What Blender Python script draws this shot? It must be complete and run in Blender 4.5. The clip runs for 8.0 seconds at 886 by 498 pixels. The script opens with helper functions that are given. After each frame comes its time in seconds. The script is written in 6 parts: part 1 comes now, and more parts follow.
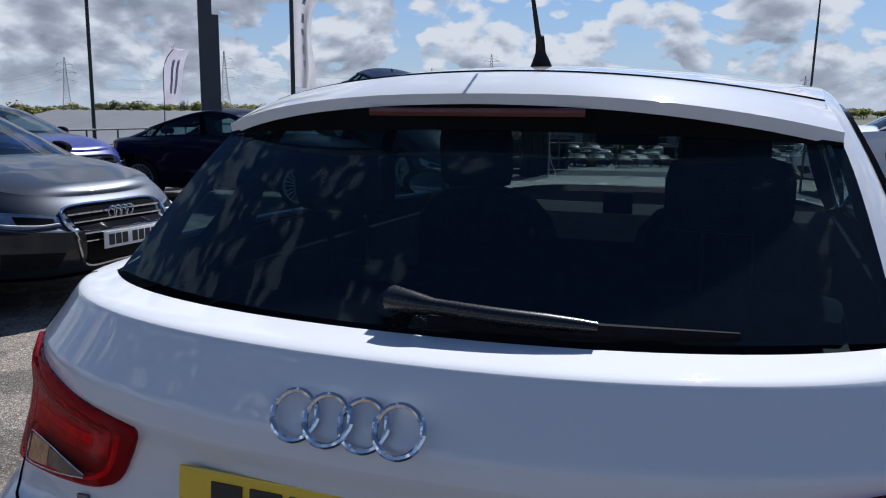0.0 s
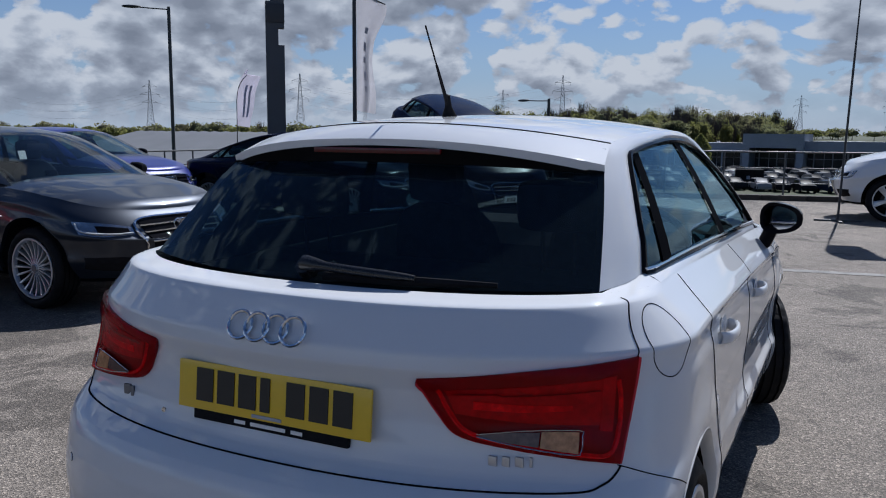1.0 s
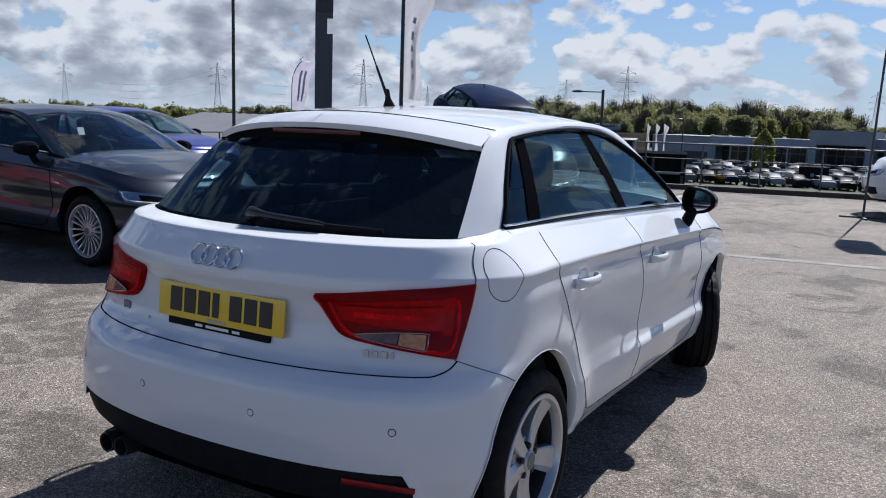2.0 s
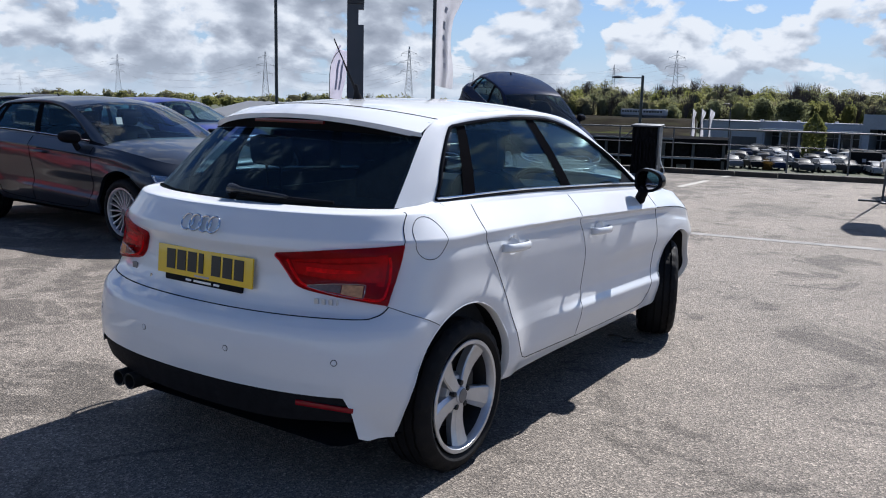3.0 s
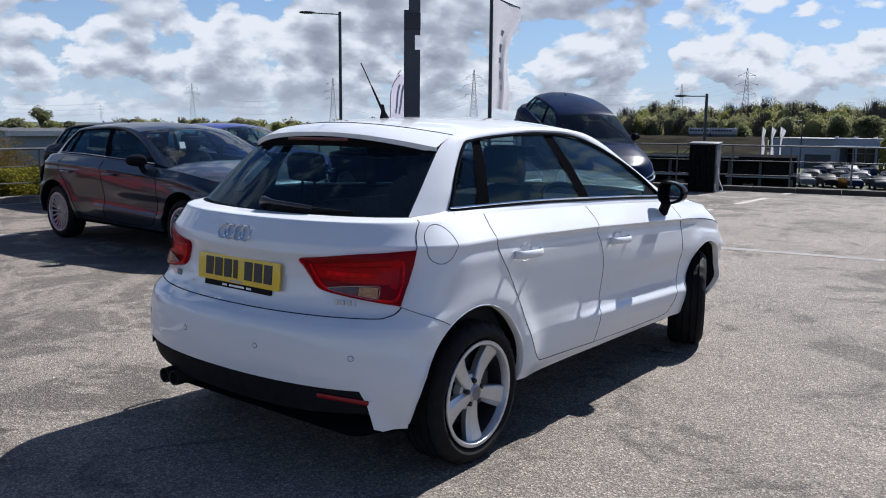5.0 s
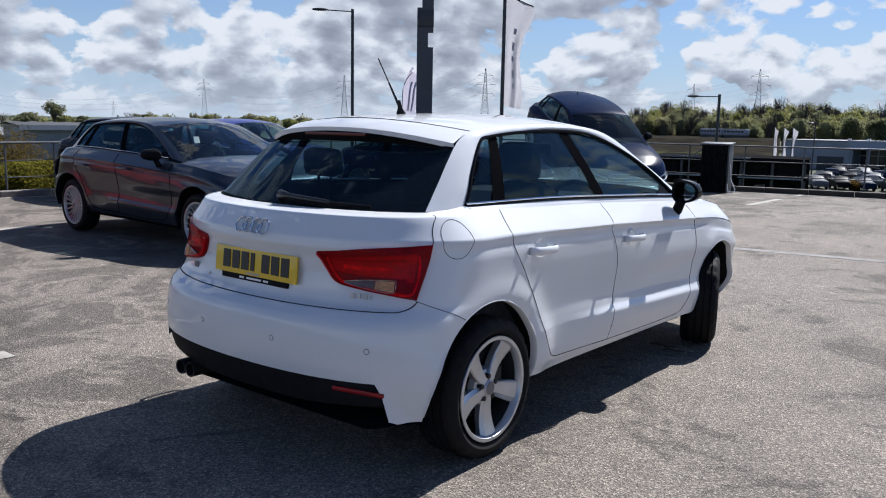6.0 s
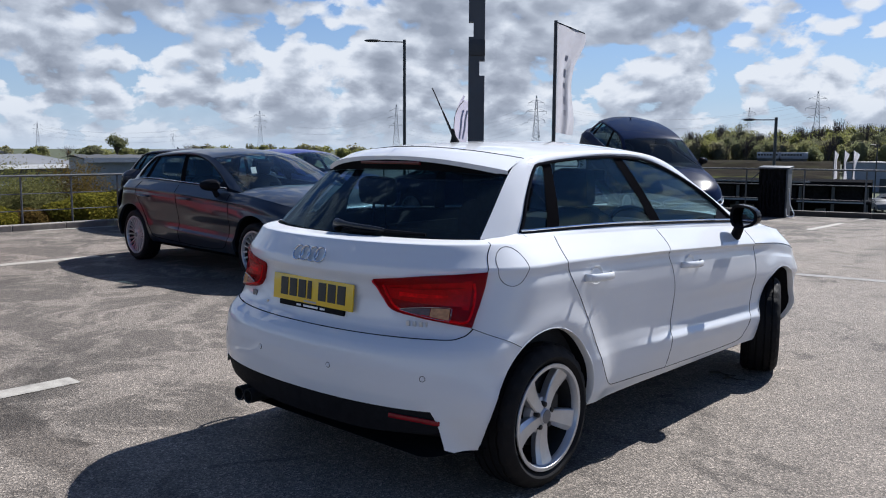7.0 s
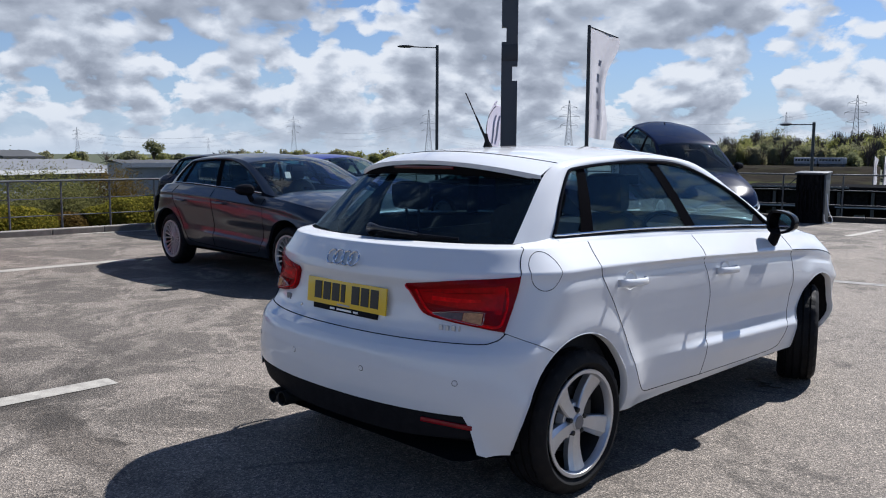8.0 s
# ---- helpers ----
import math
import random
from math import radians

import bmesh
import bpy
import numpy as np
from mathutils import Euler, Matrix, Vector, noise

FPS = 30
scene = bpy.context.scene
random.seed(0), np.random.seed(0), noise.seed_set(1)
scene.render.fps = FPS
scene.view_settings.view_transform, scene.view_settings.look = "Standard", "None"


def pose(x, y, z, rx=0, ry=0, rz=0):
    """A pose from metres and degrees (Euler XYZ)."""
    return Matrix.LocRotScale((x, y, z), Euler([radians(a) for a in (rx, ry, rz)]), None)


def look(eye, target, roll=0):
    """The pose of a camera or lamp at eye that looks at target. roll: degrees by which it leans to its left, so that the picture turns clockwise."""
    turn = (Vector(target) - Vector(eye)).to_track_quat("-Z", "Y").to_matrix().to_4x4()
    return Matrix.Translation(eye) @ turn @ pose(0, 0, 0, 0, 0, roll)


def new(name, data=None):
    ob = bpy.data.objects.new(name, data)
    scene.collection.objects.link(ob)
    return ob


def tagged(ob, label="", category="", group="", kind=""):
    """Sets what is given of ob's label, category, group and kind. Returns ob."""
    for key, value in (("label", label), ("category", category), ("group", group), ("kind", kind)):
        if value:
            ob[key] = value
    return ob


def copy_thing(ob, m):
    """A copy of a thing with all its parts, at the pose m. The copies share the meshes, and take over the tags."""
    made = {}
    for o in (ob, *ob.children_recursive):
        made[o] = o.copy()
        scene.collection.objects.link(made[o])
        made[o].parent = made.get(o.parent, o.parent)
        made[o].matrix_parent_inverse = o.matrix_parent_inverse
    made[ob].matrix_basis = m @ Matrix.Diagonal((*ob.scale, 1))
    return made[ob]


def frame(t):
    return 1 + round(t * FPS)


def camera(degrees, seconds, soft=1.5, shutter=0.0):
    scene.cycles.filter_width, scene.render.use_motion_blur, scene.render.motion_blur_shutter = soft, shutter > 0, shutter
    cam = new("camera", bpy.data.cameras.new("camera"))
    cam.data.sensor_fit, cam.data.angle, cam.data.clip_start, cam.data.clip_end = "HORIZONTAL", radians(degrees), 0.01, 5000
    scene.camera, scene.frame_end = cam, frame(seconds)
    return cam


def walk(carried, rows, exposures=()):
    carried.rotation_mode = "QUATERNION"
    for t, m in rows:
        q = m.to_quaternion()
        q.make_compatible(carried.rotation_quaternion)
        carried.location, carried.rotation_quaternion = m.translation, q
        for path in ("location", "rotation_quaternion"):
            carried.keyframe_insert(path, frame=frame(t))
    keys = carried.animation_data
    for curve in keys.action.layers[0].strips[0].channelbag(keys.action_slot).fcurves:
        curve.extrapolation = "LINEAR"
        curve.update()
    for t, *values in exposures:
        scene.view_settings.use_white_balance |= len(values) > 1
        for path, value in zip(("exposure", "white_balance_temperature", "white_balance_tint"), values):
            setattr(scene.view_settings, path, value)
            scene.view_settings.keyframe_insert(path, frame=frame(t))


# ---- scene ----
cam = camera(56.6, 8.0, soft=1.08)
PATH = [
    (0, (0.456, -1.418, 1.329), (-0.256, 0.422, 0.998), 0.4),
    (0.5, (0.761, -1.705, 1.346), (0.019, 0.127, 1.039), -0.0),
    (1, (1.105, -1.964, 1.378), (0.236, -0.185, 1.095), 0.5),
    (1.2, (1.245, -2.083, 1.345), (0.354, -0.311, 1.087), 0.6),
    (2.3, (2.01, -2.411, 1.395), (0.994, -0.723, 1.056), 2.0),
    (2.5, (2.137, -2.473, 1.381), (1.11, -0.792, 1.033), 1.7),
    (3, (2.403, -2.597, 1.413), (1.323, -0.95, 1.065), 1.5),
    (3.5, (2.613, -2.644, 1.407), (1.449, -1.048, 1.097), 1.4),
    (4, (2.682, -2.654, 1.403), (1.477, -1.085, 1.106), 0.8),
    (4.5, (2.706, -2.655, 1.398), (1.494, -1.092, 1.103), 0.5),
    (6, (2.698, -2.7, 1.382), (1.465, -1.154, 1.08), 1.1),
    (6.5, (2.688, -2.699, 1.381), (1.406, -1.189, 1.108), 0.6),
    (7, (2.693, -2.712, 1.383), (1.358, -1.242, 1.145), 0.3),
    (7.5, (2.697, -2.72, 1.383), (1.328, -1.279, 1.157), 0.3),
    (8, (2.694, -2.72, 1.381), (1.302, -1.302, 1.155), 0.3),
]
EXPOSURE = [(0, 0.62, 6050, 10), (0.5, 0.40, 5950, 10), (1.0, 0.30, 5900, 10), (1.2, 0.34, 5900, 10), (2.3, 0.86, 6150, 10), (2.5, 0.92, 6150, 10), (4.0, 0.89, 6150, 10), (8.0, 0.84, 6150, 10)]
walk(cam, [(t, look(eye, target, roll)) for t, eye, target, roll in PATH], EXPOSURE)

# ---- light ----
SUN_AZ, SUN_EL = 2.8, 47.0          # degrees clockwise from +y, and above the horizon
world = bpy.data.worlds.new("sky")
scene.world = world
world.use_nodes = True


def link(nt, a, ao, b, bi):
    nt.links.new(a.outputs[ao], b.inputs[bi])


def nd(nt, kind, **values):
    n = nt.nodes.new(kind)
    for key, v in values.items():
        if key in n.inputs:
            n.inputs[key].default_value = v
    return n


def math_node(nt, op, a, b=None, clamp=False):
    n = nt.nodes.new("ShaderNodeMath")
    n.operation, n.use_clamp = op, clamp
    for i, v in enumerate((a, b)):
        if v is None:
            continue
        if isinstance(v, (int, float)):
            n.inputs[i].default_value = v
        else:
            nt.links.new(v, n.inputs[i])
    return n.outputs[0]


def mix_rgb(nt, fac, a, b, blend="MIX"):
    n = nt.nodes.new("ShaderNodeMix")
    n.data_type, n.blend_type = "RGBA", blend
    for i, v in ((0, fac), (6, a), (7, b)):
        if isinstance(v, (int, float)):
            n.inputs[i].default_value = v
        elif isinstance(v, tuple):
            n.inputs[i].default_value = (*v, 1)
        else:
            nt.links.new(v, n.inputs[i])
    return n.outputs[2]


def ramp(nt, fac, stops):
    n = nt.nodes.new("ShaderNodeValToRGB")
    el = n.color_ramp.elements
    while len(el) < len(stops):
        el.new(0.5)
    for e, (p, c) in zip(el, stops):
        e.position = p
        e.color = (c, c, c, 1) if isinstance(c, (int, float)) else (*c, 1)
    nt.links.new(fac, n.inputs[0])
    return n.outputs[0]


def build_sky():
    nt = world.node_tree
    nt.nodes.clear()
    out = nd(nt, "ShaderNodeOutputWorld")
    bg = nd(nt, "ShaderNodeBackground", Strength=1.06)
    sky = nd(nt, "ShaderNodeTexSky")
    sky.sky_type, sky.sun_disc = "NISHITA", False
    sky.sun_elevation, sky.sun_rotation = radians(SUN_EL), radians(SUN_AZ)
    sky.air_density, sky.dust_density, sky.ozone_density = 1.0, 0.25, 3.0
    co = nd(nt, "ShaderNodeTexCoord")
    sep = nd(nt, "ShaderNodeSeparateXYZ")
    link(nt, co, "Generated", sep, 0)
    # heaped clouds: small ones low down, wide grey-bottomed ones higher up
    z_up = math_node(nt, "MAXIMUM", sep.outputs[2], 0.0)
    high = ramp(nt, z_up, ((0.035, 0.10), (0.14, 0.62)))

    def density(lift):
        v = nd(nt, "ShaderNodeVectorMath")
        v.operation = "MULTIPLY_ADD"
        v.inputs[1].default_value = (1.0, 1.0, 1.75)
        v.inputs[2].default_value = (CLOUD_SHIFT[0], CLOUD_SHIFT[1], CLOUD_SHIFT[2] + lift * 1.75)
        link(nt, co, "Generated", v, 0)
        small = nd(nt, "ShaderNodeTexNoise", Scale=15.0, Detail=9.0, Roughness=0.54, Distortion=0.2)
        link(nt, v, 0, small, "Vector")
        wide = nd(nt, "ShaderNodeTexNoise", Scale=5.6, Detail=9.0, Roughness=0.48, Distortion=0.2)
        link(nt, v, 0, wide, "Vector")
        bend = nd(nt, "ShaderNodeVectorMath")
        bend.operation = "MULTIPLY_ADD"
        link(nt, small, "Color", bend, 0)
        bend.inputs[1].default_value = (0.05, 0.05, 0.05)
        link(nt, v, 0, bend, 2)
        heap = nd(nt, "ShaderNodeTexVoronoi", Scale=30.0, Smoothness=0.25)
        heap.feature = "SMOOTH_F1"
        link(nt, bend, 0, heap, "Vector")
        body = mix_rgb(nt, high, small.outputs[0], wide.outputs[0])
        bulge = math_node(nt, "MULTIPLY", math_node(nt, "SUBTRACT", 0.45, heap.outputs["Distance"]), 0.24)
        return math_node(nt, "ADD", body, bulge)

    east = math_node(nt, "MINIMUM", math_node(nt, "MULTIPLY", math_node(nt, "MAXIMUM", math_node(nt, "ADD", sep.outputs[0], 0.50), 0.0), 0.17), 0.075)      # clearer sky to the east
    east = math_node(nt, "MULTIPLY", east, ramp(nt, z_up, ((0.03, 0.1), (0.10, 1.0))))
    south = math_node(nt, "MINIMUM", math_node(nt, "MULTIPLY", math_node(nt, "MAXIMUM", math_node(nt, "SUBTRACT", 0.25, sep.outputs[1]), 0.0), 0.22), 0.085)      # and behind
    over = math_node(nt, "MINIMUM", math_node(nt, "MULTIPLY", math_node(nt, "MAXIMUM", math_node(nt, "SUBTRACT", sep.outputs[2], 0.25), 0.0), 0.25), 0.10)
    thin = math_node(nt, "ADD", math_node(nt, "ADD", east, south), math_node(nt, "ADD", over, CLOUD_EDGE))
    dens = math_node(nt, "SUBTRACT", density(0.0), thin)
    cover = ramp(nt, math_node(nt, "ADD", dens, 0.5), ((0.497, 0.0), (0.514, 0.5), (0.542, 1.0)))
    near = math_node(nt, "SUBTRACT", density(0.016), thin)
    top = math_node(nt, "SUBTRACT", density(0.045), thin)
    deep = math_node(nt, "DIVIDE", math_node(nt, "ADD", math_node(nt, "MULTIPLY", math_node(nt, "MAXIMUM", near, -0.02), 1.1), math_node(nt, "MULTIPLY", math_node(nt, "MAXIMUM", top, -0.03), 0.9)), 0.40, True)
    deep = math_node(nt, "ADD", deep, math_node(nt, "MULTIPLY", math_node(nt, "SUBTRACT", near, dens), 1.3), True)      # undersides grey, tops bright
    shade = ramp(nt, deep, ((0.0, (1.04, 1.04, 1.04)), (0.10, (0.97, 0.98, 1.0)), (0.30, (0.76, 0.79, 0.84)), (0.58, (0.54, 0.57, 0.63)), (1.0, (0.37, 0.40, 0.46))))
    cloud = mix_rgb(nt, 1.0, shade, (CLOUD * 0.97, CLOUD, CLOUD * 1.05), "MULTIPLY")
    facing = ramp(nt, math_node(nt, "MULTIPLY", math_node(nt, "SUBTRACT", 0.2, sep.outputs[1]), 0.85), ((0.0, 1.0), (1.0, 1.6)))      # clouds opposite the sun, out of view, brightened to fill the car's tail
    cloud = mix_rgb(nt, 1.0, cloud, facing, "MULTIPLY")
    blue = mix_rgb(nt, 1.0, sky.outputs[0], (SKY * 0.80, SKY * 0.96, SKY * 1.22), "MULTIPLY")
    low = ramp(nt, sep.outputs[2], ((0.0, 0.85), (0.10, 0.42), (0.22, 0.0)))
    blue = mix_rgb(nt, low, blue, (CLOUD * 0.60, CLOUD * 0.74, CLOUD * 0.93))
    fade = ramp(nt, sep.outputs[2], ((0.0, 0.0), (0.02, 0.6), (0.06, 1.0)))
    haze = mix_rgb(nt, math_node(nt, "SUBTRACT", 1.0, fade), cloud, (CLOUD * 0.72, CLOUD * 0.81, CLOUD * 0.93))
    fin = mix_rgb(nt, math_node(nt, "MAXIMUM", cover, math_node(nt, "MULTIPLY", math_node(nt, "SUBTRACT", 1.0, fade), 0.65)), blue, haze)
    nt.links.new(fin, bg.inputs[0])
    link(nt, bg, 0, out, 0)


CLOUD_SHIFT, CLOUD_EDGE, CLOUD, SKY = (3.1, 1.7, 0.0), 0.438, 0.415, 0.042
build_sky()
sun = new("sun", bpy.data.lights.new("sun", "SUN"))
sun.data.energy, sun.data.angle, sun.data.color = 4.6, radians(0.55), (1.0, 0.96, 0.92)
az, el = radians(SUN_AZ), radians(SUN_EL)
sun.matrix_world = look((40 * math.sin(az) * math.cos(el), 40 * math.cos(az) * math.cos(el), 40 * math.sin(el)), (0, 0, 0))


# ---- materials ----
def material(name, color, rough=0.5, metal=0.0, vary=0.12, scale=6.0, grain=60.0, bump=0.0, coat=0.0, dirt=None, dirt_at=0.6, spec=0.5, per_object=0.0, rough_var=0.16):
    """A surface with variation at two scales, and optional dirt, relief and clear coat."""
    m = bpy.data.materials.new(name)
    m.use_nodes = True
    nt = m.node_tree
    b = nt.nodes["Principled BSDF"]
    co = nd(nt, "ShaderNodeTexCoord")
    n1 = nd(nt, "ShaderNodeTexNoise", Scale=scale, Detail=4.0, Roughness=0.6)
    n2 = nd(nt, "ShaderNodeTexNoise", Scale=grain, Detail=3.0, Roughness=0.6)
    link(nt, co, "Object", n1, "Vector")
    link(nt, co, "Object", n2, "Vector")
    f1 = ramp(nt, n1.outputs[0], ((0.3, 1.0 - vary), (0.7, 1.0 + vary)))
    f2 = ramp(nt, n2.outputs[0], ((0.3, 1.0 - vary * 0.6), (0.7, 1.0 + vary * 0.6)))
    col = mix_rgb(nt, 1.0, mix_rgb(nt, 1.0, tuple(color), f1, "MULTIPLY"), f2, "MULTIPLY")
    if per_object:
        oi = nd(nt, "ShaderNodeObjectInfo")
        col = mix_rgb(nt, 1.0, col, ramp(nt, oi.outputs["Random"], ((0.0, 1 - per_object), (1.0, 1 + per_object))), "MULTIPLY")
    if dirt:
        n3 = nd(nt, "ShaderNodeTexNoise", Scale=scale * 0.7, Detail=8.0, Roughness=0.7)
        link(nt, co, "Object", n3, "Vector")
        col = mix_rgb(nt, ramp(nt, n3.outputs[0], ((dirt_at, 0.0), (min(dirt_at + 0.15, 1.0), 0.8))), col, tuple(dirt))
    nt.links.new(col, b.inputs["Base Color"])
    nt.links.new(math_node(nt, "ADD", math_node(nt, "MULTIPLY", n2.outputs[0], rough_var), max(rough - rough_var / 2, 0.0)), b.inputs["Roughness"])
    b.inputs["Metallic"].default_value = metal
    b.inputs["Specular IOR Level"].default_value = spec
    b.inputs["IOR"].default_value = 1.5 if spec >= 0.2 else 1.14      # soft, dull surfaces mirror little even at a low angle
    b.inputs["Coat Weight"].default_value = coat
    b.inputs["Coat Roughness"].default_value = 0.025
    if bump:
        bp = nd(nt, "ShaderNodeBump", Strength=bump, Distance=0.004)
        link(nt, n2, 0, bp, "Height")
        link(nt, bp, 0, b, "Normal")
    return m


def glass(name, tint, gloss_rough=0.0, strength=(1.0, 1.0, 1.0), body=None):
    """A single tinted pane: light goes through it, coloured, and is mirrored by Fresnel."""
    m = bpy.data.materials.new(name)
    m.use_nodes = True
    nt = m.node_tree
    nt.nodes.clear()
    out = nd(nt, "ShaderNodeOutputMaterial")
    tr = nd(nt, "ShaderNodeBsdfTransparent")
    tr.inputs[0].default_value = (*tint, 1)
    gl = nd(nt, "ShaderNodeBsdfGlossy", Roughness=gloss_rough)
    gl.inputs[0].default_value = (*strength, 1)
    lw = nd(nt, "ShaderNodeLayerWeight", Blend=0.5)
    mx = nd(nt, "ShaderNodeMixShader")
    fr = math_node(nt, "ADD", math_node(nt, "MULTIPLY", math_node(nt, "POWER", lw.outputs["Facing"], 5.3), 0.85), 0.04)
    nt.links.new(fr, mx.inputs[0])
    if body:      # a little diffuse colour paints on a bluish veil of light
        df = nd(nt, "ShaderNodeBsdfDiffuse")
        df.inputs[0].default_value = (*body, 1)
        veil = nd(nt, "ShaderNodeMixShader", Fac=0.22)
        link(nt, tr, 0, veil, 1)
        link(nt, df, 0, veil, 2)
        link(nt, veil, 0, mx, 1)
    else:
        link(nt, tr, 0, mx, 1)
    link(nt, gl, 0, mx, 2)
    link(nt, mx, 0, out, 0)
    return m


def asphalt_material():
    m = bpy.data.materials.new("worn_asphalt")
    m.use_nodes = True
    nt = m.node_tree
    b = nt.nodes["Principled BSDF"]
    co = nd(nt, "ShaderNodeTexCoord")
    stone = nd(nt, "ShaderNodeTexVoronoi", Scale=130.0, Randomness=1.0)
    link(nt, co, "Object", stone, "Vector")
    fine = nd(nt, "ShaderNodeTexNoise", Scale=260.0, Detail=3.0, Roughness=0.7)
    link(nt, co, "Object", fine, "Vector")
    blot = nd(nt, "ShaderNodeTexNoise", Scale=0.55, Detail=7.0, Roughness=0.62, Distortion=0.6)
    link(nt, co, "Object", blot, "Vector")
    mid = nd(nt, "ShaderNodeTexNoise", Scale=5.5, Detail=6.0, Roughness=0.65)
    link(nt, co, "Object", mid, "Vector")
    base = ramp(nt, stone.outputs["Color"], ((0.0, (0.046, 0.045, 0.044)), (0.45, (0.094, 0.091, 0.088)), (0.75, (0.155, 0.149, 0.143)), (1.0, (0.30, 0.288, 0.274))))
    base = mix_rgb(nt, 1.0, base, ramp(nt, fine.outputs[0], ((0.3, 0.65), (0.7, 1.35))), "MULTIPLY")
    base = mix_rgb(nt, 1.0, base, ramp(nt, mid.outputs[0], ((0.3, 0.86), (0.7, 1.12))), "MULTIPLY")
    base = mix_rgb(nt, 1.0, base, ramp(nt, blot.outputs[0], ((0.32, 0.55), (0.42, 0.90), (0.62, 1.08))), "MULTIPLY")
    stain = nd(nt, "ShaderNodeTexNoise", Scale=1.25, Detail=12.0, Roughness=0.72, Distortion=0.7)
    link(nt, co, "Object", stain, "Vector")
    where = nd(nt, "ShaderNodeSeparateXYZ")
    link(nt, co, "Object", where, 0)
    worn = nd(nt, "ShaderNodeMapRange")
    worn.inputs["From Min"].default_value, worn.inputs["From Max"].default_value = -0.6, -2.6     # the much-used bays are stained most
    nt.links.new(where.outputs[0], worn.inputs["Value"])
    soaked = math_node(nt, "SUBTRACT", stain.outputs[0], math_node(nt, "MULTIPLY", worn.outputs[0], 0.085))
    base = mix_rgb(nt, 1.0, base, ramp(nt, soaked, ((0.38, 0.56), (0.424, 0.66), (0.436, 0.93), (0.5, 1.0))), "MULTIPLY")
    # an old trench strip with coarser, darker filling runs across the bays
    wander = math_node(nt, "MULTIPLY", math_node(nt, "SUBTRACT", stain.outputs[0], 0.5), 0.55)
    off = math_node(nt, "ABSOLUTE", math_node(nt, "ADD", math_node(nt, "ADD", where.outputs[1], 1.22), wander))
    ends = nd(nt, "ShaderNodeMapRange")
    ends.inputs["From Min"].default_value, ends.inputs["From Max"].default_value = -0.3, -1.1
    nt.links.new(where.outputs[0], ends.inputs["Value"])
    strip = math_node(nt, "MULTIPLY", ramp(nt, off, ((0.10, 1.0), (0.15, 0.0))), ends.outputs[0])
    base = mix_rgb(nt, math_node(nt, "MULTIPLY", strip, 0.95), base, mix_rgb(nt, 1.0, base, (0.56, 0.55, 0.54), "MULTIPLY"))
    base = mix_rgb(nt, 1.0, base, (1.68, 1.50, 1.31), "MULTIPLY")
    nt.links.new(base, b.inputs["Base Color"])
    b.inputs["Roughness"].default_value = 0.85
    b.inputs["Specular IOR Level"].default_value = 0.3
    bp = nd(nt, "ShaderNodeBump", Strength=0.75, Distance=0.006)
    nt.links.new(math_node(nt, "ADD", stone.outputs["Distance"], math_node(nt, "MULTIPLY", fine.outputs[0], 0.5)), bp.inputs["Height"])
    link(nt, bp, 0, b, "Normal")
    return m


ASPHALT = asphalt_material()
WHITE_PAINT = material("white_paint", (0.655, 0.668, 0.685), 0.5, vary=0.012, scale=3, grain=240, coat=1.0, rough_var=0.02, spec=0.1)
GREY_PAINT = material("grey_metallic_paint", (0.019, 0.026, 0.040), 0.40, metal=0.6, vary=0.03, scale=3, grain=900, coat=0.6, rough_var=0.02)
NAVY_PAINT = material("navy_paint", (0.004, 0.006, 0.020), 0.25, metal=0.0, vary=0.03, scale=3, grain=900, coat=0.15, rough_var=0.02, spec=0.15)
BLUE_PAINT = material("blue_paint", (0.010, 0.020, 0.17), 0.3, metal=0.1, vary=0.03, scale=3, grain=900, coat=0.3, rough_var=0.02, spec=0.2)
STEEL_BLUE_PAINT = material("steel_blue_paint", (0.006, 0.012, 0.036), 0.26, metal=0.0, vary=0.03, scale=3, grain=900, coat=0.10, rough_var=0.02, spec=0.15)
RED_PAINT = material("red_paint", (0.42, 0.008, 0.010), 0.3, vary=0.03, scale=3, grain=900, coat=1.0, rough_var=0.02)
SILVER_PAINT = material("silver_paint", (0.45, 0.46, 0.48), 0.35, metal=0.6, vary=0.03, scale=3, grain=900, coat=1.0, rough_var=0.02)
BLACK_PLASTIC = material("black_plastic", (0.015, 0.015, 0.017), 0.5, vary=0.2, scale=20, grain=300, bump=0.15, spec=0.12)
GLOSS_BLACK = material("gloss_black", (0.009, 0.009, 0.011), 0.07, vary=0.1, spec=0.19, rough_var=0.03)
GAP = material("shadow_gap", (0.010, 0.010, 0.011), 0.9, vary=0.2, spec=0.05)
RUBBER = material("tyre_rubber", (0.006, 0.006, 0.007), 0.72, vary=0.3, scale=14, grain=220, bump=0.25, dirt=(0.014, 0.013, 0.012), dirt_at=0.62, spec=0.2)
PILLAR_BLACK = material("satin_black_film", (0.004, 0.004, 0.005), 0.45, vary=0.1, spec=0.02, rough_var=0.03)
HUB_GREY = material("grey_hub", (0.17, 0.17, 0.18), 0.45, metal=0.6, vary=0.15)
# alloy colour darkened to stand in for the shade inside the rim
BARREL = material("shaded_alloy", (0.045, 0.044, 0.045), 0.5, metal=0.6, vary=0.2)
ALLOY = material("silver_alloy", (0.52, 0.53, 0.55), 0.34, metal=0.72, vary=0.06, scale=20, grain=300)
CHROME = material("chrome", (0.62, 0.63, 0.65), 0.10, metal=1.0, vary=0.03)
DARK_METAL = material("dark_brake_metal", (0.035, 0.034, 0.033), 0.55, metal=0.6, vary=0.3)
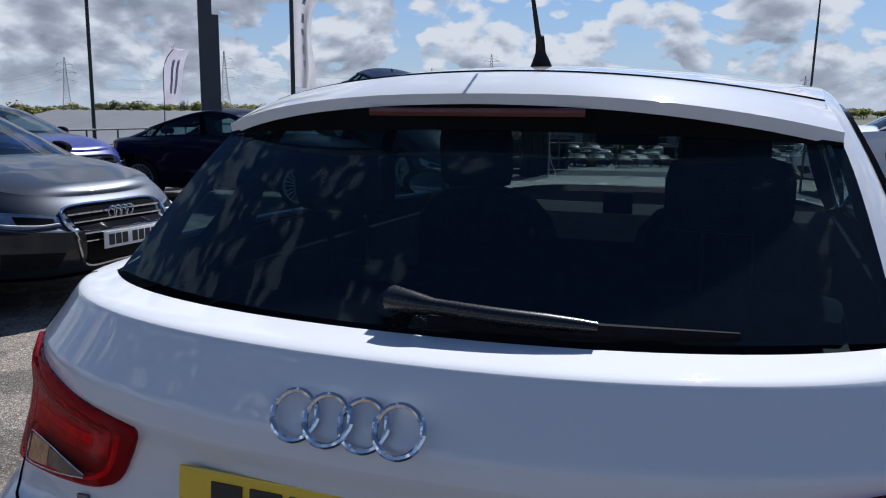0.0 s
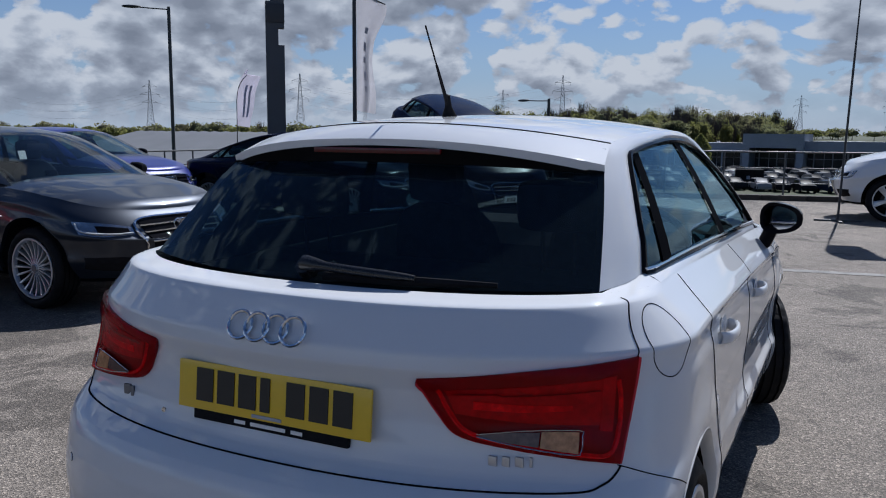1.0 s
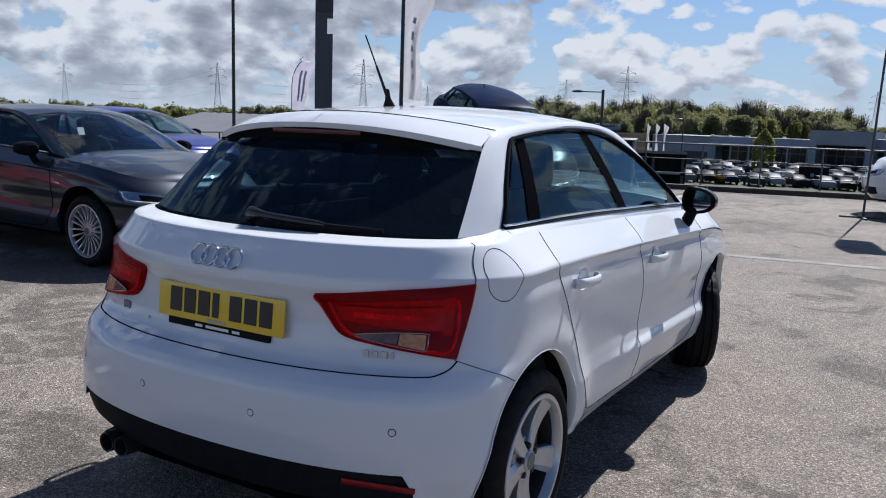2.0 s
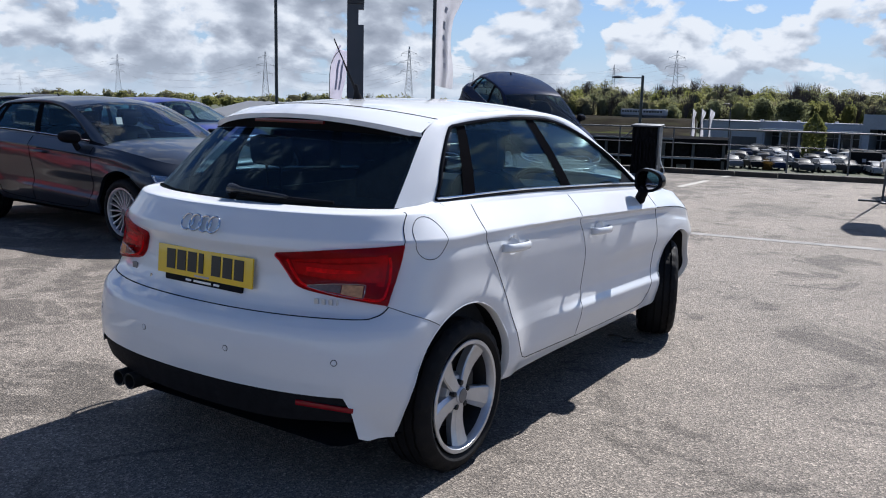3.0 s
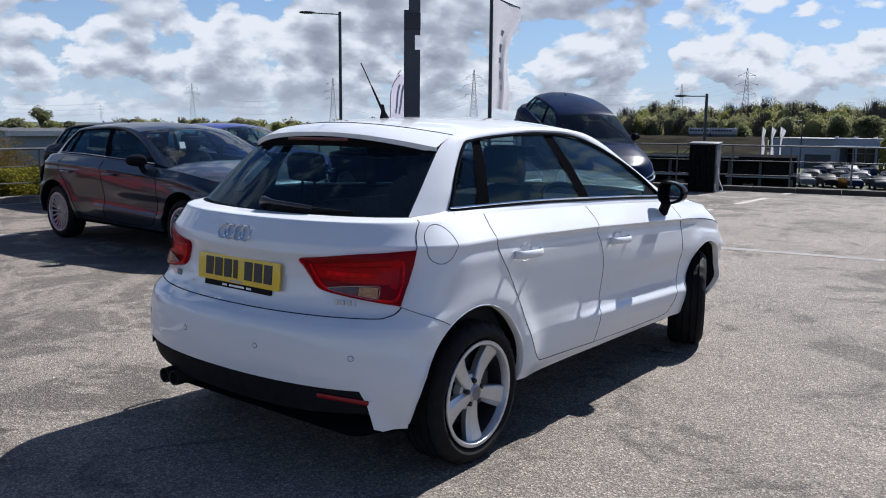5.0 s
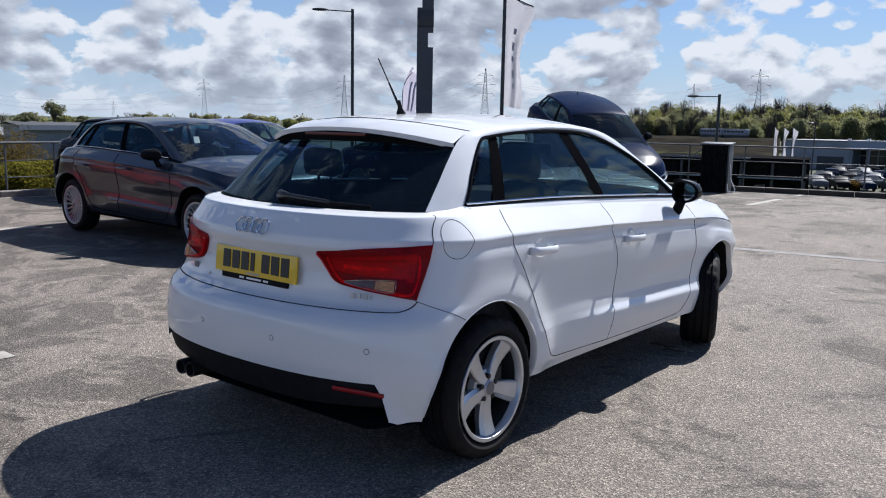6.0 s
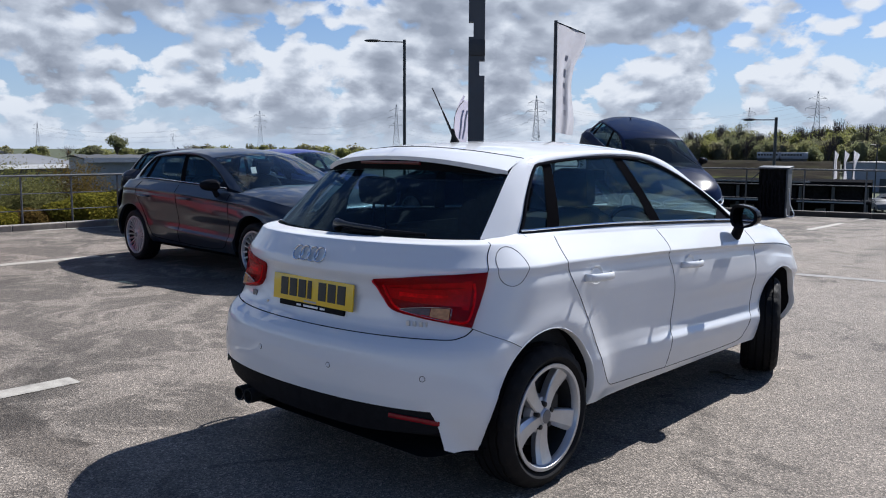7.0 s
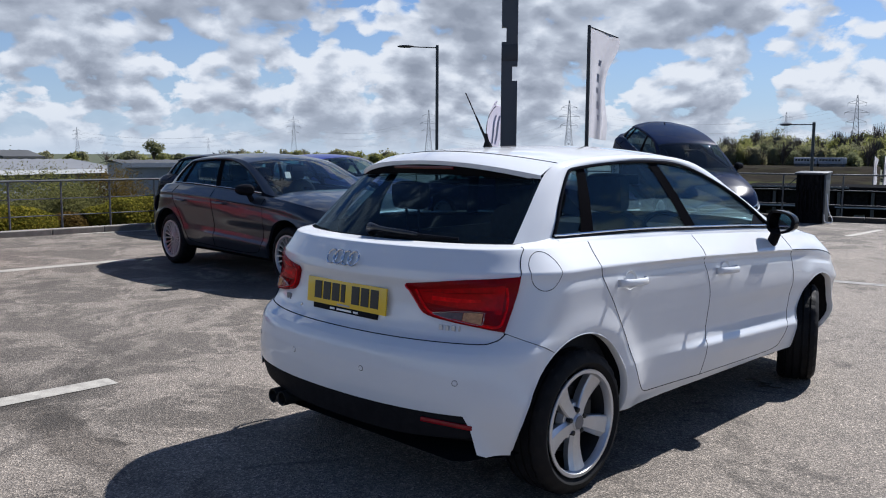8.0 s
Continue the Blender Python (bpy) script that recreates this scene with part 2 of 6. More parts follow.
CLOTH = material("dark_seat_cloth", (0.032, 0.034, 0.038), 0.9, vary=0.2, scale=30, grain=400, bump=0.3, spec=0.03)
TRIM = material("dark_cabin_plastic", (0.036, 0.037, 0.040), 0.8, vary=0.15, scale=20, grain=300, bump=0.2, spec=0.05)
HEADLINING = material("cabin_headlining", (0.03, 0.03, 0.032), 0.95, vary=0.1, spec=0.05)
REAR_GLASS = glass("privacy_glass", (0.37, 0.48, 0.50), strength=(0.26, 0.35, 0.44), body=(0.030, 0.046, 0.060))
SIDE_GLASS = glass("tinted_glass", (0.39, 0.55, 0.58), strength=(0.52, 0.72, 0.82))
FRONT_GLASS = glass("windscreen_glass", (0.72, 0.80, 0.78))
CLEAR_LENS = glass("clear_lens", (0.92, 0.93, 0.94))
LENS_COVER = glass("red_lens_cover", (0.92, 0.22, 0.27), strength=(0.26, 0.22, 0.24))
YELLOW_PLATE = material("yellow_plate", (0.72, 0.47, 0.015), 0.35, vary=0.03, scale=9, coat=0.4)
WHITE_PLATE = material("white_plate", (0.75, 0.75, 0.74), 0.35, vary=0.03, scale=9, coat=0.4)
PLATE_BLACK = material("plate_black", (0.010, 0.010, 0.010), 0.45, vary=0.05)
RED_LENS = material("red_lens", (0.42, 0.006, 0.018), 0.12, vary=0.30, scale=30, grain=90, spec=0.4)
DARK_RED_LENS = material("dark_red_lens", (0.20, 0.004, 0.010), 0.10, vary=0.15, scale=30, grain=90, spec=0.3)
BRIGHT_RED_LENS = material("bright_red_lens", (0.72, 0.010, 0.030), 0.10, vary=0.3, scale=40, grain=110, spec=0.3)
AMBER_LENS = material("amber_lens", (0.46, 0.22, 0.09), 0.2, vary=0.3, scale=40, grain=90)
SMOKE_LENS = material("smoked_lens", (0.10, 0.055, 0.045), 0.2, vary=0.3, scale=40, grain=90)
LAMP_INNER = material("lamp_reflector", (0.35, 0.36, 0.38), 0.2, metal=0.9, vary=0.3, scale=25)
FADED_LINE = material("faded_line_paint", (0.225, 0.215, 0.200), 0.85, vary=0.2, scale=7, grain=150, bump=0.4, dirt=(0.12, 0.115, 0.108), dirt_at=0.45)
LINE_PAINT = material("road_line_paint", (0.32, 0.300, 0.262), 0.8, vary=0.20, scale=9, grain=150, bump=0.5, dirt=(0.17, 0.158, 0.138), dirt_at=0.52)
CONCRETE = material("kerb_concrete", (0.21, 0.192, 0.168), 0.9, vary=0.2, scale=4, grain=120, bump=0.4, dirt=(0.13, 0.12, 0.10), dirt_at=0.55, per_object=0.12)
GALV = material("galvanised_steel", (0.10, 0.105, 0.11), 0.6, metal=0.4, vary=0.2, scale=8, grain=90)
POST_GREY = material("dark_grey_steel_paint", (0.055, 0.060, 0.068), 0.5, vary=0.08, scale=3, grain=60)
POLE_DARK = material("dark_pole_paint", (0.030, 0.033, 0.037), 0.5, vary=0.1, scale=3, grain=60)
def cloth(m, share=0.55):
    """Adds light shining through to a thin cloth."""
    nt = m.node_tree
    b = nt.nodes["Principled BSDF"]
    t = nd(nt, "ShaderNodeBsdfTranslucent")
    nt.links.new(b.inputs["Base Color"].links[0].from_socket, t.inputs[0])
    x = nd(nt, "ShaderNodeMixShader", Fac=share)
    link(nt, b, 0, x, 1)
    link(nt, t, 0, x, 2)
    nt.links.new(x.outputs[0], nt.nodes["Material Output"].inputs[0])
    return m


FLAG_WHITE = cloth(material("white_flag_cloth", (0.52, 0.51, 0.545), 0.9, vary=0.06, scale=5, grain=300))
FLAG_LILAC = cloth(material("lilac_flag_cloth", (0.62, 0.58, 0.68), 0.9, vary=0.06, scale=5, grain=300))
FLAG_GREY = material("grey_print", (0.40, 0.39, 0.42), 0.9, vary=0.1)
FLAG_PURPLE = material("purple_print", (0.50, 0.45, 0.58), 0.9, vary=0.1)


# ---- mesh helpers ----
from mathutils.bvhtree import BVHTree


def mesh_of(name, verts, faces, mat, smooth=True, auto=None):
    me = bpy.data.meshes.new(name)
    me.from_pydata([tuple(float(c) for c in v) for v in verts], [], [tuple(f) for f in faces])
    me.materials.append(mat)
    if smooth:
        me.polygons.foreach_set("use_smooth", [True] * len(me.polygons))
    if auto:
        me.set_sharp_from_angle(angle=radians(auto))
    me.update()
    return me


def part(name, geo, mat, parent, label="", m=None, smooth=True, auto=40):
    """One mesh object, made of (verts, faces), under a thing or a part."""
    ob = new(name, mesh_of(name, geo[0], geo[1], mat, smooth, auto))
    if parent:
        ob.parent = parent
    if m is not None:
        ob.matrix_local = m
    return tagged(ob, label)


def thing(name, label, category, m=None, group="", kind=""):
    ob = new(name)
    ob.empty_display_size = 0.2
    if m is not None:
        ob.matrix_world = m
    return tagged(ob, label, category, group, kind)


def join(*geos):
    verts, faces = [], []
    for v, f in geos:
        k = len(verts)
        verts += list(v)
        faces += [tuple(i + k for i in q) for q in f]
    return verts, faces


def moved(geo, m):
    return [m @ Vector(v) for v in geo[0]], geo[1]


def grid(rows, close=False, wrap=False):
    """Quads over rows of points; close joins a row's ends, wrap joins last row to first."""
    nr, nc = len(rows), len(rows[0])
    verts = [p for r in rows for p in r]
    faces = []
    for i in range(nr if wrap else nr - 1):
        for j in range(nc if close else nc - 1):
            a, b = i * nc + j, i * nc + (j + 1) % nc
            c, d = ((i + 1) % nr) * nc + (j + 1) % nc, ((i + 1) % nr) * nc + j
            faces.append((a, b, c, d))
    return verts, faces


def box(x0, x1, y0, y1, z0, z1, bevel=0.0):
    bm = bmesh.new()
    bmesh.ops.create_cube(bm, size=1)
    for v in bm.verts:
        v.co = Vector(((x0 + x1) / 2 + v.co.x * (x1 - x0), (y0 + y1) / 2 + v.co.y * (y1 - y0), (z0 + z1) / 2 + v.co.z * (z1 - z0)))
    if bevel:
        bmesh.ops.bevel(bm, geom=bm.edges[:], offset=bevel, segments=2, affect="EDGES", profile=0.6)
    bm.verts.index_update()
    geo = [v.co.copy() for v in bm.verts], [tuple(v.index for v in f.verts) for f in bm.faces]
    bm.free()
    return geo


def tube(path, r, n=8, cap=True):
    """A round bar along a path; r is one radius or one for each point."""
    path = [Vector(p) for p in path]
    rows = []
    up = Vector((0, 0, 1))
    for i, p in enumerate(path):
        d = (path[min(i + 1, len(path) - 1)] - path[max(i - 1, 0)]).normalized()
        ref = up if abs(d.dot(up)) < 0.95 else Vector((1, 0, 0))
        s = d.cross(ref).normalized()
        t = s.cross(d)
        q = r[i] if isinstance(r, (list, tuple)) else r
        rows.append([p + (s * math.cos(a) + t * math.sin(a)) * q for a in (2 * math.pi * k / n for k in range(n))])
    geo = grid(rows, close=True)
    if cap:
        k = len(geo[0])
        geo[1].append(tuple(range(n))[::-1])
        geo[1].append(tuple(range(k - n, k)))
    return geo


def lathe(profile, n=48, axis="x"):
    """Turns (radius, along) pairs about an axis."""
    rows = []
    for r, a in profile:
        ring = []
        for k in range(n):
            t = 2 * math.pi * k / n
            c, s = r * math.cos(t), r * math.sin(t)
            ring.append({"x": Vector((a, c, s)), "z": Vector((c, s, a)), "y": Vector((c, a, s))}[axis])
        rows.append(ring)
    return grid(rows, close=True)


def prism(outline, z0, z1):
    """A flat outline of (x, y) pairs with thickness."""
    n = len(outline)
    verts = [(x, y, z0) for x, y in outline] + [(x, y, z1) for x, y in outline]
    faces = [tuple(range(n))[::-1], tuple(range(n, 2 * n))] + [(i, (i + 1) % n, n + (i + 1) % n, n + i) for i in range(n)]
    return verts, faces


def smoothstep(a, b, x):
    t = min(max((x - a) / (b - a), 0.0), 1.0)
    return t * t * (3 - 2 * t)


def curve_through(points, n):
    """n points on a smooth curve through some points, evenly by length."""
    pts = [Vector(p) for p in points]
    ext = [pts[0] * 2 - pts[1]] + pts + [pts[-1] * 2 - pts[-2]]
    fine = []
    for i in range(1, len(ext) - 2):
        p0, p1, p2, p3 = ext[i - 1:i + 3]
        for k in range(16):
            t = k / 16
            fine.append(0.5 * ((2 * p1) + (p2 - p0) * t + (2 * p0 - 5 * p1 + 4 * p2 - p3) * t * t + (3 * p1 - p0 - 3 * p2 + p3) * t ** 3))
    fine.append(pts[-1])
    acc = [0.0]
    for a, b in zip(fine, fine[1:]):
        acc.append(acc[-1] + (b - a).length)
    out = []
    for k in range(n):
        s = acc[-1] * k / (n - 1)
        i = min(int(np.searchsorted(acc, s)), len(fine) - 1)
        i = max(i, 1)
        f = (s - acc[i - 1]) / max(acc[i] - acc[i - 1], 1e-9)
        out.append(fine[i - 1].lerp(fine[i], f))
    return out


# ---- a hatchback, in its own metres: rear axle at y = 0, nose to +y, ground at z = 0 ----
LEVEL = np.array([0.19, 0.26, 0.32, 0.40, 0.46, 0.50, 0.56, 0.62, 0.645, 0.672, 0.690, 0.72, 0.80, 0.86, 0.90, 0.935, 0.97, 1.00, 1.027, 1.035])
REAR_Y = np.array([-0.56, -0.62, -0.645, -0.664, -0.672, -0.676, -0.678, -0.670, -0.652, -0.610, -0.580, -0.566, -0.552, -0.562, -0.586, -0.580, -0.560, -0.542, -0.524, -0.425])
REAR_A = np.array([0.34, 0.34, 0.35, 0.35, 0.35, 0.35, 0.36, 0.37, 0.38, 0.38, 0.39, 0.40, 0.44, 0.49, 0.52, 0.52, 0.50, 0.46, 0.42, 0.40])
HALF_R = np.array([0.79, 0.815, 0.828, 0.836, 0.838, 0.831, 0.827, 0.828, 0.829, 0.830, 0.830, 0.831, 0.835, 0.836, 0.829, 0.834, 0.801, 0.769, 0.742, 0.731])
HALF_D = np.array([0.785, 0.815, 0.830, 0.846, 0.850, 0.832, 0.822, 0.824, 0.825, 0.826, 0.827, 0.828, 0.831, 0.830, 0.824, 0.835, 0.808, 0.781, 0.757, 0.749])
NOSE_Y = np.array([3.10, 3.16, 3.20, 3.235, 3.25, 3.258, 3.265, 3.27, 3.27, 3.268, 3.265, 3.26, 3.24, 3.22, 3.20, 3.18, 3.15, 3.12, 3.09, 3.06])
HALF_N = np.where((LEVEL > 0.3) & (LEVEL < 0.55), np.interp(LEVEL, [0.26, 0.56], [0.815, 0.822]) + 0.004, HALF_D)      # the same without the sill ledge
FINE = np.linspace(0.10, 1.12, 1021)


def softened(tab, width=0.010):
    """A section table with its corners rounded."""
    v = np.interp(FINE, LEVEL, tab)
    k = np.exp(-0.5 * (np.arange(-40, 41) * 0.001 / width) ** 2)
    v = np.convolve(np.pad(v, 40, mode="edge"), k / k.sum(), "valid")
    return v


REAR_Y, REAR_A, HALF_R, HALF_D, NOSE_Y = softened(REAR_Y, 0.0035), softened(REAR_A, 0.02), softened(HALF_R, 0.005), softened(HALF_D, 0.0025), softened(NOSE_Y, 0.02)
HALF_N = softened(HALF_N, 0.012)
REAR_SOFT = np.interp(FINE, [0.19, 0.40, 0.50, 0.65, 0.80, 0.90, 1.00, 1.027, 1.035], [-0.56, -0.664, -0.672, -0.642, -0.604, -0.583, -0.545, -0.515, -0.425])
HALF_D = HALF_D - 0.005 * np.exp(-((FINE - 0.918) / 0.009) ** 2) * (FINE < 0.935)      # the hollow right under the shoulder crease
HALF_S = np.convolve(np.pad(HALF_D, 60, mode="edge"), np.hanning(121) / np.hanning(121).sum(), "valid")      # the wing, where the crease has faded
AXLE_F = 2.469
BELT = 1.035


def drop(y):
    return float(np.interp(y, [0.1, 1.0, 1.95, 2.4, 2.7, 3.0, 3.3], [0.0, -0.03, -0.075, -0.108, -0.155, -0.235, -0.34]))


def skin_level(zl, cols, low, again=False):
    """The body's outline at one level, from the middle of the tail round the right side to the nose."""
    w = lambda tab: float(np.interp(zl, FINE, tab))
    yr, a, wr, wd, yf = w(REAR_Y), w(REAR_A), w(HALF_R), w(HALF_D), w(NOSE_Y)
    n_r, n_s, n_f = cols
    af, e = 0.72, 2 / 2.2
    pts = []
    for k in range(n_r):
        t = math.pi / 2 * k / n_r
        side_ = smoothstep(0.45, 0.85, k / n_r)       # the shelf above the bumper fades out round the corner
        yk = yr + (w(REAR_SOFT) - yr) * side_
        pts.append((wr * math.sin(t) ** e, yk + (yr + a - yk) - (yr + a - yk) * max(math.cos(t), 0.0) ** e))
    for k in range(n_s + 1):
        y = yr + a + (yf - af - yr - a) * k / n_s
        s = smoothstep(0.05, 0.75, y)
        slant = 0.052 * max(min(y, 2.1) - 0.55, 0.0) * (1 - smoothstep(0.52, 0.70, zl))      # the sill ledge falls towards the front
        fade_ = smoothstep(2.0, 2.45, y)
        ledge = smoothstep(0.45, 1.15, y)
        wf = ((float(np.interp(zl + slant, FINE, HALF_D)) * ledge + float(np.interp(zl, FINE, HALF_N if zl < 0.6 else HALF_D)) * (1 - ledge)) * (1 - fade_) + float(np.interp(zl + slant, FINE, HALF_S)) * fade_) * (1 - 0.012 * smoothstep(1.9, 2.75, y))
        wf += 0.014 * smoothstep(0.8, 1.7, y) * smoothstep(0.58, 0.70, zl) * (1 - smoothstep(0.70, 0.90, zl))      # the front door leans out below its crease
        x = wr * (1 - s) + wf * s
        pts.append((x, y))
    wn = pts[-1][0]
    for k in range(1, n_f + 1):
        t = math.pi / 2 * k / n_f
        pts.append((wn * max(math.cos(t), 0.0) ** (2 / 2.9), yf - af + af * math.sin(t) ** (2 / 2.9)))
    out = []
    if zl < 0.56 and not again:   # the tail's own section, read at the height where the level really runs
        for k in range(n_r):
            x, y = pts[k]
            lo = low(x, y)
            zz = lo + (zl - 0.19) / (0.56 - 0.19) * (0.56 - lo)
            q = skin_level(zz, cols, low, True)[k]
            pts[k] = (q.x, q.y)
    if again:
        return [Vector((x, y, zl)) for x, y in pts]
    for x, y in pts:
        z = zl
        if zl < 0.56:     # the lower edge rises across the tail and the nose
            lo = low(x, y)
            z = lo + (zl - 0.19) / (0.56 - 0.19) * (0.56 - lo)
        z += smoothstep(0.5, 0.95, zl) * drop(y)
        # flared wheel arches
        for ya, swell in ((0.0, 0.013), (AXLE_F, 0.008)):
            d = math.hypot(y - ya, z - 0.31)
            x += swell * math.exp(-((d - 0.385) / (0.055 if d < 0.385 else 0.07)) ** 2) * smoothstep(0.5, 0.75, abs(x)) * (1 if zl < 0.85 else 0)
        x *= 1 - 0.030 * smoothstep(2.55, 2.95, y) * (1 - smoothstep(0.25, 0.65, z))      # the nose tucks in towards the ground
        out.append(Vector((x, y, z)))
    return out


def low_edge(x, y):
    if y < -0.2:
        return 0.258 + 0.157 * (1 - smoothstep(0.672, 0.722, abs(x)))
    if y > 2.8:
        return 0.262
    return 0.272


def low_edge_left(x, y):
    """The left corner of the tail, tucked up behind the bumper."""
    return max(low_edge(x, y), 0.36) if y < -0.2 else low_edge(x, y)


class Shape:
    """The warp from the plain hatchback to another size."""

    def __init__(self, width=1.0, wheelbase=2.469, tail=0.68, nose=0.80, height=1.0, wheel=0.30, tuck=0.0, slope=0.0):
        self.v = width, wheelbase, tail, nose, height, wheel
        self.tuck, self.slope = tuck, slope

    def __call__(self, p):
        w, wb, tail, nose, h, wheel = self.v
        x, y, z = p
        if z > 0.9:      # a fastback's roof falls towards the tail
            z -= self.slope * (z - 0.9) * (1 - smoothstep(-0.3, 1.1, y))
        if y < 0:
            y = y * tail / 0.68
        elif y < AXLE_F:
            y = y * wb / AXLE_F
        else:
            y = wb + (y - AXLE_F) * nose / 0.80
        x -= math.copysign(self.tuck * max(0.86 - z, 0.0) * smoothstep(0.45, 0.75, abs(x)), x)      # doors leaning in towards the sill
        return Vector((x * w, y, z * h))

    def geo(self, g):
        return [self(v) for v in g[0]], g[1]


def rail_curve(n):
    """The line where side meets glass and roof: up the tail pillar, along the roof, down the front pillar."""
    return curve_through([(0.640, -0.236, 1.036), (0.615, -0.13, 1.14), (0.588, -0.03, 1.235), (0.562, 0.060, 1.305), (0.548, 0.150, 1.347),
                          (0.556, 0.40, 1.376), (0.566, 0.85, 1.388), (0.568, 1.20, 1.368), (0.580, 1.45, 1.310), (0.620, 1.75, 1.175),
                          (0.670, 2.00, 1.045), (0.715, 2.18, 0.955)], n)


def across(p, bow, k, n):
    s = -1 + 2 * k / n
    return Vector((p.x * s, p.y, p.z)) + bow * (1 - abs(s) ** 2.1)


def build_hatchback(car, shape, paint, wheel_radius=0.30, steer=0.0, plates="", front=True, rim="five", rear_glass=REAR_GLASS, side_glass=SIDE_GLASS, fine=True, trim=GLOSS_BLACK):
    """All parts of one car under the Empty car. Returns the body's tree for later details."""
    g = shape.geo
    cols = (30, 130, 26) if fine else (16, 60, 14)
    nz = 64 if fine else 30
    # body skin
    top = []
    zs = sorted(set(np.linspace(0.19, BELT, nz).round(4)) | ({0.645, 0.66, 0.672, 0.681, 0.69, 0.70, 0.452, 0.458, 0.464, 0.47, 0.495, 0.50, 0.505, 0.895, 0.902, 0.908, 0.915, 0.922, 0.928, 0.934, 0.940, 0.946, 1.003, 1.010, 1.016, 1.021, 1.025, 1.028, 1.0305, 1.0325} if fine else set()))
    half = [skin_level(float(z), cols, low_edge) for z in zs]
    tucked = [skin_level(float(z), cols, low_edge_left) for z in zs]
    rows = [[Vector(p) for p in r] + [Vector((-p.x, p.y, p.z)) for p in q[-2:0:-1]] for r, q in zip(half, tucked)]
    geo = grid(rows, close=True)
    tree = BVHTree.FromPolygons([shape(v) for v in geo[0]], geo[1])
    radius = wheel_radius + 0.066
    sy = shape.v[1] / AXLE_F
    verts = [shape(v) for v in geo[0]]
    centres = [(-0.04, wheel_radius + 0.012), (shape.v[1], wheel_radius + 0.012)]
    hubs = [(0.0, 0), (shape.v[1], 0)]
    inside = [False] * len(verts)
    which = [None] * len(verts)
    for i, v in enumerate(verts):
        if abs(v.x) > 0.5:
            for c in centres:
                if math.hypot(v.y - c[0], v.z - c[1]) < radius:
                    inside[i], which[i] = True, c
    faces = [f for f in geo[1] if not all(inside[i] for i in f)]
    for i in {i for f in faces for i in f if inside[i]}:
        v, c = verts[i], which[i]
        if v.z < c[1]:
            v.y = c[0] + math.copysign(math.sqrt(radius ** 2 - (v.z - c[1]) ** 2), v.y - c[0])
        else:
            d = max(math.hypot(v.y - c[0], v.z - c[1]), 1e-6)
            v.y, v.z = c[0] + (v.y - c[0]) * radius / d, c[1] + (v.z - c[1]) * radius / d
        q = tree.ray_cast(Vector((math.copysign(3, v.x), v.y, max(v.z, 0.262))), Vector((-math.copysign(1, v.x), 0, 0)))[0]
        if q is not None:
            v.x = q.x
    # bonnet and floor pan: ladders between the two sides
    topr = half[-1]
    ws = next(i for i, p in enumerate(topr) if p.y > 2.12)
    bon = []
    for p in topr[ws:]:
        crown = 0.055 * min(1.0, p.x / 0.5) + 0.02 * math.exp(-((p.y - 2.3) / 0.4) ** 2)
        bon.append([Vector((p.x * s, p.y, p.z + crown * (1 - s ** 4))) for s in np.linspace(1, -1, 25)])
    bonnet = grid(bon)
    used = sorted({i for f in faces for i in f})
    remap = {k: i for i, k in enumerate(used)}
    body = part("body", ([verts[i] for i in used], [tuple(remap[i] for i in f) for f in faces]), paint, car, "glossy painted body shell")
    part("bonnet", g(bonnet), paint, car)
    pan = [[Vector((p.x * s * 0.90, p.y * 0.985, 0.225)) for s in np.linspace(-1, 1, 3)] for p in half[0] if p.y > -0.55]
    part("underbody", g(grid(pan)), BLACK_PLASTIC, car)
    # wheel wells and arch lips
    for sgn in (1, -1):
        for c in centres:
            lip, well = [], []
            for k in range(33):
                a = math.radians(-5 + 190 * k / 32)
                y, z = c[0] + radius * math.cos(a), c[1] + radius * math.sin(a)
                hit = tree.ray_cast(Vector((2 * sgn, y, max(z, 0.245))), Vector((-sgn, 0, 0)))[0]
                x = abs(hit.x) if hit else 0.8 * shape.v[0]
                lip.append([Vector((sgn * (x - d), c[0] + (radius + o) * math.cos(a), c[1] + (radius + o) * math.sin(a))) for d, o in ((-0.003, 0.004), (-0.004, 0.0), (0.004, -0.004), (0.03, -0.004))])
                well.append([Vector((sgn * (x - d), c[0] + (radius + o) * math.cos(a), c[1] + (radius + o) * math.sin(a))) for d, o in ((0.02, 0.0), (0.10, 0.015), (0.30, 0.015), (0.31, -0.30))])
            part("arch_lip", grid(lip), paint, car)
            part("wheel_well", grid(well), BLACK_PLASTIC, car)
    # lower bumper
    low = []
    for zl, inset, z in ((0, 0.008, 0.432), (1, 0.009, 0.405), (2, 0.022, 0.35), (3, 0.045, 0.295), (4, 0.16, 0.255)):
        row = []
        for p in [q for q in skin_level(0.415, (40, 12, 8), lambda x, y: 0.19)[:40] if q.x < 0.735]:
            row.append(Vector((p.x * (1 - inset * 0.35), p.y + inset * (1 - 0.5 * smoothstep(0.4, 0.72, p.x)) + 0.001, z + (0.432 - z) * 0.22 * smoothstep(0.35, 0.735, p.x))))
        low.append([Vector((-p.x, p.y, p.z)) for p in row[:0:-1]] + row)
    part("diffuser", g(grid(low)), BLACK_PLASTIC, car, "matt black lower rear bumper")
    # greenhouse
    rail = rail_curve(96)
    n = len(rail)
    lad = []
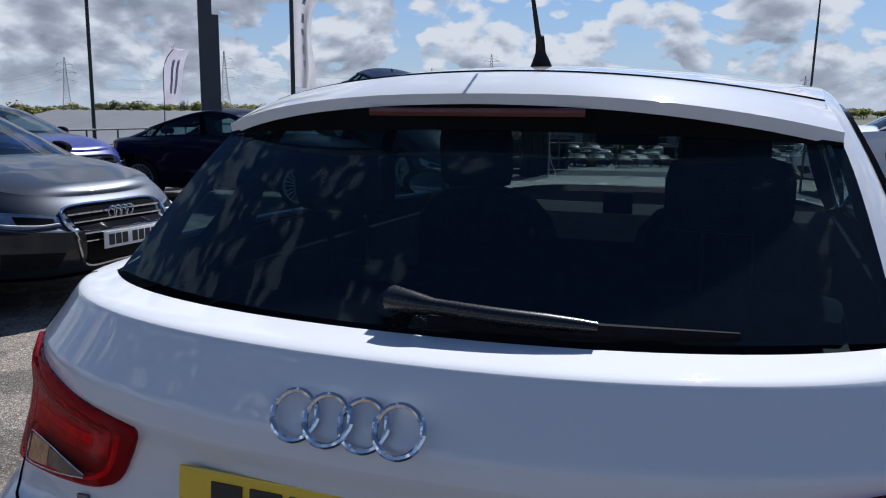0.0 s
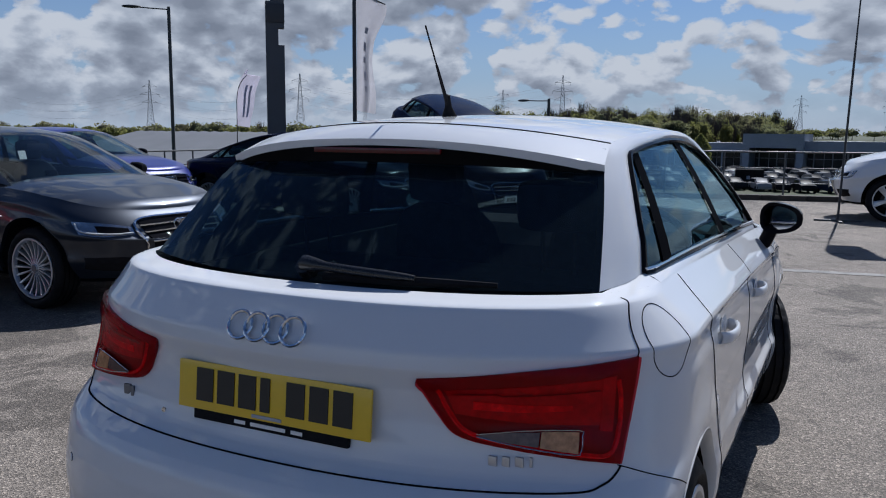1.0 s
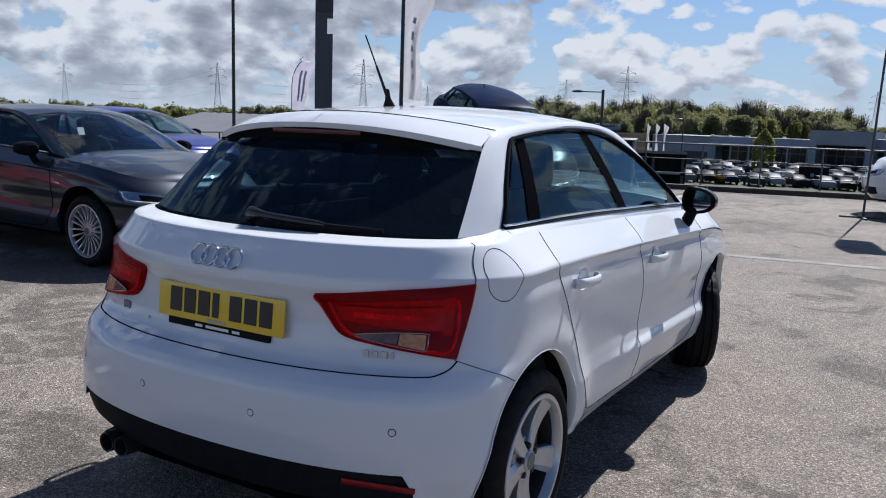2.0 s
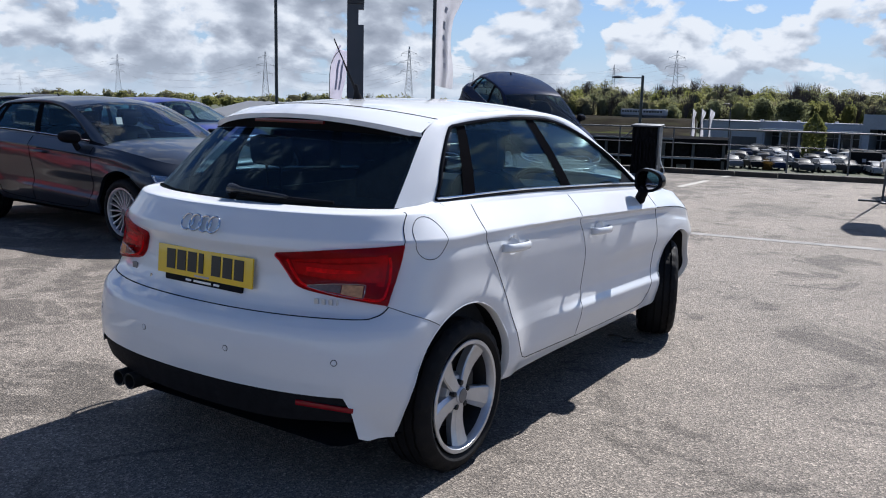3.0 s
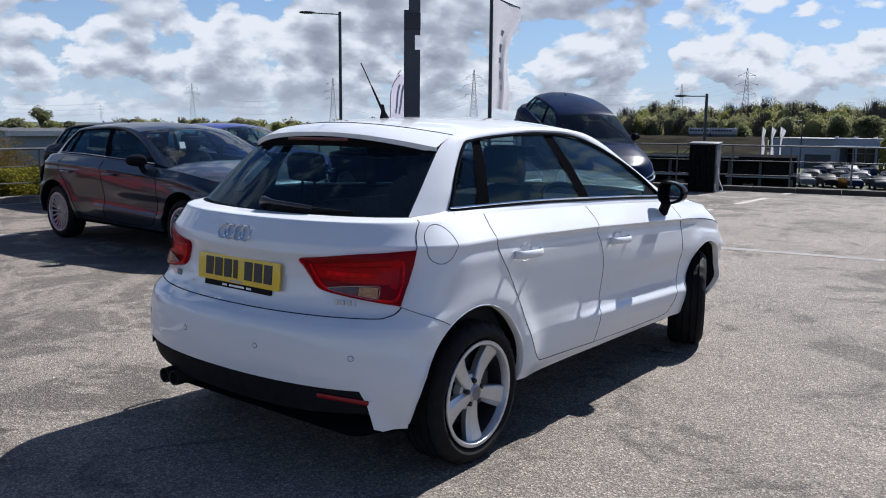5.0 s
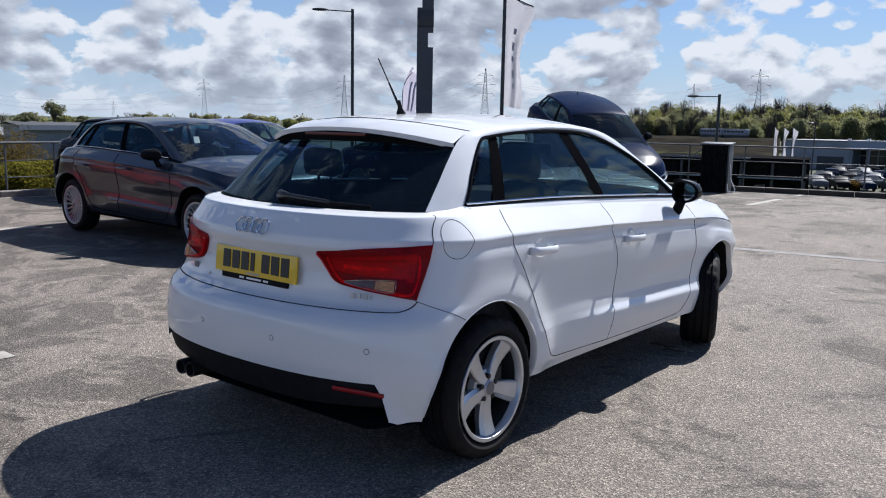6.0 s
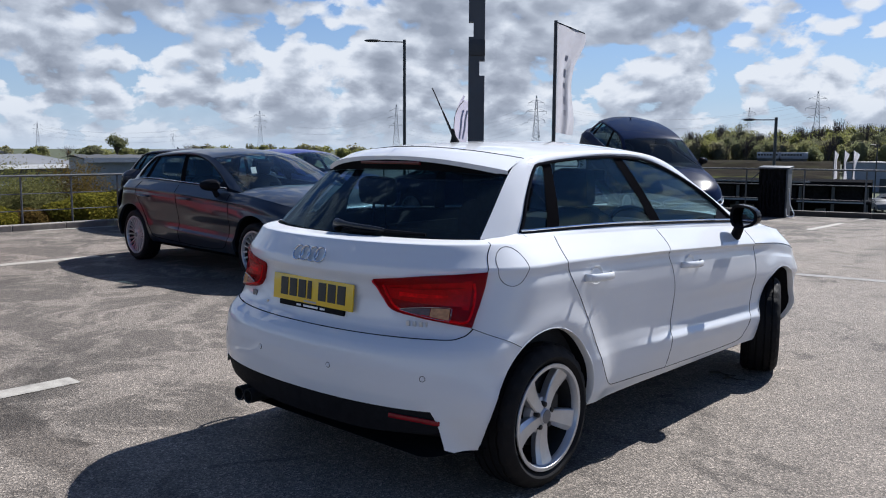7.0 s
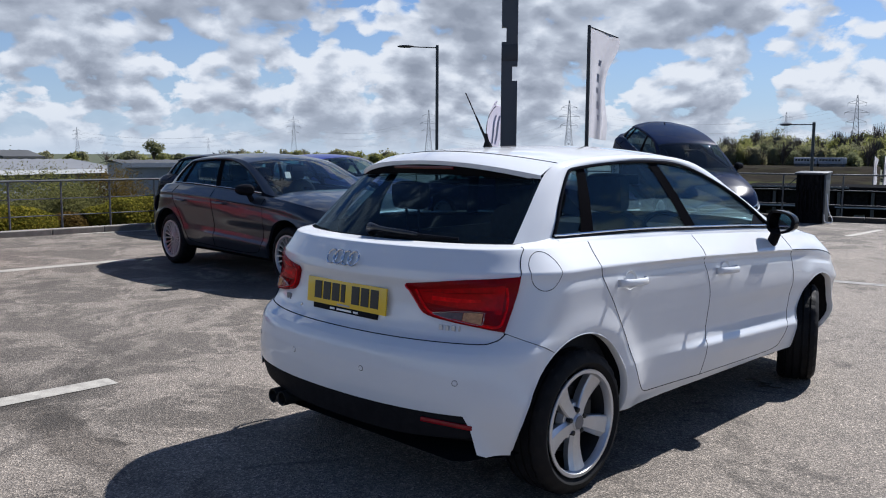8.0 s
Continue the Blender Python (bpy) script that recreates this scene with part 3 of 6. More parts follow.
    for i, p in enumerate(rail):
        by = float(np.interp(p.y, [-0.24, -0.1, 0.06, 0.15, 0.30, 0.5, 0.85, 1.2, 1.45, 1.75, 2.2], [-0.186, -0.150, -0.095, -0.150, -0.08, -0.03, 0.0, 0.02, 0.06, 0.10, 0.17]))
        bz = float(np.interp(p.y, [-0.24, -0.1, 0.06, 0.15, 0.5, 1.2, 1.45, 2.2], [0.0, 0.012, 0.020, 0.050, 0.048, 0.050, 0.055, 0.02]))
        lad.append([across(p, Vector((0, by, bz)), k, 32) for k in range(33)])
    i_glass = next(i for i, p in enumerate(rail) if p.z > 1.318)
    i_seam = next(i for i, p in enumerate(rail) if p.y > 0.150)
    i_ws = next(i for i, p in enumerate(rail) if p.y > 1.40)
    part("rear_window", g(grid(lad[:i_glass + 2])), rear_glass, car, "dark tinted rear window")
    roof = [[Vector(v) for v in r] for r in lad[i_seam:i_ws + 1]]
    part("roof", g(grid(roof)), paint, car)
    part("roof_gap", g(tube([v + Vector((0, -0.002, 0.0005)) for v in lad[i_seam]], 0.0015, 5)), GAP, car)
    part("headlining", g(grid([[v - Vector((0, 0, 0.025)) for v in r] for r in roof])), HEADLINING, car)
    part("windscreen", g(grid(lad[i_ws:])), FRONT_GLASS, car)
    # roof spoiler
    up, mid, lip, und = [], [], [], []
    base = lad[i_seam]
    for k in range(33):
        s = -1 + 2 * k / 32
        f = 1 - abs(s) ** 2.4
        tip = Vector((0.572 * s, 0.022 - 0.135 * (1 - abs(s) ** 3.0), 1.300 + 0.058 * f))
        b = Vector(base[k]) + Vector((0, -0.004, -0.001))
        up.append(b)
        mid.append(b.lerp(tip, 0.55) + Vector((0, 0, 0.012 * f + 0.004)))
        lip.append(tip)
        und.append(tip + Vector((0, 0.006, -0.017 - 0.006 * abs(s))))
    inner = [Vector(v) + Vector((0, -0.006, 0.0)) for v in lad[i_glass - 3]]
    part("spoiler", g(grid([up, mid, lip, und])), paint, car, "body-coloured roof spoiler", auto=50)
    # near-black colour stands in for the deep shade under the spoiler
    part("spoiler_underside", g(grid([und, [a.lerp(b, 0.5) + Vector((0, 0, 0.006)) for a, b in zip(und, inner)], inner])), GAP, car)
    # side frames, panes and pillars
    belt_x = lambda y: float(np.interp(y, [p.y for p in topr[:-1]], [p.x for p in topr[:-1]]))
    belt_z = lambda y: BELT + drop(y)
    side_x = lambda y, z: np.interp(y, [-0.24, 0.0, 0.5, 1.0, 2.2], [0.648, 0.708, 0.737, 0.745, 0.742]) - 0.36 * max(z - belt_z(y), 0) - 0.35 * max(z - belt_z(y), 0) ** 2
    rear_e = [(-0.045, 1.052), (0.05, 1.185), (0.175, 1.305), (0.26, 1.329)]
    top_e = [(0.26, 1.329), (0.55, 1.350), (0.86, 1.356), (1.15, 1.337), (1.42, 1.265), (1.70, 1.140), (1.93, 0.998)]
    line = curve_through([(y, z, 0) for y, z in rear_e + top_e[1:]], 80)
    bot = curve_through([(-0.045, 1.052, 0), (0.5, 1.048, 0), (1.0, 1.030, 0), (1.5, 1.008, 0), (1.93, 0.985, 0)], 80)
    for sgn in (1, -1):
        on = lambda y, z, o=0.0: Vector((sgn * (side_x(y, z) + o), y, z))
        inn = [on(p.x, p.y) for p in line]
        outr = curve_through(rail, 80)
        outr = [Vector((sgn * p.x, p.y, p.z)) for p in outr]
        rows = [[a.lerp(b, f) + Vector((sgn * 0.012 * math.sin(math.pi * f), 0, 0)) for f in (0, 0.1, 0.25, 0.5, 0.75, 0.92, 1)] for a, b in zip(outr, inn)]
        part("side_frame", g(grid(rows)), paint, car)
        part("pillar_trim", g(grid([[p - Vector((sgn * 0.016, 0, 0.004)) for p in r] for r in rows])), TRIM, car)
        rows = []
        for p in bot:
            a = Vector((sgn * belt_x(p.x), p.x, belt_z(p.x)))
            rows.append([a, a.lerp(on(p.x, p.y), 0.5) + Vector((sgn * 0.003, 0, 0.002)), on(p.x, p.y)])
        yb = np.linspace(-0.236, -0.045, 12)
        tri = [[Vector((sgn * belt_x(y), y, belt_z(y))), Vector((sgn * (side_x(y, belt_z(y)) - 0.002), y, 1.0 * belt_z(y) + 0.018 * (i / 11)))] for i, y in enumerate(yb)]
        part("belt_panel", g(grid(rows)), paint, car)
        part("sill_lining", g(grid([[p - Vector((sgn * 0.02, 0, 0.09 if k == 0 else 0.0)) for k, p in enumerate(r)] for r in rows])), TRIM, car)
        part("belt_panel", g(grid(tri)), paint, car)
        ya = np.linspace(1.90, 2.22, 12)
        tri = [[Vector((sgn * belt_x(y), y, belt_z(y))), Vector((sgn * (0.722), y, belt_z(y) + 0.05 * (1 - i / 11)))] for i, y in enumerate(ya)]
        part("cowl_panel", g(grid(tri)), trim, car)
        # panes: rows from the bottom line to the top line, cut by the pillars
        z_top = lambda y: float(np.interp(y, [p.x for p in line], [p.y for p in line]))
        z_bot = lambda y: float(np.interp(y, [p.x for p in bot], [p.y for p in bot]))

        def pane(y0b, y1b, y0t, y1t, name, mat, off, nn=20):
            rws = []
            for j in range(9):
                f = j / 8
                row = []
                for i in range(nn):
                    u = i / (nn - 1)
                    yb_ = y0b + (y1b - y0b) * u
                    yt_ = y0t + (y1t - y0t) * u
                    y = yb_ + (yt_ - yb_) * f
                    z = z_bot(yb_) + (z_top(yt_) - z_bot(yb_)) * f
                    row.append(on(y, z, off))
                rws.append(row)
            return part(name, g(grid(rws)), mat, car)

        pane(-0.040, 0.135, 0.235, 0.262, "quarter_window", side_glass, -0.006, 10)
        pane(0.205, 0.985, 0.305, 0.860, "rear_side_window", side_glass, -0.006)
        pane(1.068, 1.915, 0.920, 1.925, "front_side_window", side_glass, -0.006)
        pane(0.125, 0.212, 0.250, 0.315, "window_bar", PILLAR_BLACK, -0.002, 4)
        pane(0.975, 1.078, 0.850, 0.930, "centre_pillar", PILLAR_BLACK, -0.002, 5)
        if fine:
            inner_tri = [on(1.70, z_bot(1.70), 0.0), on(1.92, z_bot(1.92), 0.0), on(1.80, z_top(1.80) - 0.012, 0.0)]
            part("mirror_triangle", g((inner_tri, [(0, 1, 2)])), trim, car)
        ring = [p + Vector((sgn * 0.003, 0, 0)) for p in inn]
        part("window_seal", g(tube(ring, 0.008, 6)), trim, car)
        part("window_seal", g(tube([on(p.x, p.y + 0.002, 0.004) for p in bot], 0.009, 6)), trim, car)
        if fine:
            part("sill_strip", g(tube([on(p.x, p.y + 0.010, 0.011) for p in bot], 0.0048, 6)), CHROME, car, "thin bright window strip")
    # cabin
    part("cabin_floor", g(box(-0.70, 0.70, -0.35, 2.2, 0.30, 0.34)), TRIM, car)
    part("door_lining", g(box(-0.735, -0.70, -0.1, 2.1, 0.34, 0.96)), TRIM, car)
    part("door_lining", g(box(0.70, 0.735, -0.1, 2.1, 0.34, 0.96)), TRIM, car)
    part("parcel_shelf", g(box(-0.62, 0.62, -0.36, 0.22, 0.90, 0.925, 0.008)), TRIM, car)
    dash = prism([(1.62, 0.62), (1.60, 0.86), (1.70, 0.95), (1.95, 0.965), (2.15, 0.94), (2.15, 0.5), (1.75, 0.5)], -0.70, 0.70)
    part("dashboard", g(([Vector((z, x, y)) for x, y, z in dash[0]], dash[1])), TRIM, car, auto=30)
    wheel = [(0.36 + 0.185 * math.cos(a), 1.50 - 0.07 * math.sin(a), 0.90 + 0.17 * math.sin(a)) for a in np.linspace(0, 2 * math.pi, 33)]
    sw = join(tube(wheel, 0.014, 8, False), tube([(0.18, 1.50, 0.90), (0.54, 1.50, 0.90)], 0.018, 6), tube([(0.36, 1.50, 0.90), (0.36, 1.57, 0.74)], 0.02, 6), moved(box(-0.07, 0.07, -0.02, 0.03, -0.06, 0.06, 0.02), Matrix.Translation((0.36, 1.50, 0.90))))
    part("steering_wheel", g(sw), TRIM, car)
    for x, dy in ((-0.36, 0.345), (0.36, 0.22)):
        back = [[Vector((x + w * sx, 0.80 + dy - math.sin(radians(14)) * h + 0.055 * sy, 0.52 + math.cos(radians(14)) * h)) for sx, sy in ((-1, 0.5), (-0.86, -0.6), (-0.5, -0.95), (0, -1), (0.5, -0.95), (0.86, -0.6), (1, 0.5), (0.8, 1.1), (0, 0.8), (-0.8, 1.1))] for h, w in ((0.0, 0.24), (0.20, 0.25), (0.40, 0.245), (0.50, 0.22), (0.56, 0.17), (0.59, 0.10), (0.60, 0.03))]
        part("front_seat", g(join(box(x - 0.25, x + 0.25, 0.75 + dy, 1.25 + dy, 0.45, 0.60, 0.05), grid(back, close=True))), CLOTH, car)
        part("headrest", g(join(moved(box(-0.115, 0.115, -0.05, 0.05, 0.0, 0.20, 0.05), pose(x, 0.635 + dy, 1.098, 6)), tube([(x - 0.05, 0.66 + dy, 1.04), (x - 0.05, 0.64 + dy, 1.12)], 0.007, 6), tube([(x + 0.05, 0.66 + dy, 1.04), (x + 0.05, 0.64 + dy, 1.12)], 0.007, 6))), CLOTH, car)
    part("rear_bench", g(join(box(-0.62, 0.62, 0.27, 0.72, 0.42, 0.57, 0.05), moved(box(-0.62, 0.62, -0.07, 0.07, 0.0, 0.50, 0.05), pose(0, 0.31, 0.50, 12)))), CLOTH, car)
    for x in (-0.40, 0.40):
        part("rear_headrest", g(join(moved(box(-0.115, 0.115, -0.045, 0.045, 0.0, 0.145, 0.044), pose(x, 0.20, 1.105, 6)), tube([(x - 0.045, 0.21, 0.96), (x - 0.045, 0.205, 1.12)], 0.007, 6), tube([(x + 0.045, 0.21, 0.96), (x + 0.045, 0.205, 1.12)], 0.007, 6))), CLOTH, car)
    part("dash_screen", g(box(-0.095, 0.015, 1.66, 1.675, 0.955, 1.035, 0.006)), GLOSS_BLACK, car)
    part("interior_mirror", g(box(-0.11, 0.11, 1.55, 1.575, 1.215, 1.275, 0.012)), TRIM, car)
    # door mirrors
    for sgn in (1, -1):
        shell = []
        for f, w_, h_ in ((0.0, 0.55, 0.5), (0.15, 0.82, 0.80), (0.5, 1.0, 1.0), (1.0, 1.0, 1.0)):
            row = []
            for k in range(20):
                a = 2 * math.pi * k / 20
                cx, cz = math.cos(a), math.sin(a)
                cx, cz = math.copysign(abs(cx) ** 0.8, cx), math.copysign(abs(cz) ** 0.8, cz)
                row.append(Vector((sgn * (0.868 + 0.086 * w_ * cx), 1.885 - 0.115 * f - 0.02 * cx, 1.026 + 0.064 * h_ * cz * (1 - 0.20 * cx))))
            shell.append(row)
        geo = grid(shell, close=True)
        geo[1].append(tuple(range(20)))
        back = [v + Vector((0, -0.002, 0)) for v in shell[-1]]
        part("door_mirror", g(join(geo, tube([(sgn * 0.765, 1.835, 0.885), (sgn * 0.805, 1.83, 0.915), (sgn * 0.835, 1.82, 0.985)], [0.034, 0.030, 0.028], 10))), trim, car, "black door mirror housing", auto=60)
        rim_ = [Vector(((v.x - sgn * 0.868) * 0.80 + sgn * 0.862, v.y + 0.012, (v.z - 1.026) * 0.78 + 1.026)) for v in back]
        part("mirror_rim", g(grid([back, rim_], close=True)), trim, car)
        ins = [Vector((v.x, v.y + 0.020 - (v.x - sgn * 0.862) * sgn * 0.20 + (v.z - 1.026) * 0.06, v.z)) for v in rim_]
        part("mirror_glass", g((ins, [tuple(range(20))])), CHROME, car, smooth=False)
    # wheels
    tyre, disc, backing, wheel_parts, inner_barrel, bolts = wheel_meshes(wheel_radius, rim)
    for sgn in (1, -1):
        for i, c in enumerate(hubs):
            turn = steer if i == 1 else 0.0
            m = pose(sgn * (0.722 - 0.3 * shape.tuck) * shape.v[0], c[0], wheel_radius, 0, 0, (0 if sgn > 0 else 180) + turn)
            w = part("wheel", tyre, RUBBER, car, "black rubber tyre on an alloy rim", m, auto=35)
            part("rim", wheel_parts, ALLOY, w, "silver alloy rim", auto=24)
            part("hub_cap", lathe([(0.0, 0.0905), (0.026, 0.0905), (0.029, 0.088), (0.030, 0.080)], 24), HUB_GREY, w, "grey hub cap")
            part("barrel", inner_barrel, BARREL, w)
            if fine and rim == "five":
                for b in bolts:
                    part("bolt", b, DARK_METAL, w)
            part("brake_disc", disc, DARK_METAL, w)
            # near-black disc added behind the spokes; its colour paints the shade there
            part("shade_disc", backing, GAP, w)
    return tree


def wheel_meshes(R, style):
    """Tyre, brake disc and rim, facing +x, about the origin."""
    w = 0.105
    rr = R * 0.725
    prof = [(rr, -w * 0.8), (rr + 0.02, -w), (R - 0.035, -w * 1.03), (R - 0.008, -w * 0.86)]
    for x in (-0.062, -0.022, 0.022, 0.062):
        prof += [(R, x - 0.006), (R - 0.009, x - 0.005), (R - 0.009, x + 0.005), (R, x + 0.006)]
    prof += [(R - 0.008, w * 0.86), (R - 0.035, w * 1.03), (R - 0.05, w * 1.06), (rr + 0.02, w), (rr, w * 0.8)]
    tyre = lathe(prof, 96)
    # cross cuts on the shoulders
    n_ = 96
    for i, (r_, a_) in enumerate(prof):
        if r_ > R - 0.03 and 0.055 < abs(a_) < 0.1:
            for k in range(n_):
                if k % 4 == 0:
                    v = tyre[0][i * n_ + k]
                    f = (math.hypot(v.y, v.z) - 0.007) / math.hypot(v.y, v.z)
                    v.y, v.z = v.y * f, v.z * f
    disc = join(lathe([(0.05, 0.02), (0.135, 0.02), (0.135, 0.0), (0.02, -0.01)], 32), box(0.0, 0.05, 0.06, 0.14, -0.05, 0.06, 0.01))
    backing = lathe([(0.0, -0.02), (rr - 0.03, -0.02), (rr - 0.028, -0.03)], 40)
    barrel = lathe([(rr - 0.004, w * 0.92), (rr + 0.006, w * 0.98), (rr + 0.004, w * 1.02), (rr - 0.010, w * 1.02), (rr - 0.016, w * 0.90), (rr - 0.018, w * 0.72)], 72)
    hub = lathe([(0.0, 0.088), (0.030, 0.088), (0.034, 0.082), (0.034, 0.070), (0.075, 0.058), (0.085, 0.03)], 40)
    inner = lathe([(rr - 0.018, w * 0.72), (rr - 0.022, w * 0.2), (rr - 0.02, -w * 0.8)], 72)
    bolts = [moved(lathe([(0.0, 0.0845), (0.0075, 0.0845), (0.0105, 0.083), (0.0115, 0.06)], 10), Matrix.Translation((0, 0.050 * math.sin(a), 0.050 * math.cos(a)))) for a in (2 * math.pi * (k + 0.5) / 5 + 0.628 for k in range(5))]
    pieces = [barrel, hub]
    n = {"five": 5, "multi": 20}[style]
    for k in range(n):
        a = 2 * math.pi * k / n + (0.628 if n == 5 else 0.0)
        wi, wo = (0.026, 0.050) if n == 5 else (0.007, 0.010)
        rows = []
        for f in np.linspace(0, 1, 9):
            r = 0.030 + (rr - 0.008 - 0.030) * f
            hw = wi + (wo - wi) * (f ** (1.1 if n == 5 else 1.4))
            x = 0.080 + (0.094 - 0.080) * f - 0.014 * math.sin(math.pi * f)
            ridge = 0.010 * (1 - 0.6 * f)
            tw = 0.10 * f * (1 if n == 5 else 0)
            prof_ = [(-hw, -0.035), (-hw, -0.005), (-hw * 0.86, 0.0), (hw * 0.55, 0.0), (hw * 0.66, -0.004), (hw, -0.012), (hw, -0.035)]
            rows.append([Vector((x + o, s * math.cos(tw) * 1.0, r)) for s, o in prof_])
        pieces.append(moved(grid(rows), Matrix.Rotation(a, 4, "X")))
    return tyre, disc, backing, join(*pieces), inner, bolts


def on_tail(tree, x, z, off=0.0):
    hit, nrm, _, _ = tree.ray_cast(Vector((x, -3, z)), Vector((0, 1, 0)))
    if hit is None:
        return None
    nrm = nrm if nrm.y < 0 else -nrm
    return hit + nrm * off


def on_side(tree, y, z, off=0.0, sgn=1):
    hit, nrm, _, _ = tree.ray_cast(Vector((3 * sgn, y, z)), Vector((-sgn, 0, 0)))
    if hit is None:
        return None
    nrm = nrm if nrm.x * sgn > 0 else -nrm
    return hit + nrm * off


def on_nose(tree, x, z, off=0.0):
    hit, nrm, _, _ = tree.ray_cast(Vector((x, 9, z)), Vector((0, -1, 0)))
    if hit is None:
        return None
    nrm = nrm if nrm.y > 0 else -nrm
    return hit + nrm * off


def patch(project, outline, off, thick=0.01, n=24, m=14, dome=0.0):
    """A panel on a body: between a lower and an upper line of (a, z) pairs, laid on by project, with a rim."""
    lo = curve_through([(a, z, 0) for a, z in outline[0]], n)
    hi = curve_through([(a, z, 0) for a, z in outline[1]], n)
    rows = []
    for j in range(m):
        f = j / (m - 1)
        row = []
        for i in range(n):
            p = lo[i].lerp(hi[i], f)
            e = min(1.0, 6 * min(f, 1 - f, i / (n - 1) + 0.02, 1 - i / (n - 1) + 0.02))
            row.append(project(p.x, p.y, off + dome * e))
        rows.append(row)
    geo = grid(rows)
    rim = [(rows[0][i], 0, i) for i in range(n)] + [(rows[j][-1], j, n - 1) for j in range(1, m)] + [(rows[-1][i], m - 1, i) for i in range(n - 2, -1, -1)] + [(rows[j][0], j, 0) for j in range(m - 2, 0, -1)]
    pts = [(lo[i].lerp(hi[i], j / (m - 1))) for _, j, i in rim]
    under = [project(p.x, p.y, off - thick) for p in pts]
    return join(geo, grid([[r[0] for r in rim], under], close=True))


def line_on(project, pts, r=0.003, n=60, off=0.0):
    path = [project(p.x, p.y, off) for p in curve_through([(a, z, 0) for a, z in pts], n)]
    return tube([p for p in path if p is not None], r, 5)


def rings(centre, right, upv, out, r, bar, gap, count=4):
    """A row of linked bright rings."""
    geos = []
    for k in range(count):
        c = Vector(centre) + Vector(right) * (k - (count - 1) / 2) * gap
        path = [c + Vector(right) * r * math.cos(a) + Vector(upv) * r * math.sin(a) + Vector(out) * (0.003 * (k % 2)) for a in np.linspace(0, 2 * math.pi, 41)]
        geos.append(tube(path, bar, 7, False))
    return join(*geos)


# ---- the ground ----
LEFT_X, EDGE_Y, EDGE_SLOPE, LOW = -11.9, 16.75, 0.22, -5.3
GRASS = material("rough_grass", (0.040, 0.052, 0.018), 0.95, vary=0.35, scale=0.12, grain=6, bump=0.5, dirt=(0.06, 0.048, 0.032), dirt_at=0.5)


def leaf_material(name, a, b, c, brown=(0.05, 0.045, 0.022)):
    m = bpy.data.materials.new(name)
    m.use_nodes = True
    nt = m.node_tree
    bs = nt.nodes["Principled BSDF"]
    ge = nd(nt, "ShaderNodeNewGeometry")
    col = ramp(nt, ge.outputs["Random Per Island"], ((0.0, a), (0.5, b), (1.0, c)))
    co = nd(nt, "ShaderNodeTexCoord")
    n = nd(nt, "ShaderNodeTexNoise", Scale=0.11, Detail=3.0)
    link(nt, co, "Object", n, "Vector")
    col = mix_rgb(nt, 1.0, col, ramp(nt, n.outputs[0], ((0.35, 0.80), (0.65, 1.22))), "MULTIPLY")
    n2 = nd(nt, "ShaderNodeTexNoise", Scale=0.06, Detail=4.0, Roughness=0.6)
    link(nt, co, "Object", n2, "Vector")
    col = mix_rgb(nt, ramp(nt, n2.outputs[0], ((0.48, 0.0), (0.60, 0.7))), col, brown)
    nt.links.new(col, bs.inputs["Base Color"])
    tl = nd(nt, "ShaderNodeBsdfTranslucent")
    nt.links.new(mix_rgb(nt, 1.0, col, (1.10, 1.09, 0.90), "MULTIPLY"), tl.inputs[0])
    mx = nd(nt, "ShaderNodeMixShader", Fac=0.65)
    link(nt, bs, 0, mx, 1)
    link(nt, tl, 0, mx, 2)
    nt.links.new(mx.outputs[0], nt.nodes["Material Output"].inputs[0])
    bs.inputs["Roughness"].default_value = 0.95
    bs.inputs["Specular IOR Level"].default_value = 0.1
    bs.inputs["Transmission Weight"].default_value = 0.0
    return m


# leaf colours of the far trees are paled to stand in for haze
WOOD_LEAF = leaf_material("spring_leaves", (0.184, 0.190, 0.102), (0.208, 0.212, 0.114), (0.234, 0.236, 0.130), (0.205, 0.184, 0.138))
YELLOW_LEAF = leaf_material("young_yellow_leaves", (0.160, 0.172, 0.066), (0.190, 0.198, 0.076), (0.222, 0.226, 0.092), (0.17, 0.168, 0.08))
DEEP_LEAF = leaf_material("deep_green_leaves", (0.148, 0.160, 0.098), (0.166, 0.178, 0.110), (0.186, 0.196, 0.122), (0.172, 0.162, 0.122))
TWIG = material("bare_twigs", (0.075, 0.060, 0.052), 0.95, vary=0.2)
DARK_LEAF = leaf_material("dark_leaves", (0.018, 0.026, 0.010), (0.035, 0.048, 0.014), (0.06, 0.075, 0.02))
HEDGE_LEAF = leaf_material("golden_hedge_leaves", (0.075, 0.082, 0.016), (0.175, 0.162, 0.026), (0.31, 0.255, 0.046), (0.13, 0.125, 0.028))
GORSE_LEAF = leaf_material("pale_shrub_leaves", (0.085, 0.100, 0.034), (0.14, 0.158, 0.052), (0.21, 0.22, 0.085), (0.14, 0.13, 0.065))
RUST_LEAF = leaf_material("rusty_shrub_leaves", (0.06, 0.036, 0.014), (0.12, 0.068, 0.022), (0.18, 0.115, 0.04), (0.10, 0.08, 0.03))
BARK = material("bark", (0.05, 0.04, 0.03), 0.95, vary=0.3)
ROOF_SHEET = material("pale_roof_sheet", (0.145, 0.150, 0.158), 0.6, vary=0.1, scale=0.4, grain=5)
CLAD_DARK = material("dark_wall_cladding", (0.05, 0.052, 0.055), 0.7, vary=0.15, scale=0.5, grain=5)
CLAD_GREY = material("grey_wall_cladding", (0.235, 0.255, 0.290), 0.6, vary=0.1, scale=0.3, grain=5)
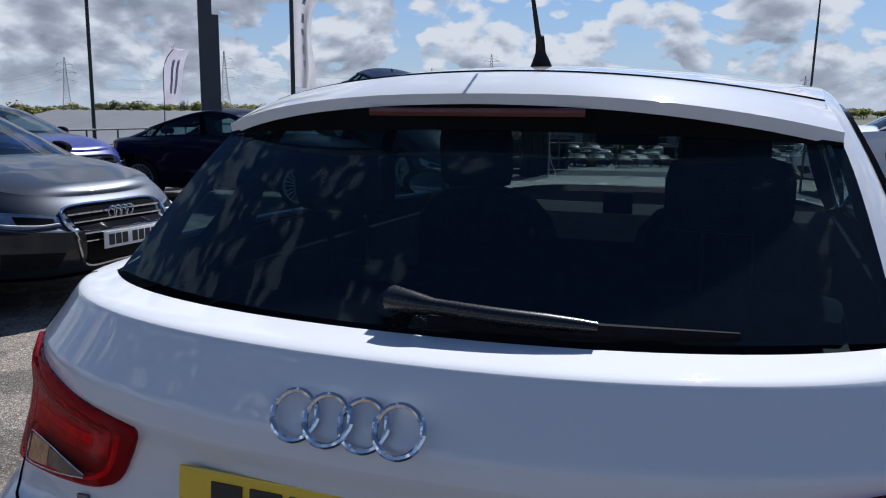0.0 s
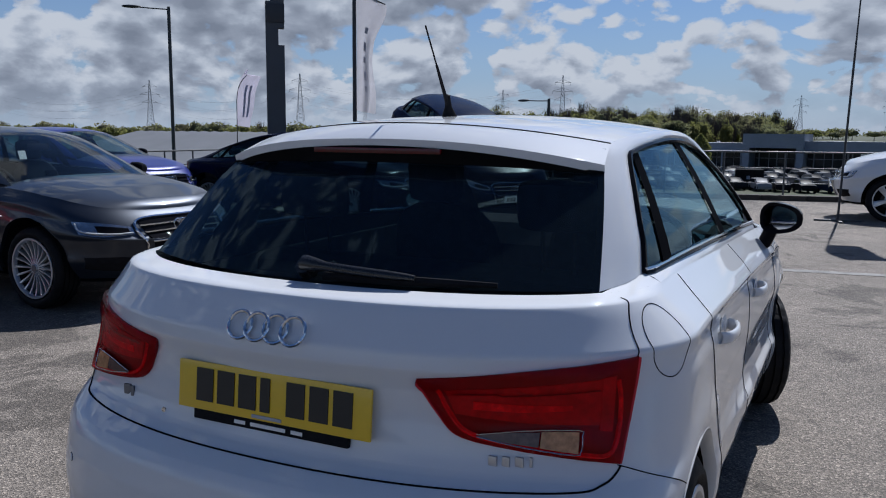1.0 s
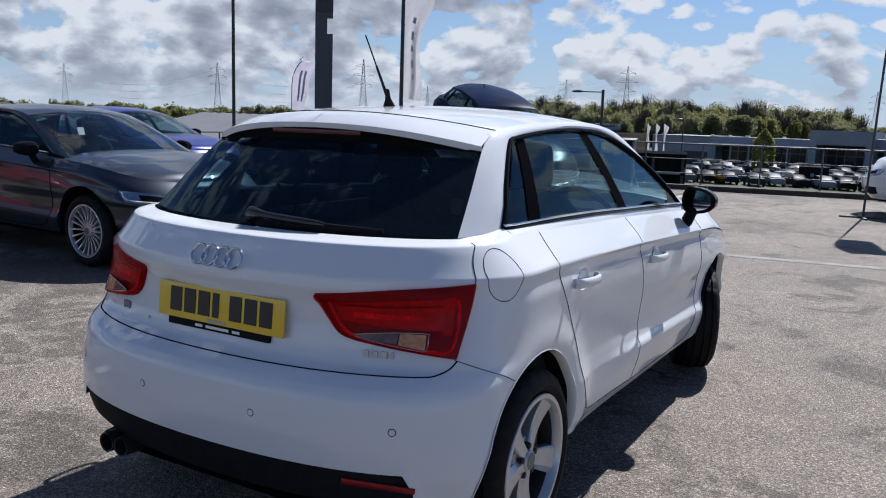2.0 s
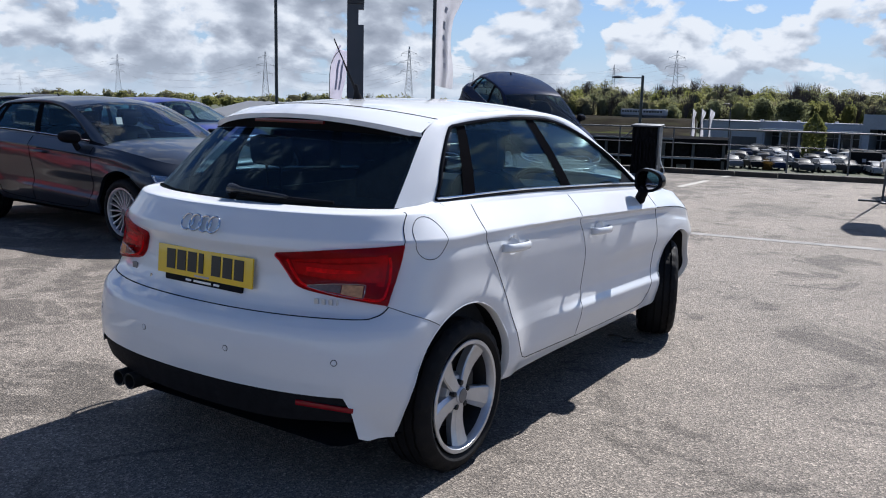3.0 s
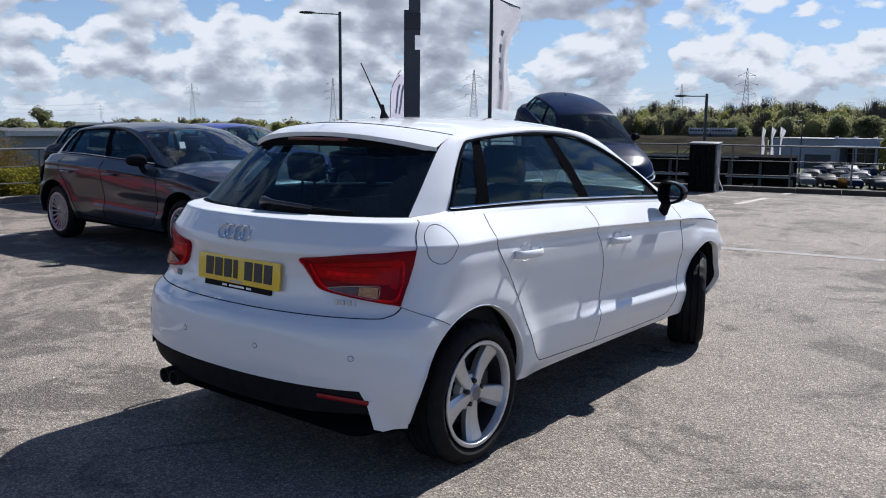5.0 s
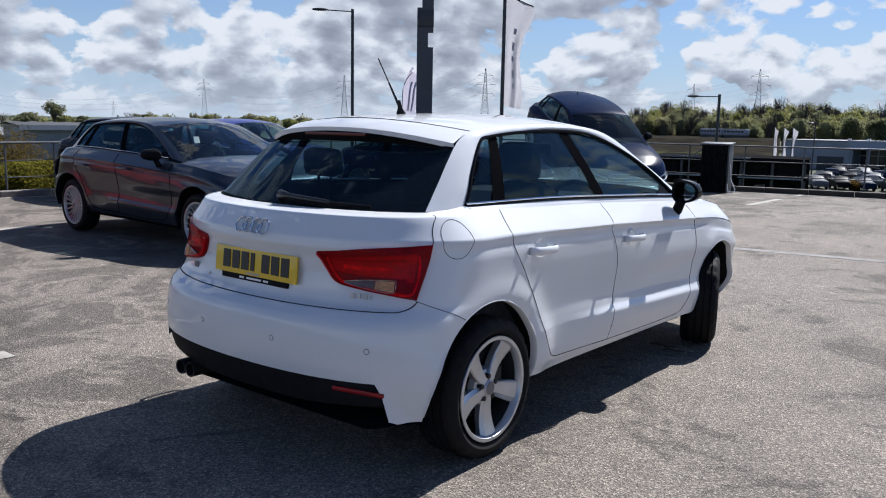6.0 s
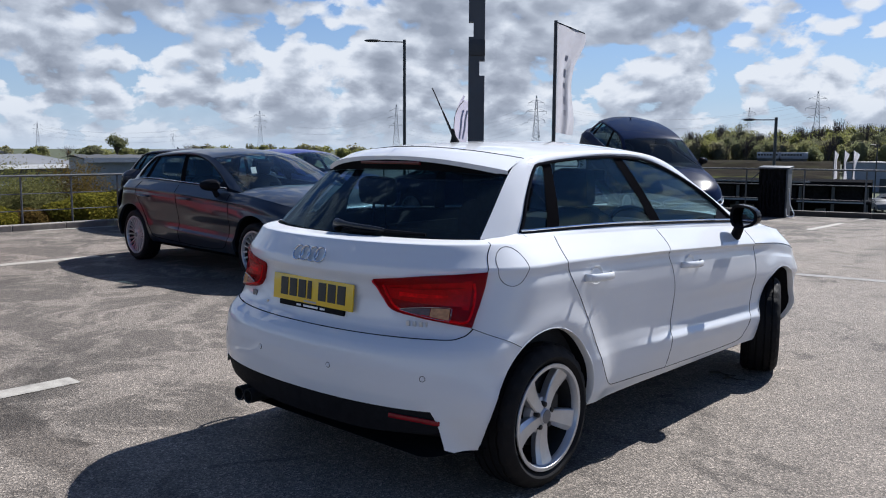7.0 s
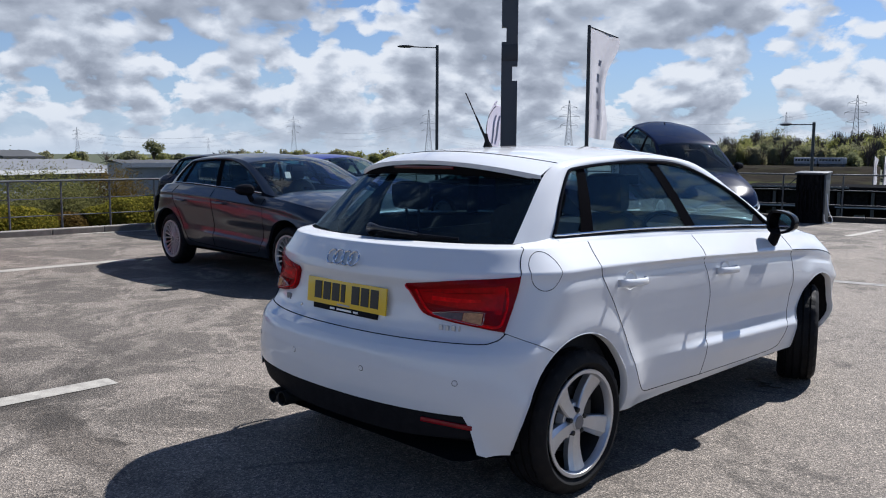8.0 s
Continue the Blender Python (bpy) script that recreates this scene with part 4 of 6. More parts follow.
DARK_WINDOW = material("dark_shop_window", (0.02, 0.025, 0.03), 0.12, vary=0.3, scale=0.6)
WHITE_TRIM = material("white_trim", (0.62, 0.62, 0.62), 0.6, vary=0.08)
PYLON_STEEL = material("pylon_steel", (0.24, 0.25, 0.27), 0.6, metal=0.4, vary=0.1)
BLACK_SHEET = material("black_sheeting", (0.012, 0.012, 0.013), 0.7, vary=0.4, scale=7, grain=60, bump=0.6, spec=0.15)
SLEEPER = material("weathered_timber", (0.050, 0.042, 0.034), 0.9, vary=0.3, scale=2, grain=60, bump=0.4)


def edge_y(x):
    return EDGE_Y + EDGE_SLOPE * x


def ground_height(x, y):
    d = max(LEFT_X - 0.35 - x, (y - edge_y(x) - 0.35) / 1.02)
    h = -0.08 + (LOW + 0.08) * smoothstep(0.2, 11.0, d)
    far = math.hypot(x, y)
    h += 9.0 * smoothstep(330, 900, far) * (0.4 + 0.6 * noise.noise(Vector((x * 0.0025, y * 0.0025, 0)))) if far > 330 else 0
    return h


def spaced(lo, hi, step, reach):
    inner = list(np.arange(lo, hi + 0.1, step))
    s, a, b = step, lo, hi
    left, right = [], []
    while b < reach:
        s *= 1.25
        a, b = a - s, b + s
        left.append(a)
        right.append(b)
    return left[::-1] + inner + right


xs, ys = spaced(-30, 24, 1.0, 3500), spaced(-10, 40, 1.0, 3500)
ground = new("ground", mesh_of("ground", *grid([[Vector((x, y, ground_height(x, y))) for x in xs] for y in ys]), GRASS))
tagged(ground, "rough grass and earth falling away beyond the car park", "ground", kind="structure")
corner = (LEFT_X - 0.25, edge_y(LEFT_X) + 0.2)
slab = [(corner[0], -60), (60, -60), (60, edge_y(60) + 0.2), corner]
car_park = new("car_park", mesh_of("car_park", [(x, y, z) for z in (0.0, -0.3) for x, y in slab], [(0, 1, 2, 3), (0, 4, 5, 1), (1, 5, 6, 2), (2, 6, 7, 3), (3, 7, 4, 0)], ASPHALT, False))
tagged(car_park, "worn grey asphalt with pale stone chips and stains", "pavement", kind="structure")


def road_line(x0, y0, x1, y1, w, mat=LINE_PAINT):
    d = Vector((x1 - x0, y1 - y0, 0))
    n = Vector((-d.y, d.x, 0)).normalized() * w / 2
    k = max(2, int(d.length / 0.12))
    rows = []
    for i in range(k + 1):
        p = Vector((x0, y0, 0.004)) + d * i / k
        j = [0.008 * noise.noise(Vector((p.x * 9, p.y * 9, s))) for s in (0, 5)]
        rows.append([p + n * (1 + j[0] * 6), p - n * (1 + j[1] * 6)])
    return tagged(new("road_line", mesh_of("road_line", *grid(rows), mat, False)), "worn white painted line on asphalt", "road marking", "painted lines", "structure")


for ln in ((-2.18, -4.4, -2.18, -0.63, 0.165), (-2.34, 9.5, -2.34, 11.35, 0.13), (-2.34, 12.6, -2.34, 14.45, 0.13), (-2.34, 15.6, -2.34, 16.2, 0.13),
           (-7.75, -3.0, -7.70, 2.10, 0.19), (-11.7, 2.9, -11.55, 4.3, 0.12), (-1.6, 6.72, 7.0, 8.0, 0.16, FADED_LINE)):
    road_line(*ln)

# ---- kerbs and fences at the two edges ----


def kerb_run(name, a, b, count, w=0.22, h=0.12, mat=CONCRETE, label="weathered concrete kerb along the car park's edge"):
    top = tagged(new(name), label, "kerb", kind="structure")
    a, b = Vector((*a, 0)), Vector((*b, 0))
    d = (b - a) / count
    turn = math.atan2(d.y, d.x)
    me = mesh_of("kerb_stone", *box(-d.length / 2 + 0.004, d.length / 2 - 0.004, -w / 2, w / 2, -0.2, h, 0.015), mat, False)
    for i in range(count):
        s = new("kerb_stone", me)
        s.parent = top
        s.matrix_local = Matrix.Translation(a + d * (i + 0.5) + Vector((0, 0, 0.006 * noise.noise(Vector((i * 0.7, 0, 0)))))) @ Matrix.Rotation(turn, 4, "Z")
    return top


kerb_run("kerb", (LEFT_X, -9), (LEFT_X, edge_y(LEFT_X)), 26, h=0.10)
# far kerb seen against the sun: SLEEPER's dark brown paints its shaded face
kerb_run("kerb", (LEFT_X, edge_y(LEFT_X)), (24, edge_y(24)), 41, h=0.11, mat=SLEEPER, label="low dark kerb along the car park's edge")


def fence_run(a, b, count, height=1.0):
    f = thing("fence", "galvanised steel post and rail fence on the kerb", "fence")
    a, b = Vector((*a, 0.0)), Vector((*b, 0.0))
    d = (b - a) / count
    post = mesh_of("post", *join(tube([(0, 0, -0.3), (0, 0, height)], 0.018, 8), box(-0.06, 0.06, -0.06, 0.06, 0.0, 0.012)), GALV, True, 40)
    for i in range(count + 1):
        o = new("post", post)
        o.parent = f
        o.matrix_local = Matrix.Translation(a + d * i)
    for z, r in ((height, 0.019), (height * 0.66, 0.0095), (height * 0.34, 0.0095)):
        part("rail", tube([a + Vector((0, 0, z)), b + Vector((0, 0, z))], r, 8), GALV, f)
    return f


fence_run((LEFT_X - 0.25, -9.13), (LEFT_X - 0.25, 14.01), 27, 0.91)
fence_run((LEFT_X - 0.25, edge_y(LEFT_X) + 0.35), (24, edge_y(24) + 0.30), 30)

# ---- planting ----


def leaf_cloud(points, size, rnd, flat=0.6):
    """One small bent leaf card at every point."""
    n = len(points)
    p = np.array(points)
    u = rnd.normal(size=(n, 3))
    u /= np.linalg.norm(u, axis=1)[:, None]
    w = rnd.normal(size=(n, 3))
    v = np.cross(u, w)
    v /= np.linalg.norm(v, axis=1)[:, None]
    s = size * rnd.uniform(0.6, 1.4, (n, 1))
    nrm = np.cross(u, v)
    quad = np.stack([p - u * s, p - v * s * flat + nrm * s * 0.25, p + u * s, p + v * s * flat + nrm * s * 0.25], 1).reshape(-1, 3)
    return [tuple(q) for q in quad], [(4 * i, 4 * i + 1, 4 * i + 2, 4 * i + 3) for i in range(n)]


def crown_points(rnd, centre, radius, height, n, lumps=9):
    """Points on an uneven crown made of lumps."""
    out = []
    c = np.array(centre)
    lump = []
    for _ in range(lumps):
        d = rnd.normal(size=3)
        d /= np.linalg.norm(d)
        lump.append((c + d * np.array((radius, radius, height)) * rnd.uniform(0.35, 0.75), rnd.uniform(0.28, 0.50)))
    for k in range(n):
        q, f = lump[k % lumps]
        d = rnd.normal(size=3)
        d /= np.linalg.norm(d)
        out.append(q + d * np.array((radius, radius, height)) * f * rnd.uniform(0.86, 1.04))
    return out


def hedge(y0, y1, x, top, wide, name_label, mat, seed, n, leaf, base=None):
    rnd = np.random.default_rng(seed)
    pts = []
    for _ in range(n):
        y = rnd.uniform(y0, y1)
        e = min(1.0, min(y - y0, y1 - y) / 0.6 * 0.6 + 0.4)
        a = rnd.uniform(0, math.pi)
        lump = 0.86 + 0.16 * noise.noise(Vector((x, y * 1.9, seed)))
        r = rnd.uniform(0.82, 1.02) * lump
        pts.append((x + wide * e * r * math.cos(a), y, ground_height(x, y) + 0.05 + (top - ground_height(x, y)) * e ** 0.5 * r * math.sin(a)))
    h = thing("hedge", name_label, "hedge")
    part("foliage", leaf_cloud(pts, leaf, rnd), mat, h, smooth=False, auto=None)
    core = [[Vector((x + wide * 0.66 * math.cos(a), y, ground_height(x, y) + (top - ground_height(x, y)) * 0.76 * math.sin(a))) for a in np.linspace(0, math.pi, 9)] for y in np.linspace(y0 + 0.5, y1 - 0.5, 12)]
    part("core", grid(core), mat, h)
    return h


hedge(-7.5, 3.05, -12.95, 0.50, 0.72, "clipped golden-green hedge behind the fence", HEDGE_LEAF, 3, 80000, 0.022)
hedge(2.7, 3.95, -13.05, 0.30, 0.60, "low rusty-brown hedge plant between two golden hedges", RUST_LEAF, 5, 14000, 0.020)
hedge(3.55, 8.4, -12.95, 0.58, 0.75, "clipped golden-green hedge behind the fence", HEDGE_LEAF, 4, 42000, 0.022)


def shrub(x, y, top, wide, mat, seed, n, leaf, label):
    rnd = np.random.default_rng(seed)
    z0 = ground_height(x, y)
    s = thing("shrub", label, "shrub")
    stems, pts = [], []
    for k in range(16):
        a, lean = rnd.uniform(0, 2 * math.pi), rnd.uniform(0.2, 1.0) * wide
        tip = Vector((x + lean * math.cos(a), y + lean * math.sin(a), z0 + (top - z0) * rnd.uniform(0.6, 1.0)))
        root = Vector((x + 0.1 * math.cos(a), y + 0.1 * math.sin(a), z0 - 0.1))
        stems.append(tube([root, root.lerp(tip, 0.5) + Vector((0, 0, 0.2)), tip], [0.03, 0.018, 0.006], 5))
        for _ in range(n // 16):
            f = rnd.uniform(0.25, 1.05)
            pts.append(np.array(root.lerp(tip, f)) + rnd.normal(size=3) * 0.22 * wide)
    part("stems", join(*stems), BARK, s)
    part("foliage", leaf_cloud(pts, leaf, rnd, 0.32), mat, s, smooth=False, auto=None)


for k, (x, y, top, wide) in enumerate(((-16.0, 2.4, 0.78, 0.9), (-16.5, 3.7, 0.95, 0.9), (-15.4, 4.2, 0.55, 0.8), (-17.0, 1.4, 0.85, 0.9), (-15.2, 1.3, 0.50, 0.9), (-15.0, 2.8, 0.42, 0.8), (-16.2, 4.7, 0.80, 0.6), (-17.6, 2.6, 0.95, 1.0))):
    shrub(x, y, top, wide, GORSE_LEAF, 20 + k, 30000, 0.030, "tall pale green shrub behind the fence")
shrub(-16.0, 5.6, 1.05, 0.75, RUST_LEAF, 31, 15000, 0.028, "rusty-leaved shrub behind the fence")
shrub(-16.6, 6.1, 0.80, 0.7, RUST_LEAF, 32, 12000, 0.028, "rusty-leaved shrub behind the fence")


def at_bearing(deg, dist, eye=(2.69, -2.72)):
    a = math.radians(deg)
    return eye[0] + dist * math.sin(a), eye[1] + dist * math.cos(a)


def tree(deg, dist, top, radius, seed, mat=DARK_LEAF, n=900, leaf=0.22, label="round leafy tree standing alone far off", low=None):
    rnd = np.random.default_rng(seed)
    x, y = at_bearing(deg, dist)
    z0 = ground_height(x, y)
    t = thing("tree", label, "tree")
    mid = z0 + (top - z0) * 0.62 if low is None else (top + low) / 2
    limbs = [tube([(x, y, z0 - 0.3), (x + 0.1, y, z0 + (mid - z0) * 0.5), (x, y, mid + (top - mid) * 0.4)], [0.035 * (top - z0), 0.026 * (top - z0), 0.01 * (top - z0)], 7)]
    for k in range(6):
        a = 2 * math.pi * k / 6 + seed
        limbs.append(tube([(x, y, z0 + (mid - z0) * 0.75), (x + radius * 0.6 * math.cos(a), y + radius * 0.6 * math.sin(a), mid + (top - mid) * 0.3)], [0.014 * (top - z0), 0.004 * (top - z0)], 5))
    part("trunk", join(*limbs), BARK, t)
    part("crown", leaf_cloud(crown_points(rnd, (x, y, mid), radius, (top - mid) * 1.0, n, 26), leaf, rnd), mat, t, smooth=False, auto=None)


tree(-63.75, 150, 3.75, 1.75, 1, DEEP_LEAF, n=2600, leaf=0.12, low=1.3)
tree(-65.3, 170, 1.9, 2.6, 2, DEEP_LEAF, n=3000, leaf=0.18, label="low dark tree far off", low=-0.6)
tree(-71.0, 125, 1.9, 2.2, 3, DEEP_LEAF, n=1500, leaf=0.3, label="low dark tree far off")
tree(-18.2, 232, 2.7, 2.4, 6, DEEP_LEAF, 2600, 0.26, "round grey-green bush on the bank")
tree(-10.9, 240, 5.0, 4.2, 8, DEEP_LEAF, 4200, 0.34, "broad round grey-green tree behind the showroom")
tree(-12.6, 246, 5.6, 4.0, 9, DEEP_LEAF, 4200, 0.34, "broad round grey-green tree behind the showroom")


def poplar(deg, dist, top, radius, seed):
    rnd = np.random.default_rng(seed)
    x, y = at_bearing(deg, dist)
    z0 = ground_height(x, y)
    t = thing("tree", "tall cone-shaped yellow-green tree among the parked cars", "tree")
    part("trunk", tube([(x, y, z0 - 0.2), (x, y, z0 + (top - z0) * 0.9)], [0.16, 0.03], 7), BARK, t)
    pts = []
    for _ in range(3600):
        f = rnd.uniform() ** 0.8
        a = rnd.uniform(0, 2 * math.pi)
        r = radius * min(1.0, 3.2 * (1 - f) ** 0.9) * rnd.uniform(0.75, 1.05) * (0.88 + 0.2 * noise.noise(Vector((3 * a, 6 * f, seed)))) * (0.75 + 0.25 * min(1, f / 0.2))
        pts.append((x + r * math.cos(a), y + r * math.sin(a), z0 + 0.3 + (top - z0 - 0.3) * f))
    part("crown", leaf_cloud(pts, 0.17, rnd), YELLOW_LEAF, t, smooth=False, auto=None)


poplar(-9.5, 128, 1.35, 1.6, 5)


def woods(name, spans, seed, label, leaves=420, leaf=0.34, bare=0.18):
    """A far wood as one crowd: bearing range, distance range, tree-top range, number."""
    rnd = np.random.default_rng(seed)
    pts, cores, trunks, twigs = [[], [], []], [[], [], []], [], []
    for b0, b1, d0, d1, t0, t1, n in spans:
        for _ in range(n):
            b, d = rnd.uniform(b0, b1), rnd.uniform(d0, d1)
            x, y = at_bearing(b, d)
            z0 = ground_height(x, y)
            swell = 1 + 0.22 * noise.noise(Vector((b * 0.22, seed, 0)))
            top = rnd.uniform(t0, t1) * swell * min(1.0, 0.45 + 0.35 * min(b - b0, 3) / 1.0)
            r = rnd.uniform(2.2, 4.4) * d / 290
            h = (top - z0) * 0.40
            tint = noise.noise(Vector((b * 0.55, d * 0.05, seed + 3.0))) + rnd.normal() * 0.16
            trunks.append(tube([(x, y, z0 - 1), (x, y, top - h)], [0.3, 0.12], 5, False))
            if rnd.uniform() < bare:
                # a tree still bare: a fine fan of twigs
                for k in range(46):
                    a, o = rnd.uniform(0, 2 * math.pi), rnd.uniform(0.1, 0.8) * r
                    foot = Vector((x + 0.25 * o * math.cos(a), y + 0.25 * o * math.sin(a), top - h * rnd.uniform(0.6, 1.6)))
                    tip = Vector((x + o * math.cos(a), y + o * math.sin(a), top + 0.9 * (1 - o / r) + rnd.uniform(-1.4, 0.4)))
                    twigs.append(tube([foot, tip], [0.085, 0.03], 3, False))
                continue
            k = 0 if tint > 0.16 else (1 if tint > -0.14 else 2)
            n_ring = [[Vector((x + r * 0.62 * math.sin(u) * math.cos(v), y + r * 0.62 * math.sin(u) * math.sin(v), top - h * 0.95 + h * 0.66 * math.cos(u))) for v in np.linspace(0, 2 * math.pi, 12)[:-1]] for u in np.linspace(0.05, math.pi - 0.05, 8)]
            cores[k].append(grid(n_ring, close=True))
            pts[k] += crown_points(rnd, (x, y, top - h * 0.95), r, h, leaves, 16)
    w = thing(name, label, "woodland", kind="stuff")
    part("trunks", join(*trunks), BARK, w)
    if twigs:
        part("bare_twigs", join(*twigs), TWIG, w, "bare brown twigs")
    for p, core, mat in zip(pts, cores, (YELLOW_LEAF, WOOD_LEAF, DEEP_LEAF)):
        if p:
            part("foliage", join(leaf_cloud(p, leaf, rnd, 0.8), *core), mat, w, smooth=False, auto=None)


woods("woodland", ((-28, -3.5, 262, 285, 3.0, 6.0, 230), (-27, -4, 286, 310, 6.0, 8.6, 190), (-25.5, -6, 312, 340, 8.0, 11.0, 170)), 7, "spring woodland in yellow-green leaf on the far slope", 1050, 0.21, 0.30)
woods("woodland", ((-60, -35, 420, 460, 2.0, 4.5, 60), (-46, -33, 380, 410, 2.5, 5.5, 40), (-4, 16, 600, 680, 3.0, 6.0, 60), (-85, -60, 420, 470, 1.0, 3.0, 30)), 8, "low distant line of trees", 320, 0.5, 0.1)

# ---- masts, posts and flags ----


def street_lamp(x, y, top, arm, bearing, label):
    z0 = ground_height(x, y)
    a = math.radians(bearing)
    d = Vector((math.cos(a), math.sin(a), 0))
    s = thing("street_lamp", label, "street lamp", Matrix.Translation((x, y, z0)))
    h = top - z0
    part("pole", tube([(0, 0, -0.2), (0, 0, h * 0.4), (0, 0, h)], [0.10, 0.085, 0.075], 10), POLE_DARK, s)
    e = d * arm
    part("arm", tube([(0, 0, h - 0.12), (e.x * 0.5, e.y * 0.5, h - 0.10), (e.x, e.y, h - 0.06)], 0.028, 8), POLE_DARK, s)
    head = lathe([(0.02, 0.45), (0.14, 0.36), (0.20, 0.12), (0.19, -0.15), (0.10, -0.35), (0.02, -0.42)], 14, "x")
    part("lamp_head", moved(head, Matrix.Translation(e + Vector((0, 0, h - 0.06))) @ Matrix.Rotation(a, 4, "Z") @ Matrix.Diagonal((1, 0.75, 0.36, 1))), POLE_DARK, s)
    return s


x, y = at_bearing(-44.93, 42)
street_lamp(x, y, 6.85, 1.55, 225 - 2, "dark street lamp on a tall slim column")
x, y = at_bearing(-20.46, 46)
street_lamp(x, y, 3.15, 1.75, 159, "dark street lamp below the car park")


x, y = at_bearing(-14.62, 112)
street_lamp(x, y, 2.35, 0.5, 200, "pale lamp column among the lower buildings")


def sign_post():
    x, y = -8.72, 10.88
    s = thing("sign_post", "tall dark grey steel post with square notches", "post", pose(x, y, 0, 0, 0, 40))
    w = 0.17
    outline = [(-w, -0.05), (w, -0.05), (w, 2.95), (w - 0.11, 2.95), (w - 0.11, 3.26), (w, 3.26), (w, 7.5), (-w, 7.5), (-w, 4.06), (-w + 0.10, 4.06), (-w + 0.10, 3.75), (-w, 3.75)]
    geo = prism(outline, -0.10, 0.10)
    part("column", ([Vector((a, c, b)) for a, b, c in geo[0]], geo[1]), POST_GREY, s, smooth=False)
    part("collar", box(-0.165, w + 0.006, -0.125, 0.125, 3.36, 3.70, 0.01), POLE_DARK, s, "dark collar")
    part("base_plate", box(-0.3, 0.3, -0.25, 0.25, 0.0, 0.03, 0.005), POST_GREY, s)


sign_post()


def banner_pole():
    x, y = -9.42, 14.78
    z0 = min(ground_height(x, y), 0)
    s = thing("flag_pole", "tall flagpole with a limp white banner", "flag", pose(x, y, z0, 0, 0, 34))
    h = 4.62 - z0
    part("pole", tube([(0, 0, -0.2), (0, 0, h)], [0.055, 0.045], 10), POLE_DARK, s)
    part("arm", tube([(0, 0, h - 0.03), (0.72, 0, h - 0.33)], 0.015, 6), POLE_DARK, s)
    rows = []
    for j in range(40):
        f = j / 39
        width = 0.70 * (1 - smoothstep(0.0, 0.35, f) * 0.42) + 0.04 * math.sin(9 * f)
        row = []
        for i in range(15):
            u = i / 14
            row.append(Vector((0.05 + width * u, 0.11 * math.sin(u * 8 + f * 3) * (0.25 + f) * u, h - 0.05 - 0.30 * u * (1 - f) - 2.72 * f - 0.08 * u * f)))
        rows.append(row)
    b = part("banner", grid(rows), FLAG_WHITE, s, "creased white banner with grey print")
    for k in range(5):
        j0, j1 = 10 + k * 5, 13 + k * 5
        geo = grid([[rows[j][i] + Vector((0, -0.012, 0)) for i in range(6, 9)] for j in range(j0, j1 + (k % 2))])
        part("print_bar", geo, FLAG_GREY, b)


banner_pole()


def feather_flag(x, y, z0, top, lean, face, sail, cloth, ink, label):
    s = thing("feather_flag", label, "flag", pose(x, y, z0, 0, 0, face))
    h = top - z0
    path = [Vector((lean * f, 0, h * f)) for f in np.linspace(0, 0.8, 9)] + [Vector((lean * f + 0.30 * ((f - 0.8) / 0.2) ** 2, 0, h * (0.8 + (f - 0.8) * (1 - 0.2 * (f - 0.8) / 0.2)))) for f in np.linspace(0.85, 1.0, 5)]
    part("pole", tube(path, [0.018] * 6 + [0.012] * 8, 8), POLE_DARK, s)
    part("base", join(box(-0.35, 0.35, -0.03, 0.03, 0.0, 0.03, 0.005), box(-0.03, 0.03, -0.35, 0.35, 0.0, 0.03, 0.005)), POLE_DARK, s)
    rows = []
    for j in range(30):
        f = j / 29
        z = h * (1 - f * sail)
        g = z / h
        x0 = lean * g + (0.30 * ((g - 0.8) / 0.2) ** 2 if g > 0.8 else 0)
        w = 0.62 * (smoothstep(-0.15, 0.25, f) - 0.55) if f < 0.1 else 0.52 - 0.14 * smoothstep(0.5, 1, f)
        rows.append([Vector((x0 + (max(w, 0.05) + lean * 0) * u, 0.05 * math.sin(4 * u + 7 * f) * u, z - 0.05 * u)) for u in np.linspace(0, 1, 9)])
    b = part("sail", grid(rows), cloth, s)
    for i in (3, 5):
        part("print_stripe", grid([[rows[j][i] + Vector((0, -0.01, 0)), rows[j][i + 1] + Vector((0, -0.01, 0))] for j in range(8, 25)]), ink, b)


x, y = at_bearing(-41.6, 27.3)
feather_flag(x, y, ground_height(x, y), 3.18, 0.05, 41, 0.36, FLAG_LILAC, FLAG_PURPLE, "lilac feather flag on a slim pole")
feather_flag(1.02, 12.65, 0.0, 5.0, 0.13, 10, 0.30, FLAG_LILAC, FLAG_PURPLE, "lilac feather flag on a slim pole beside a white car")


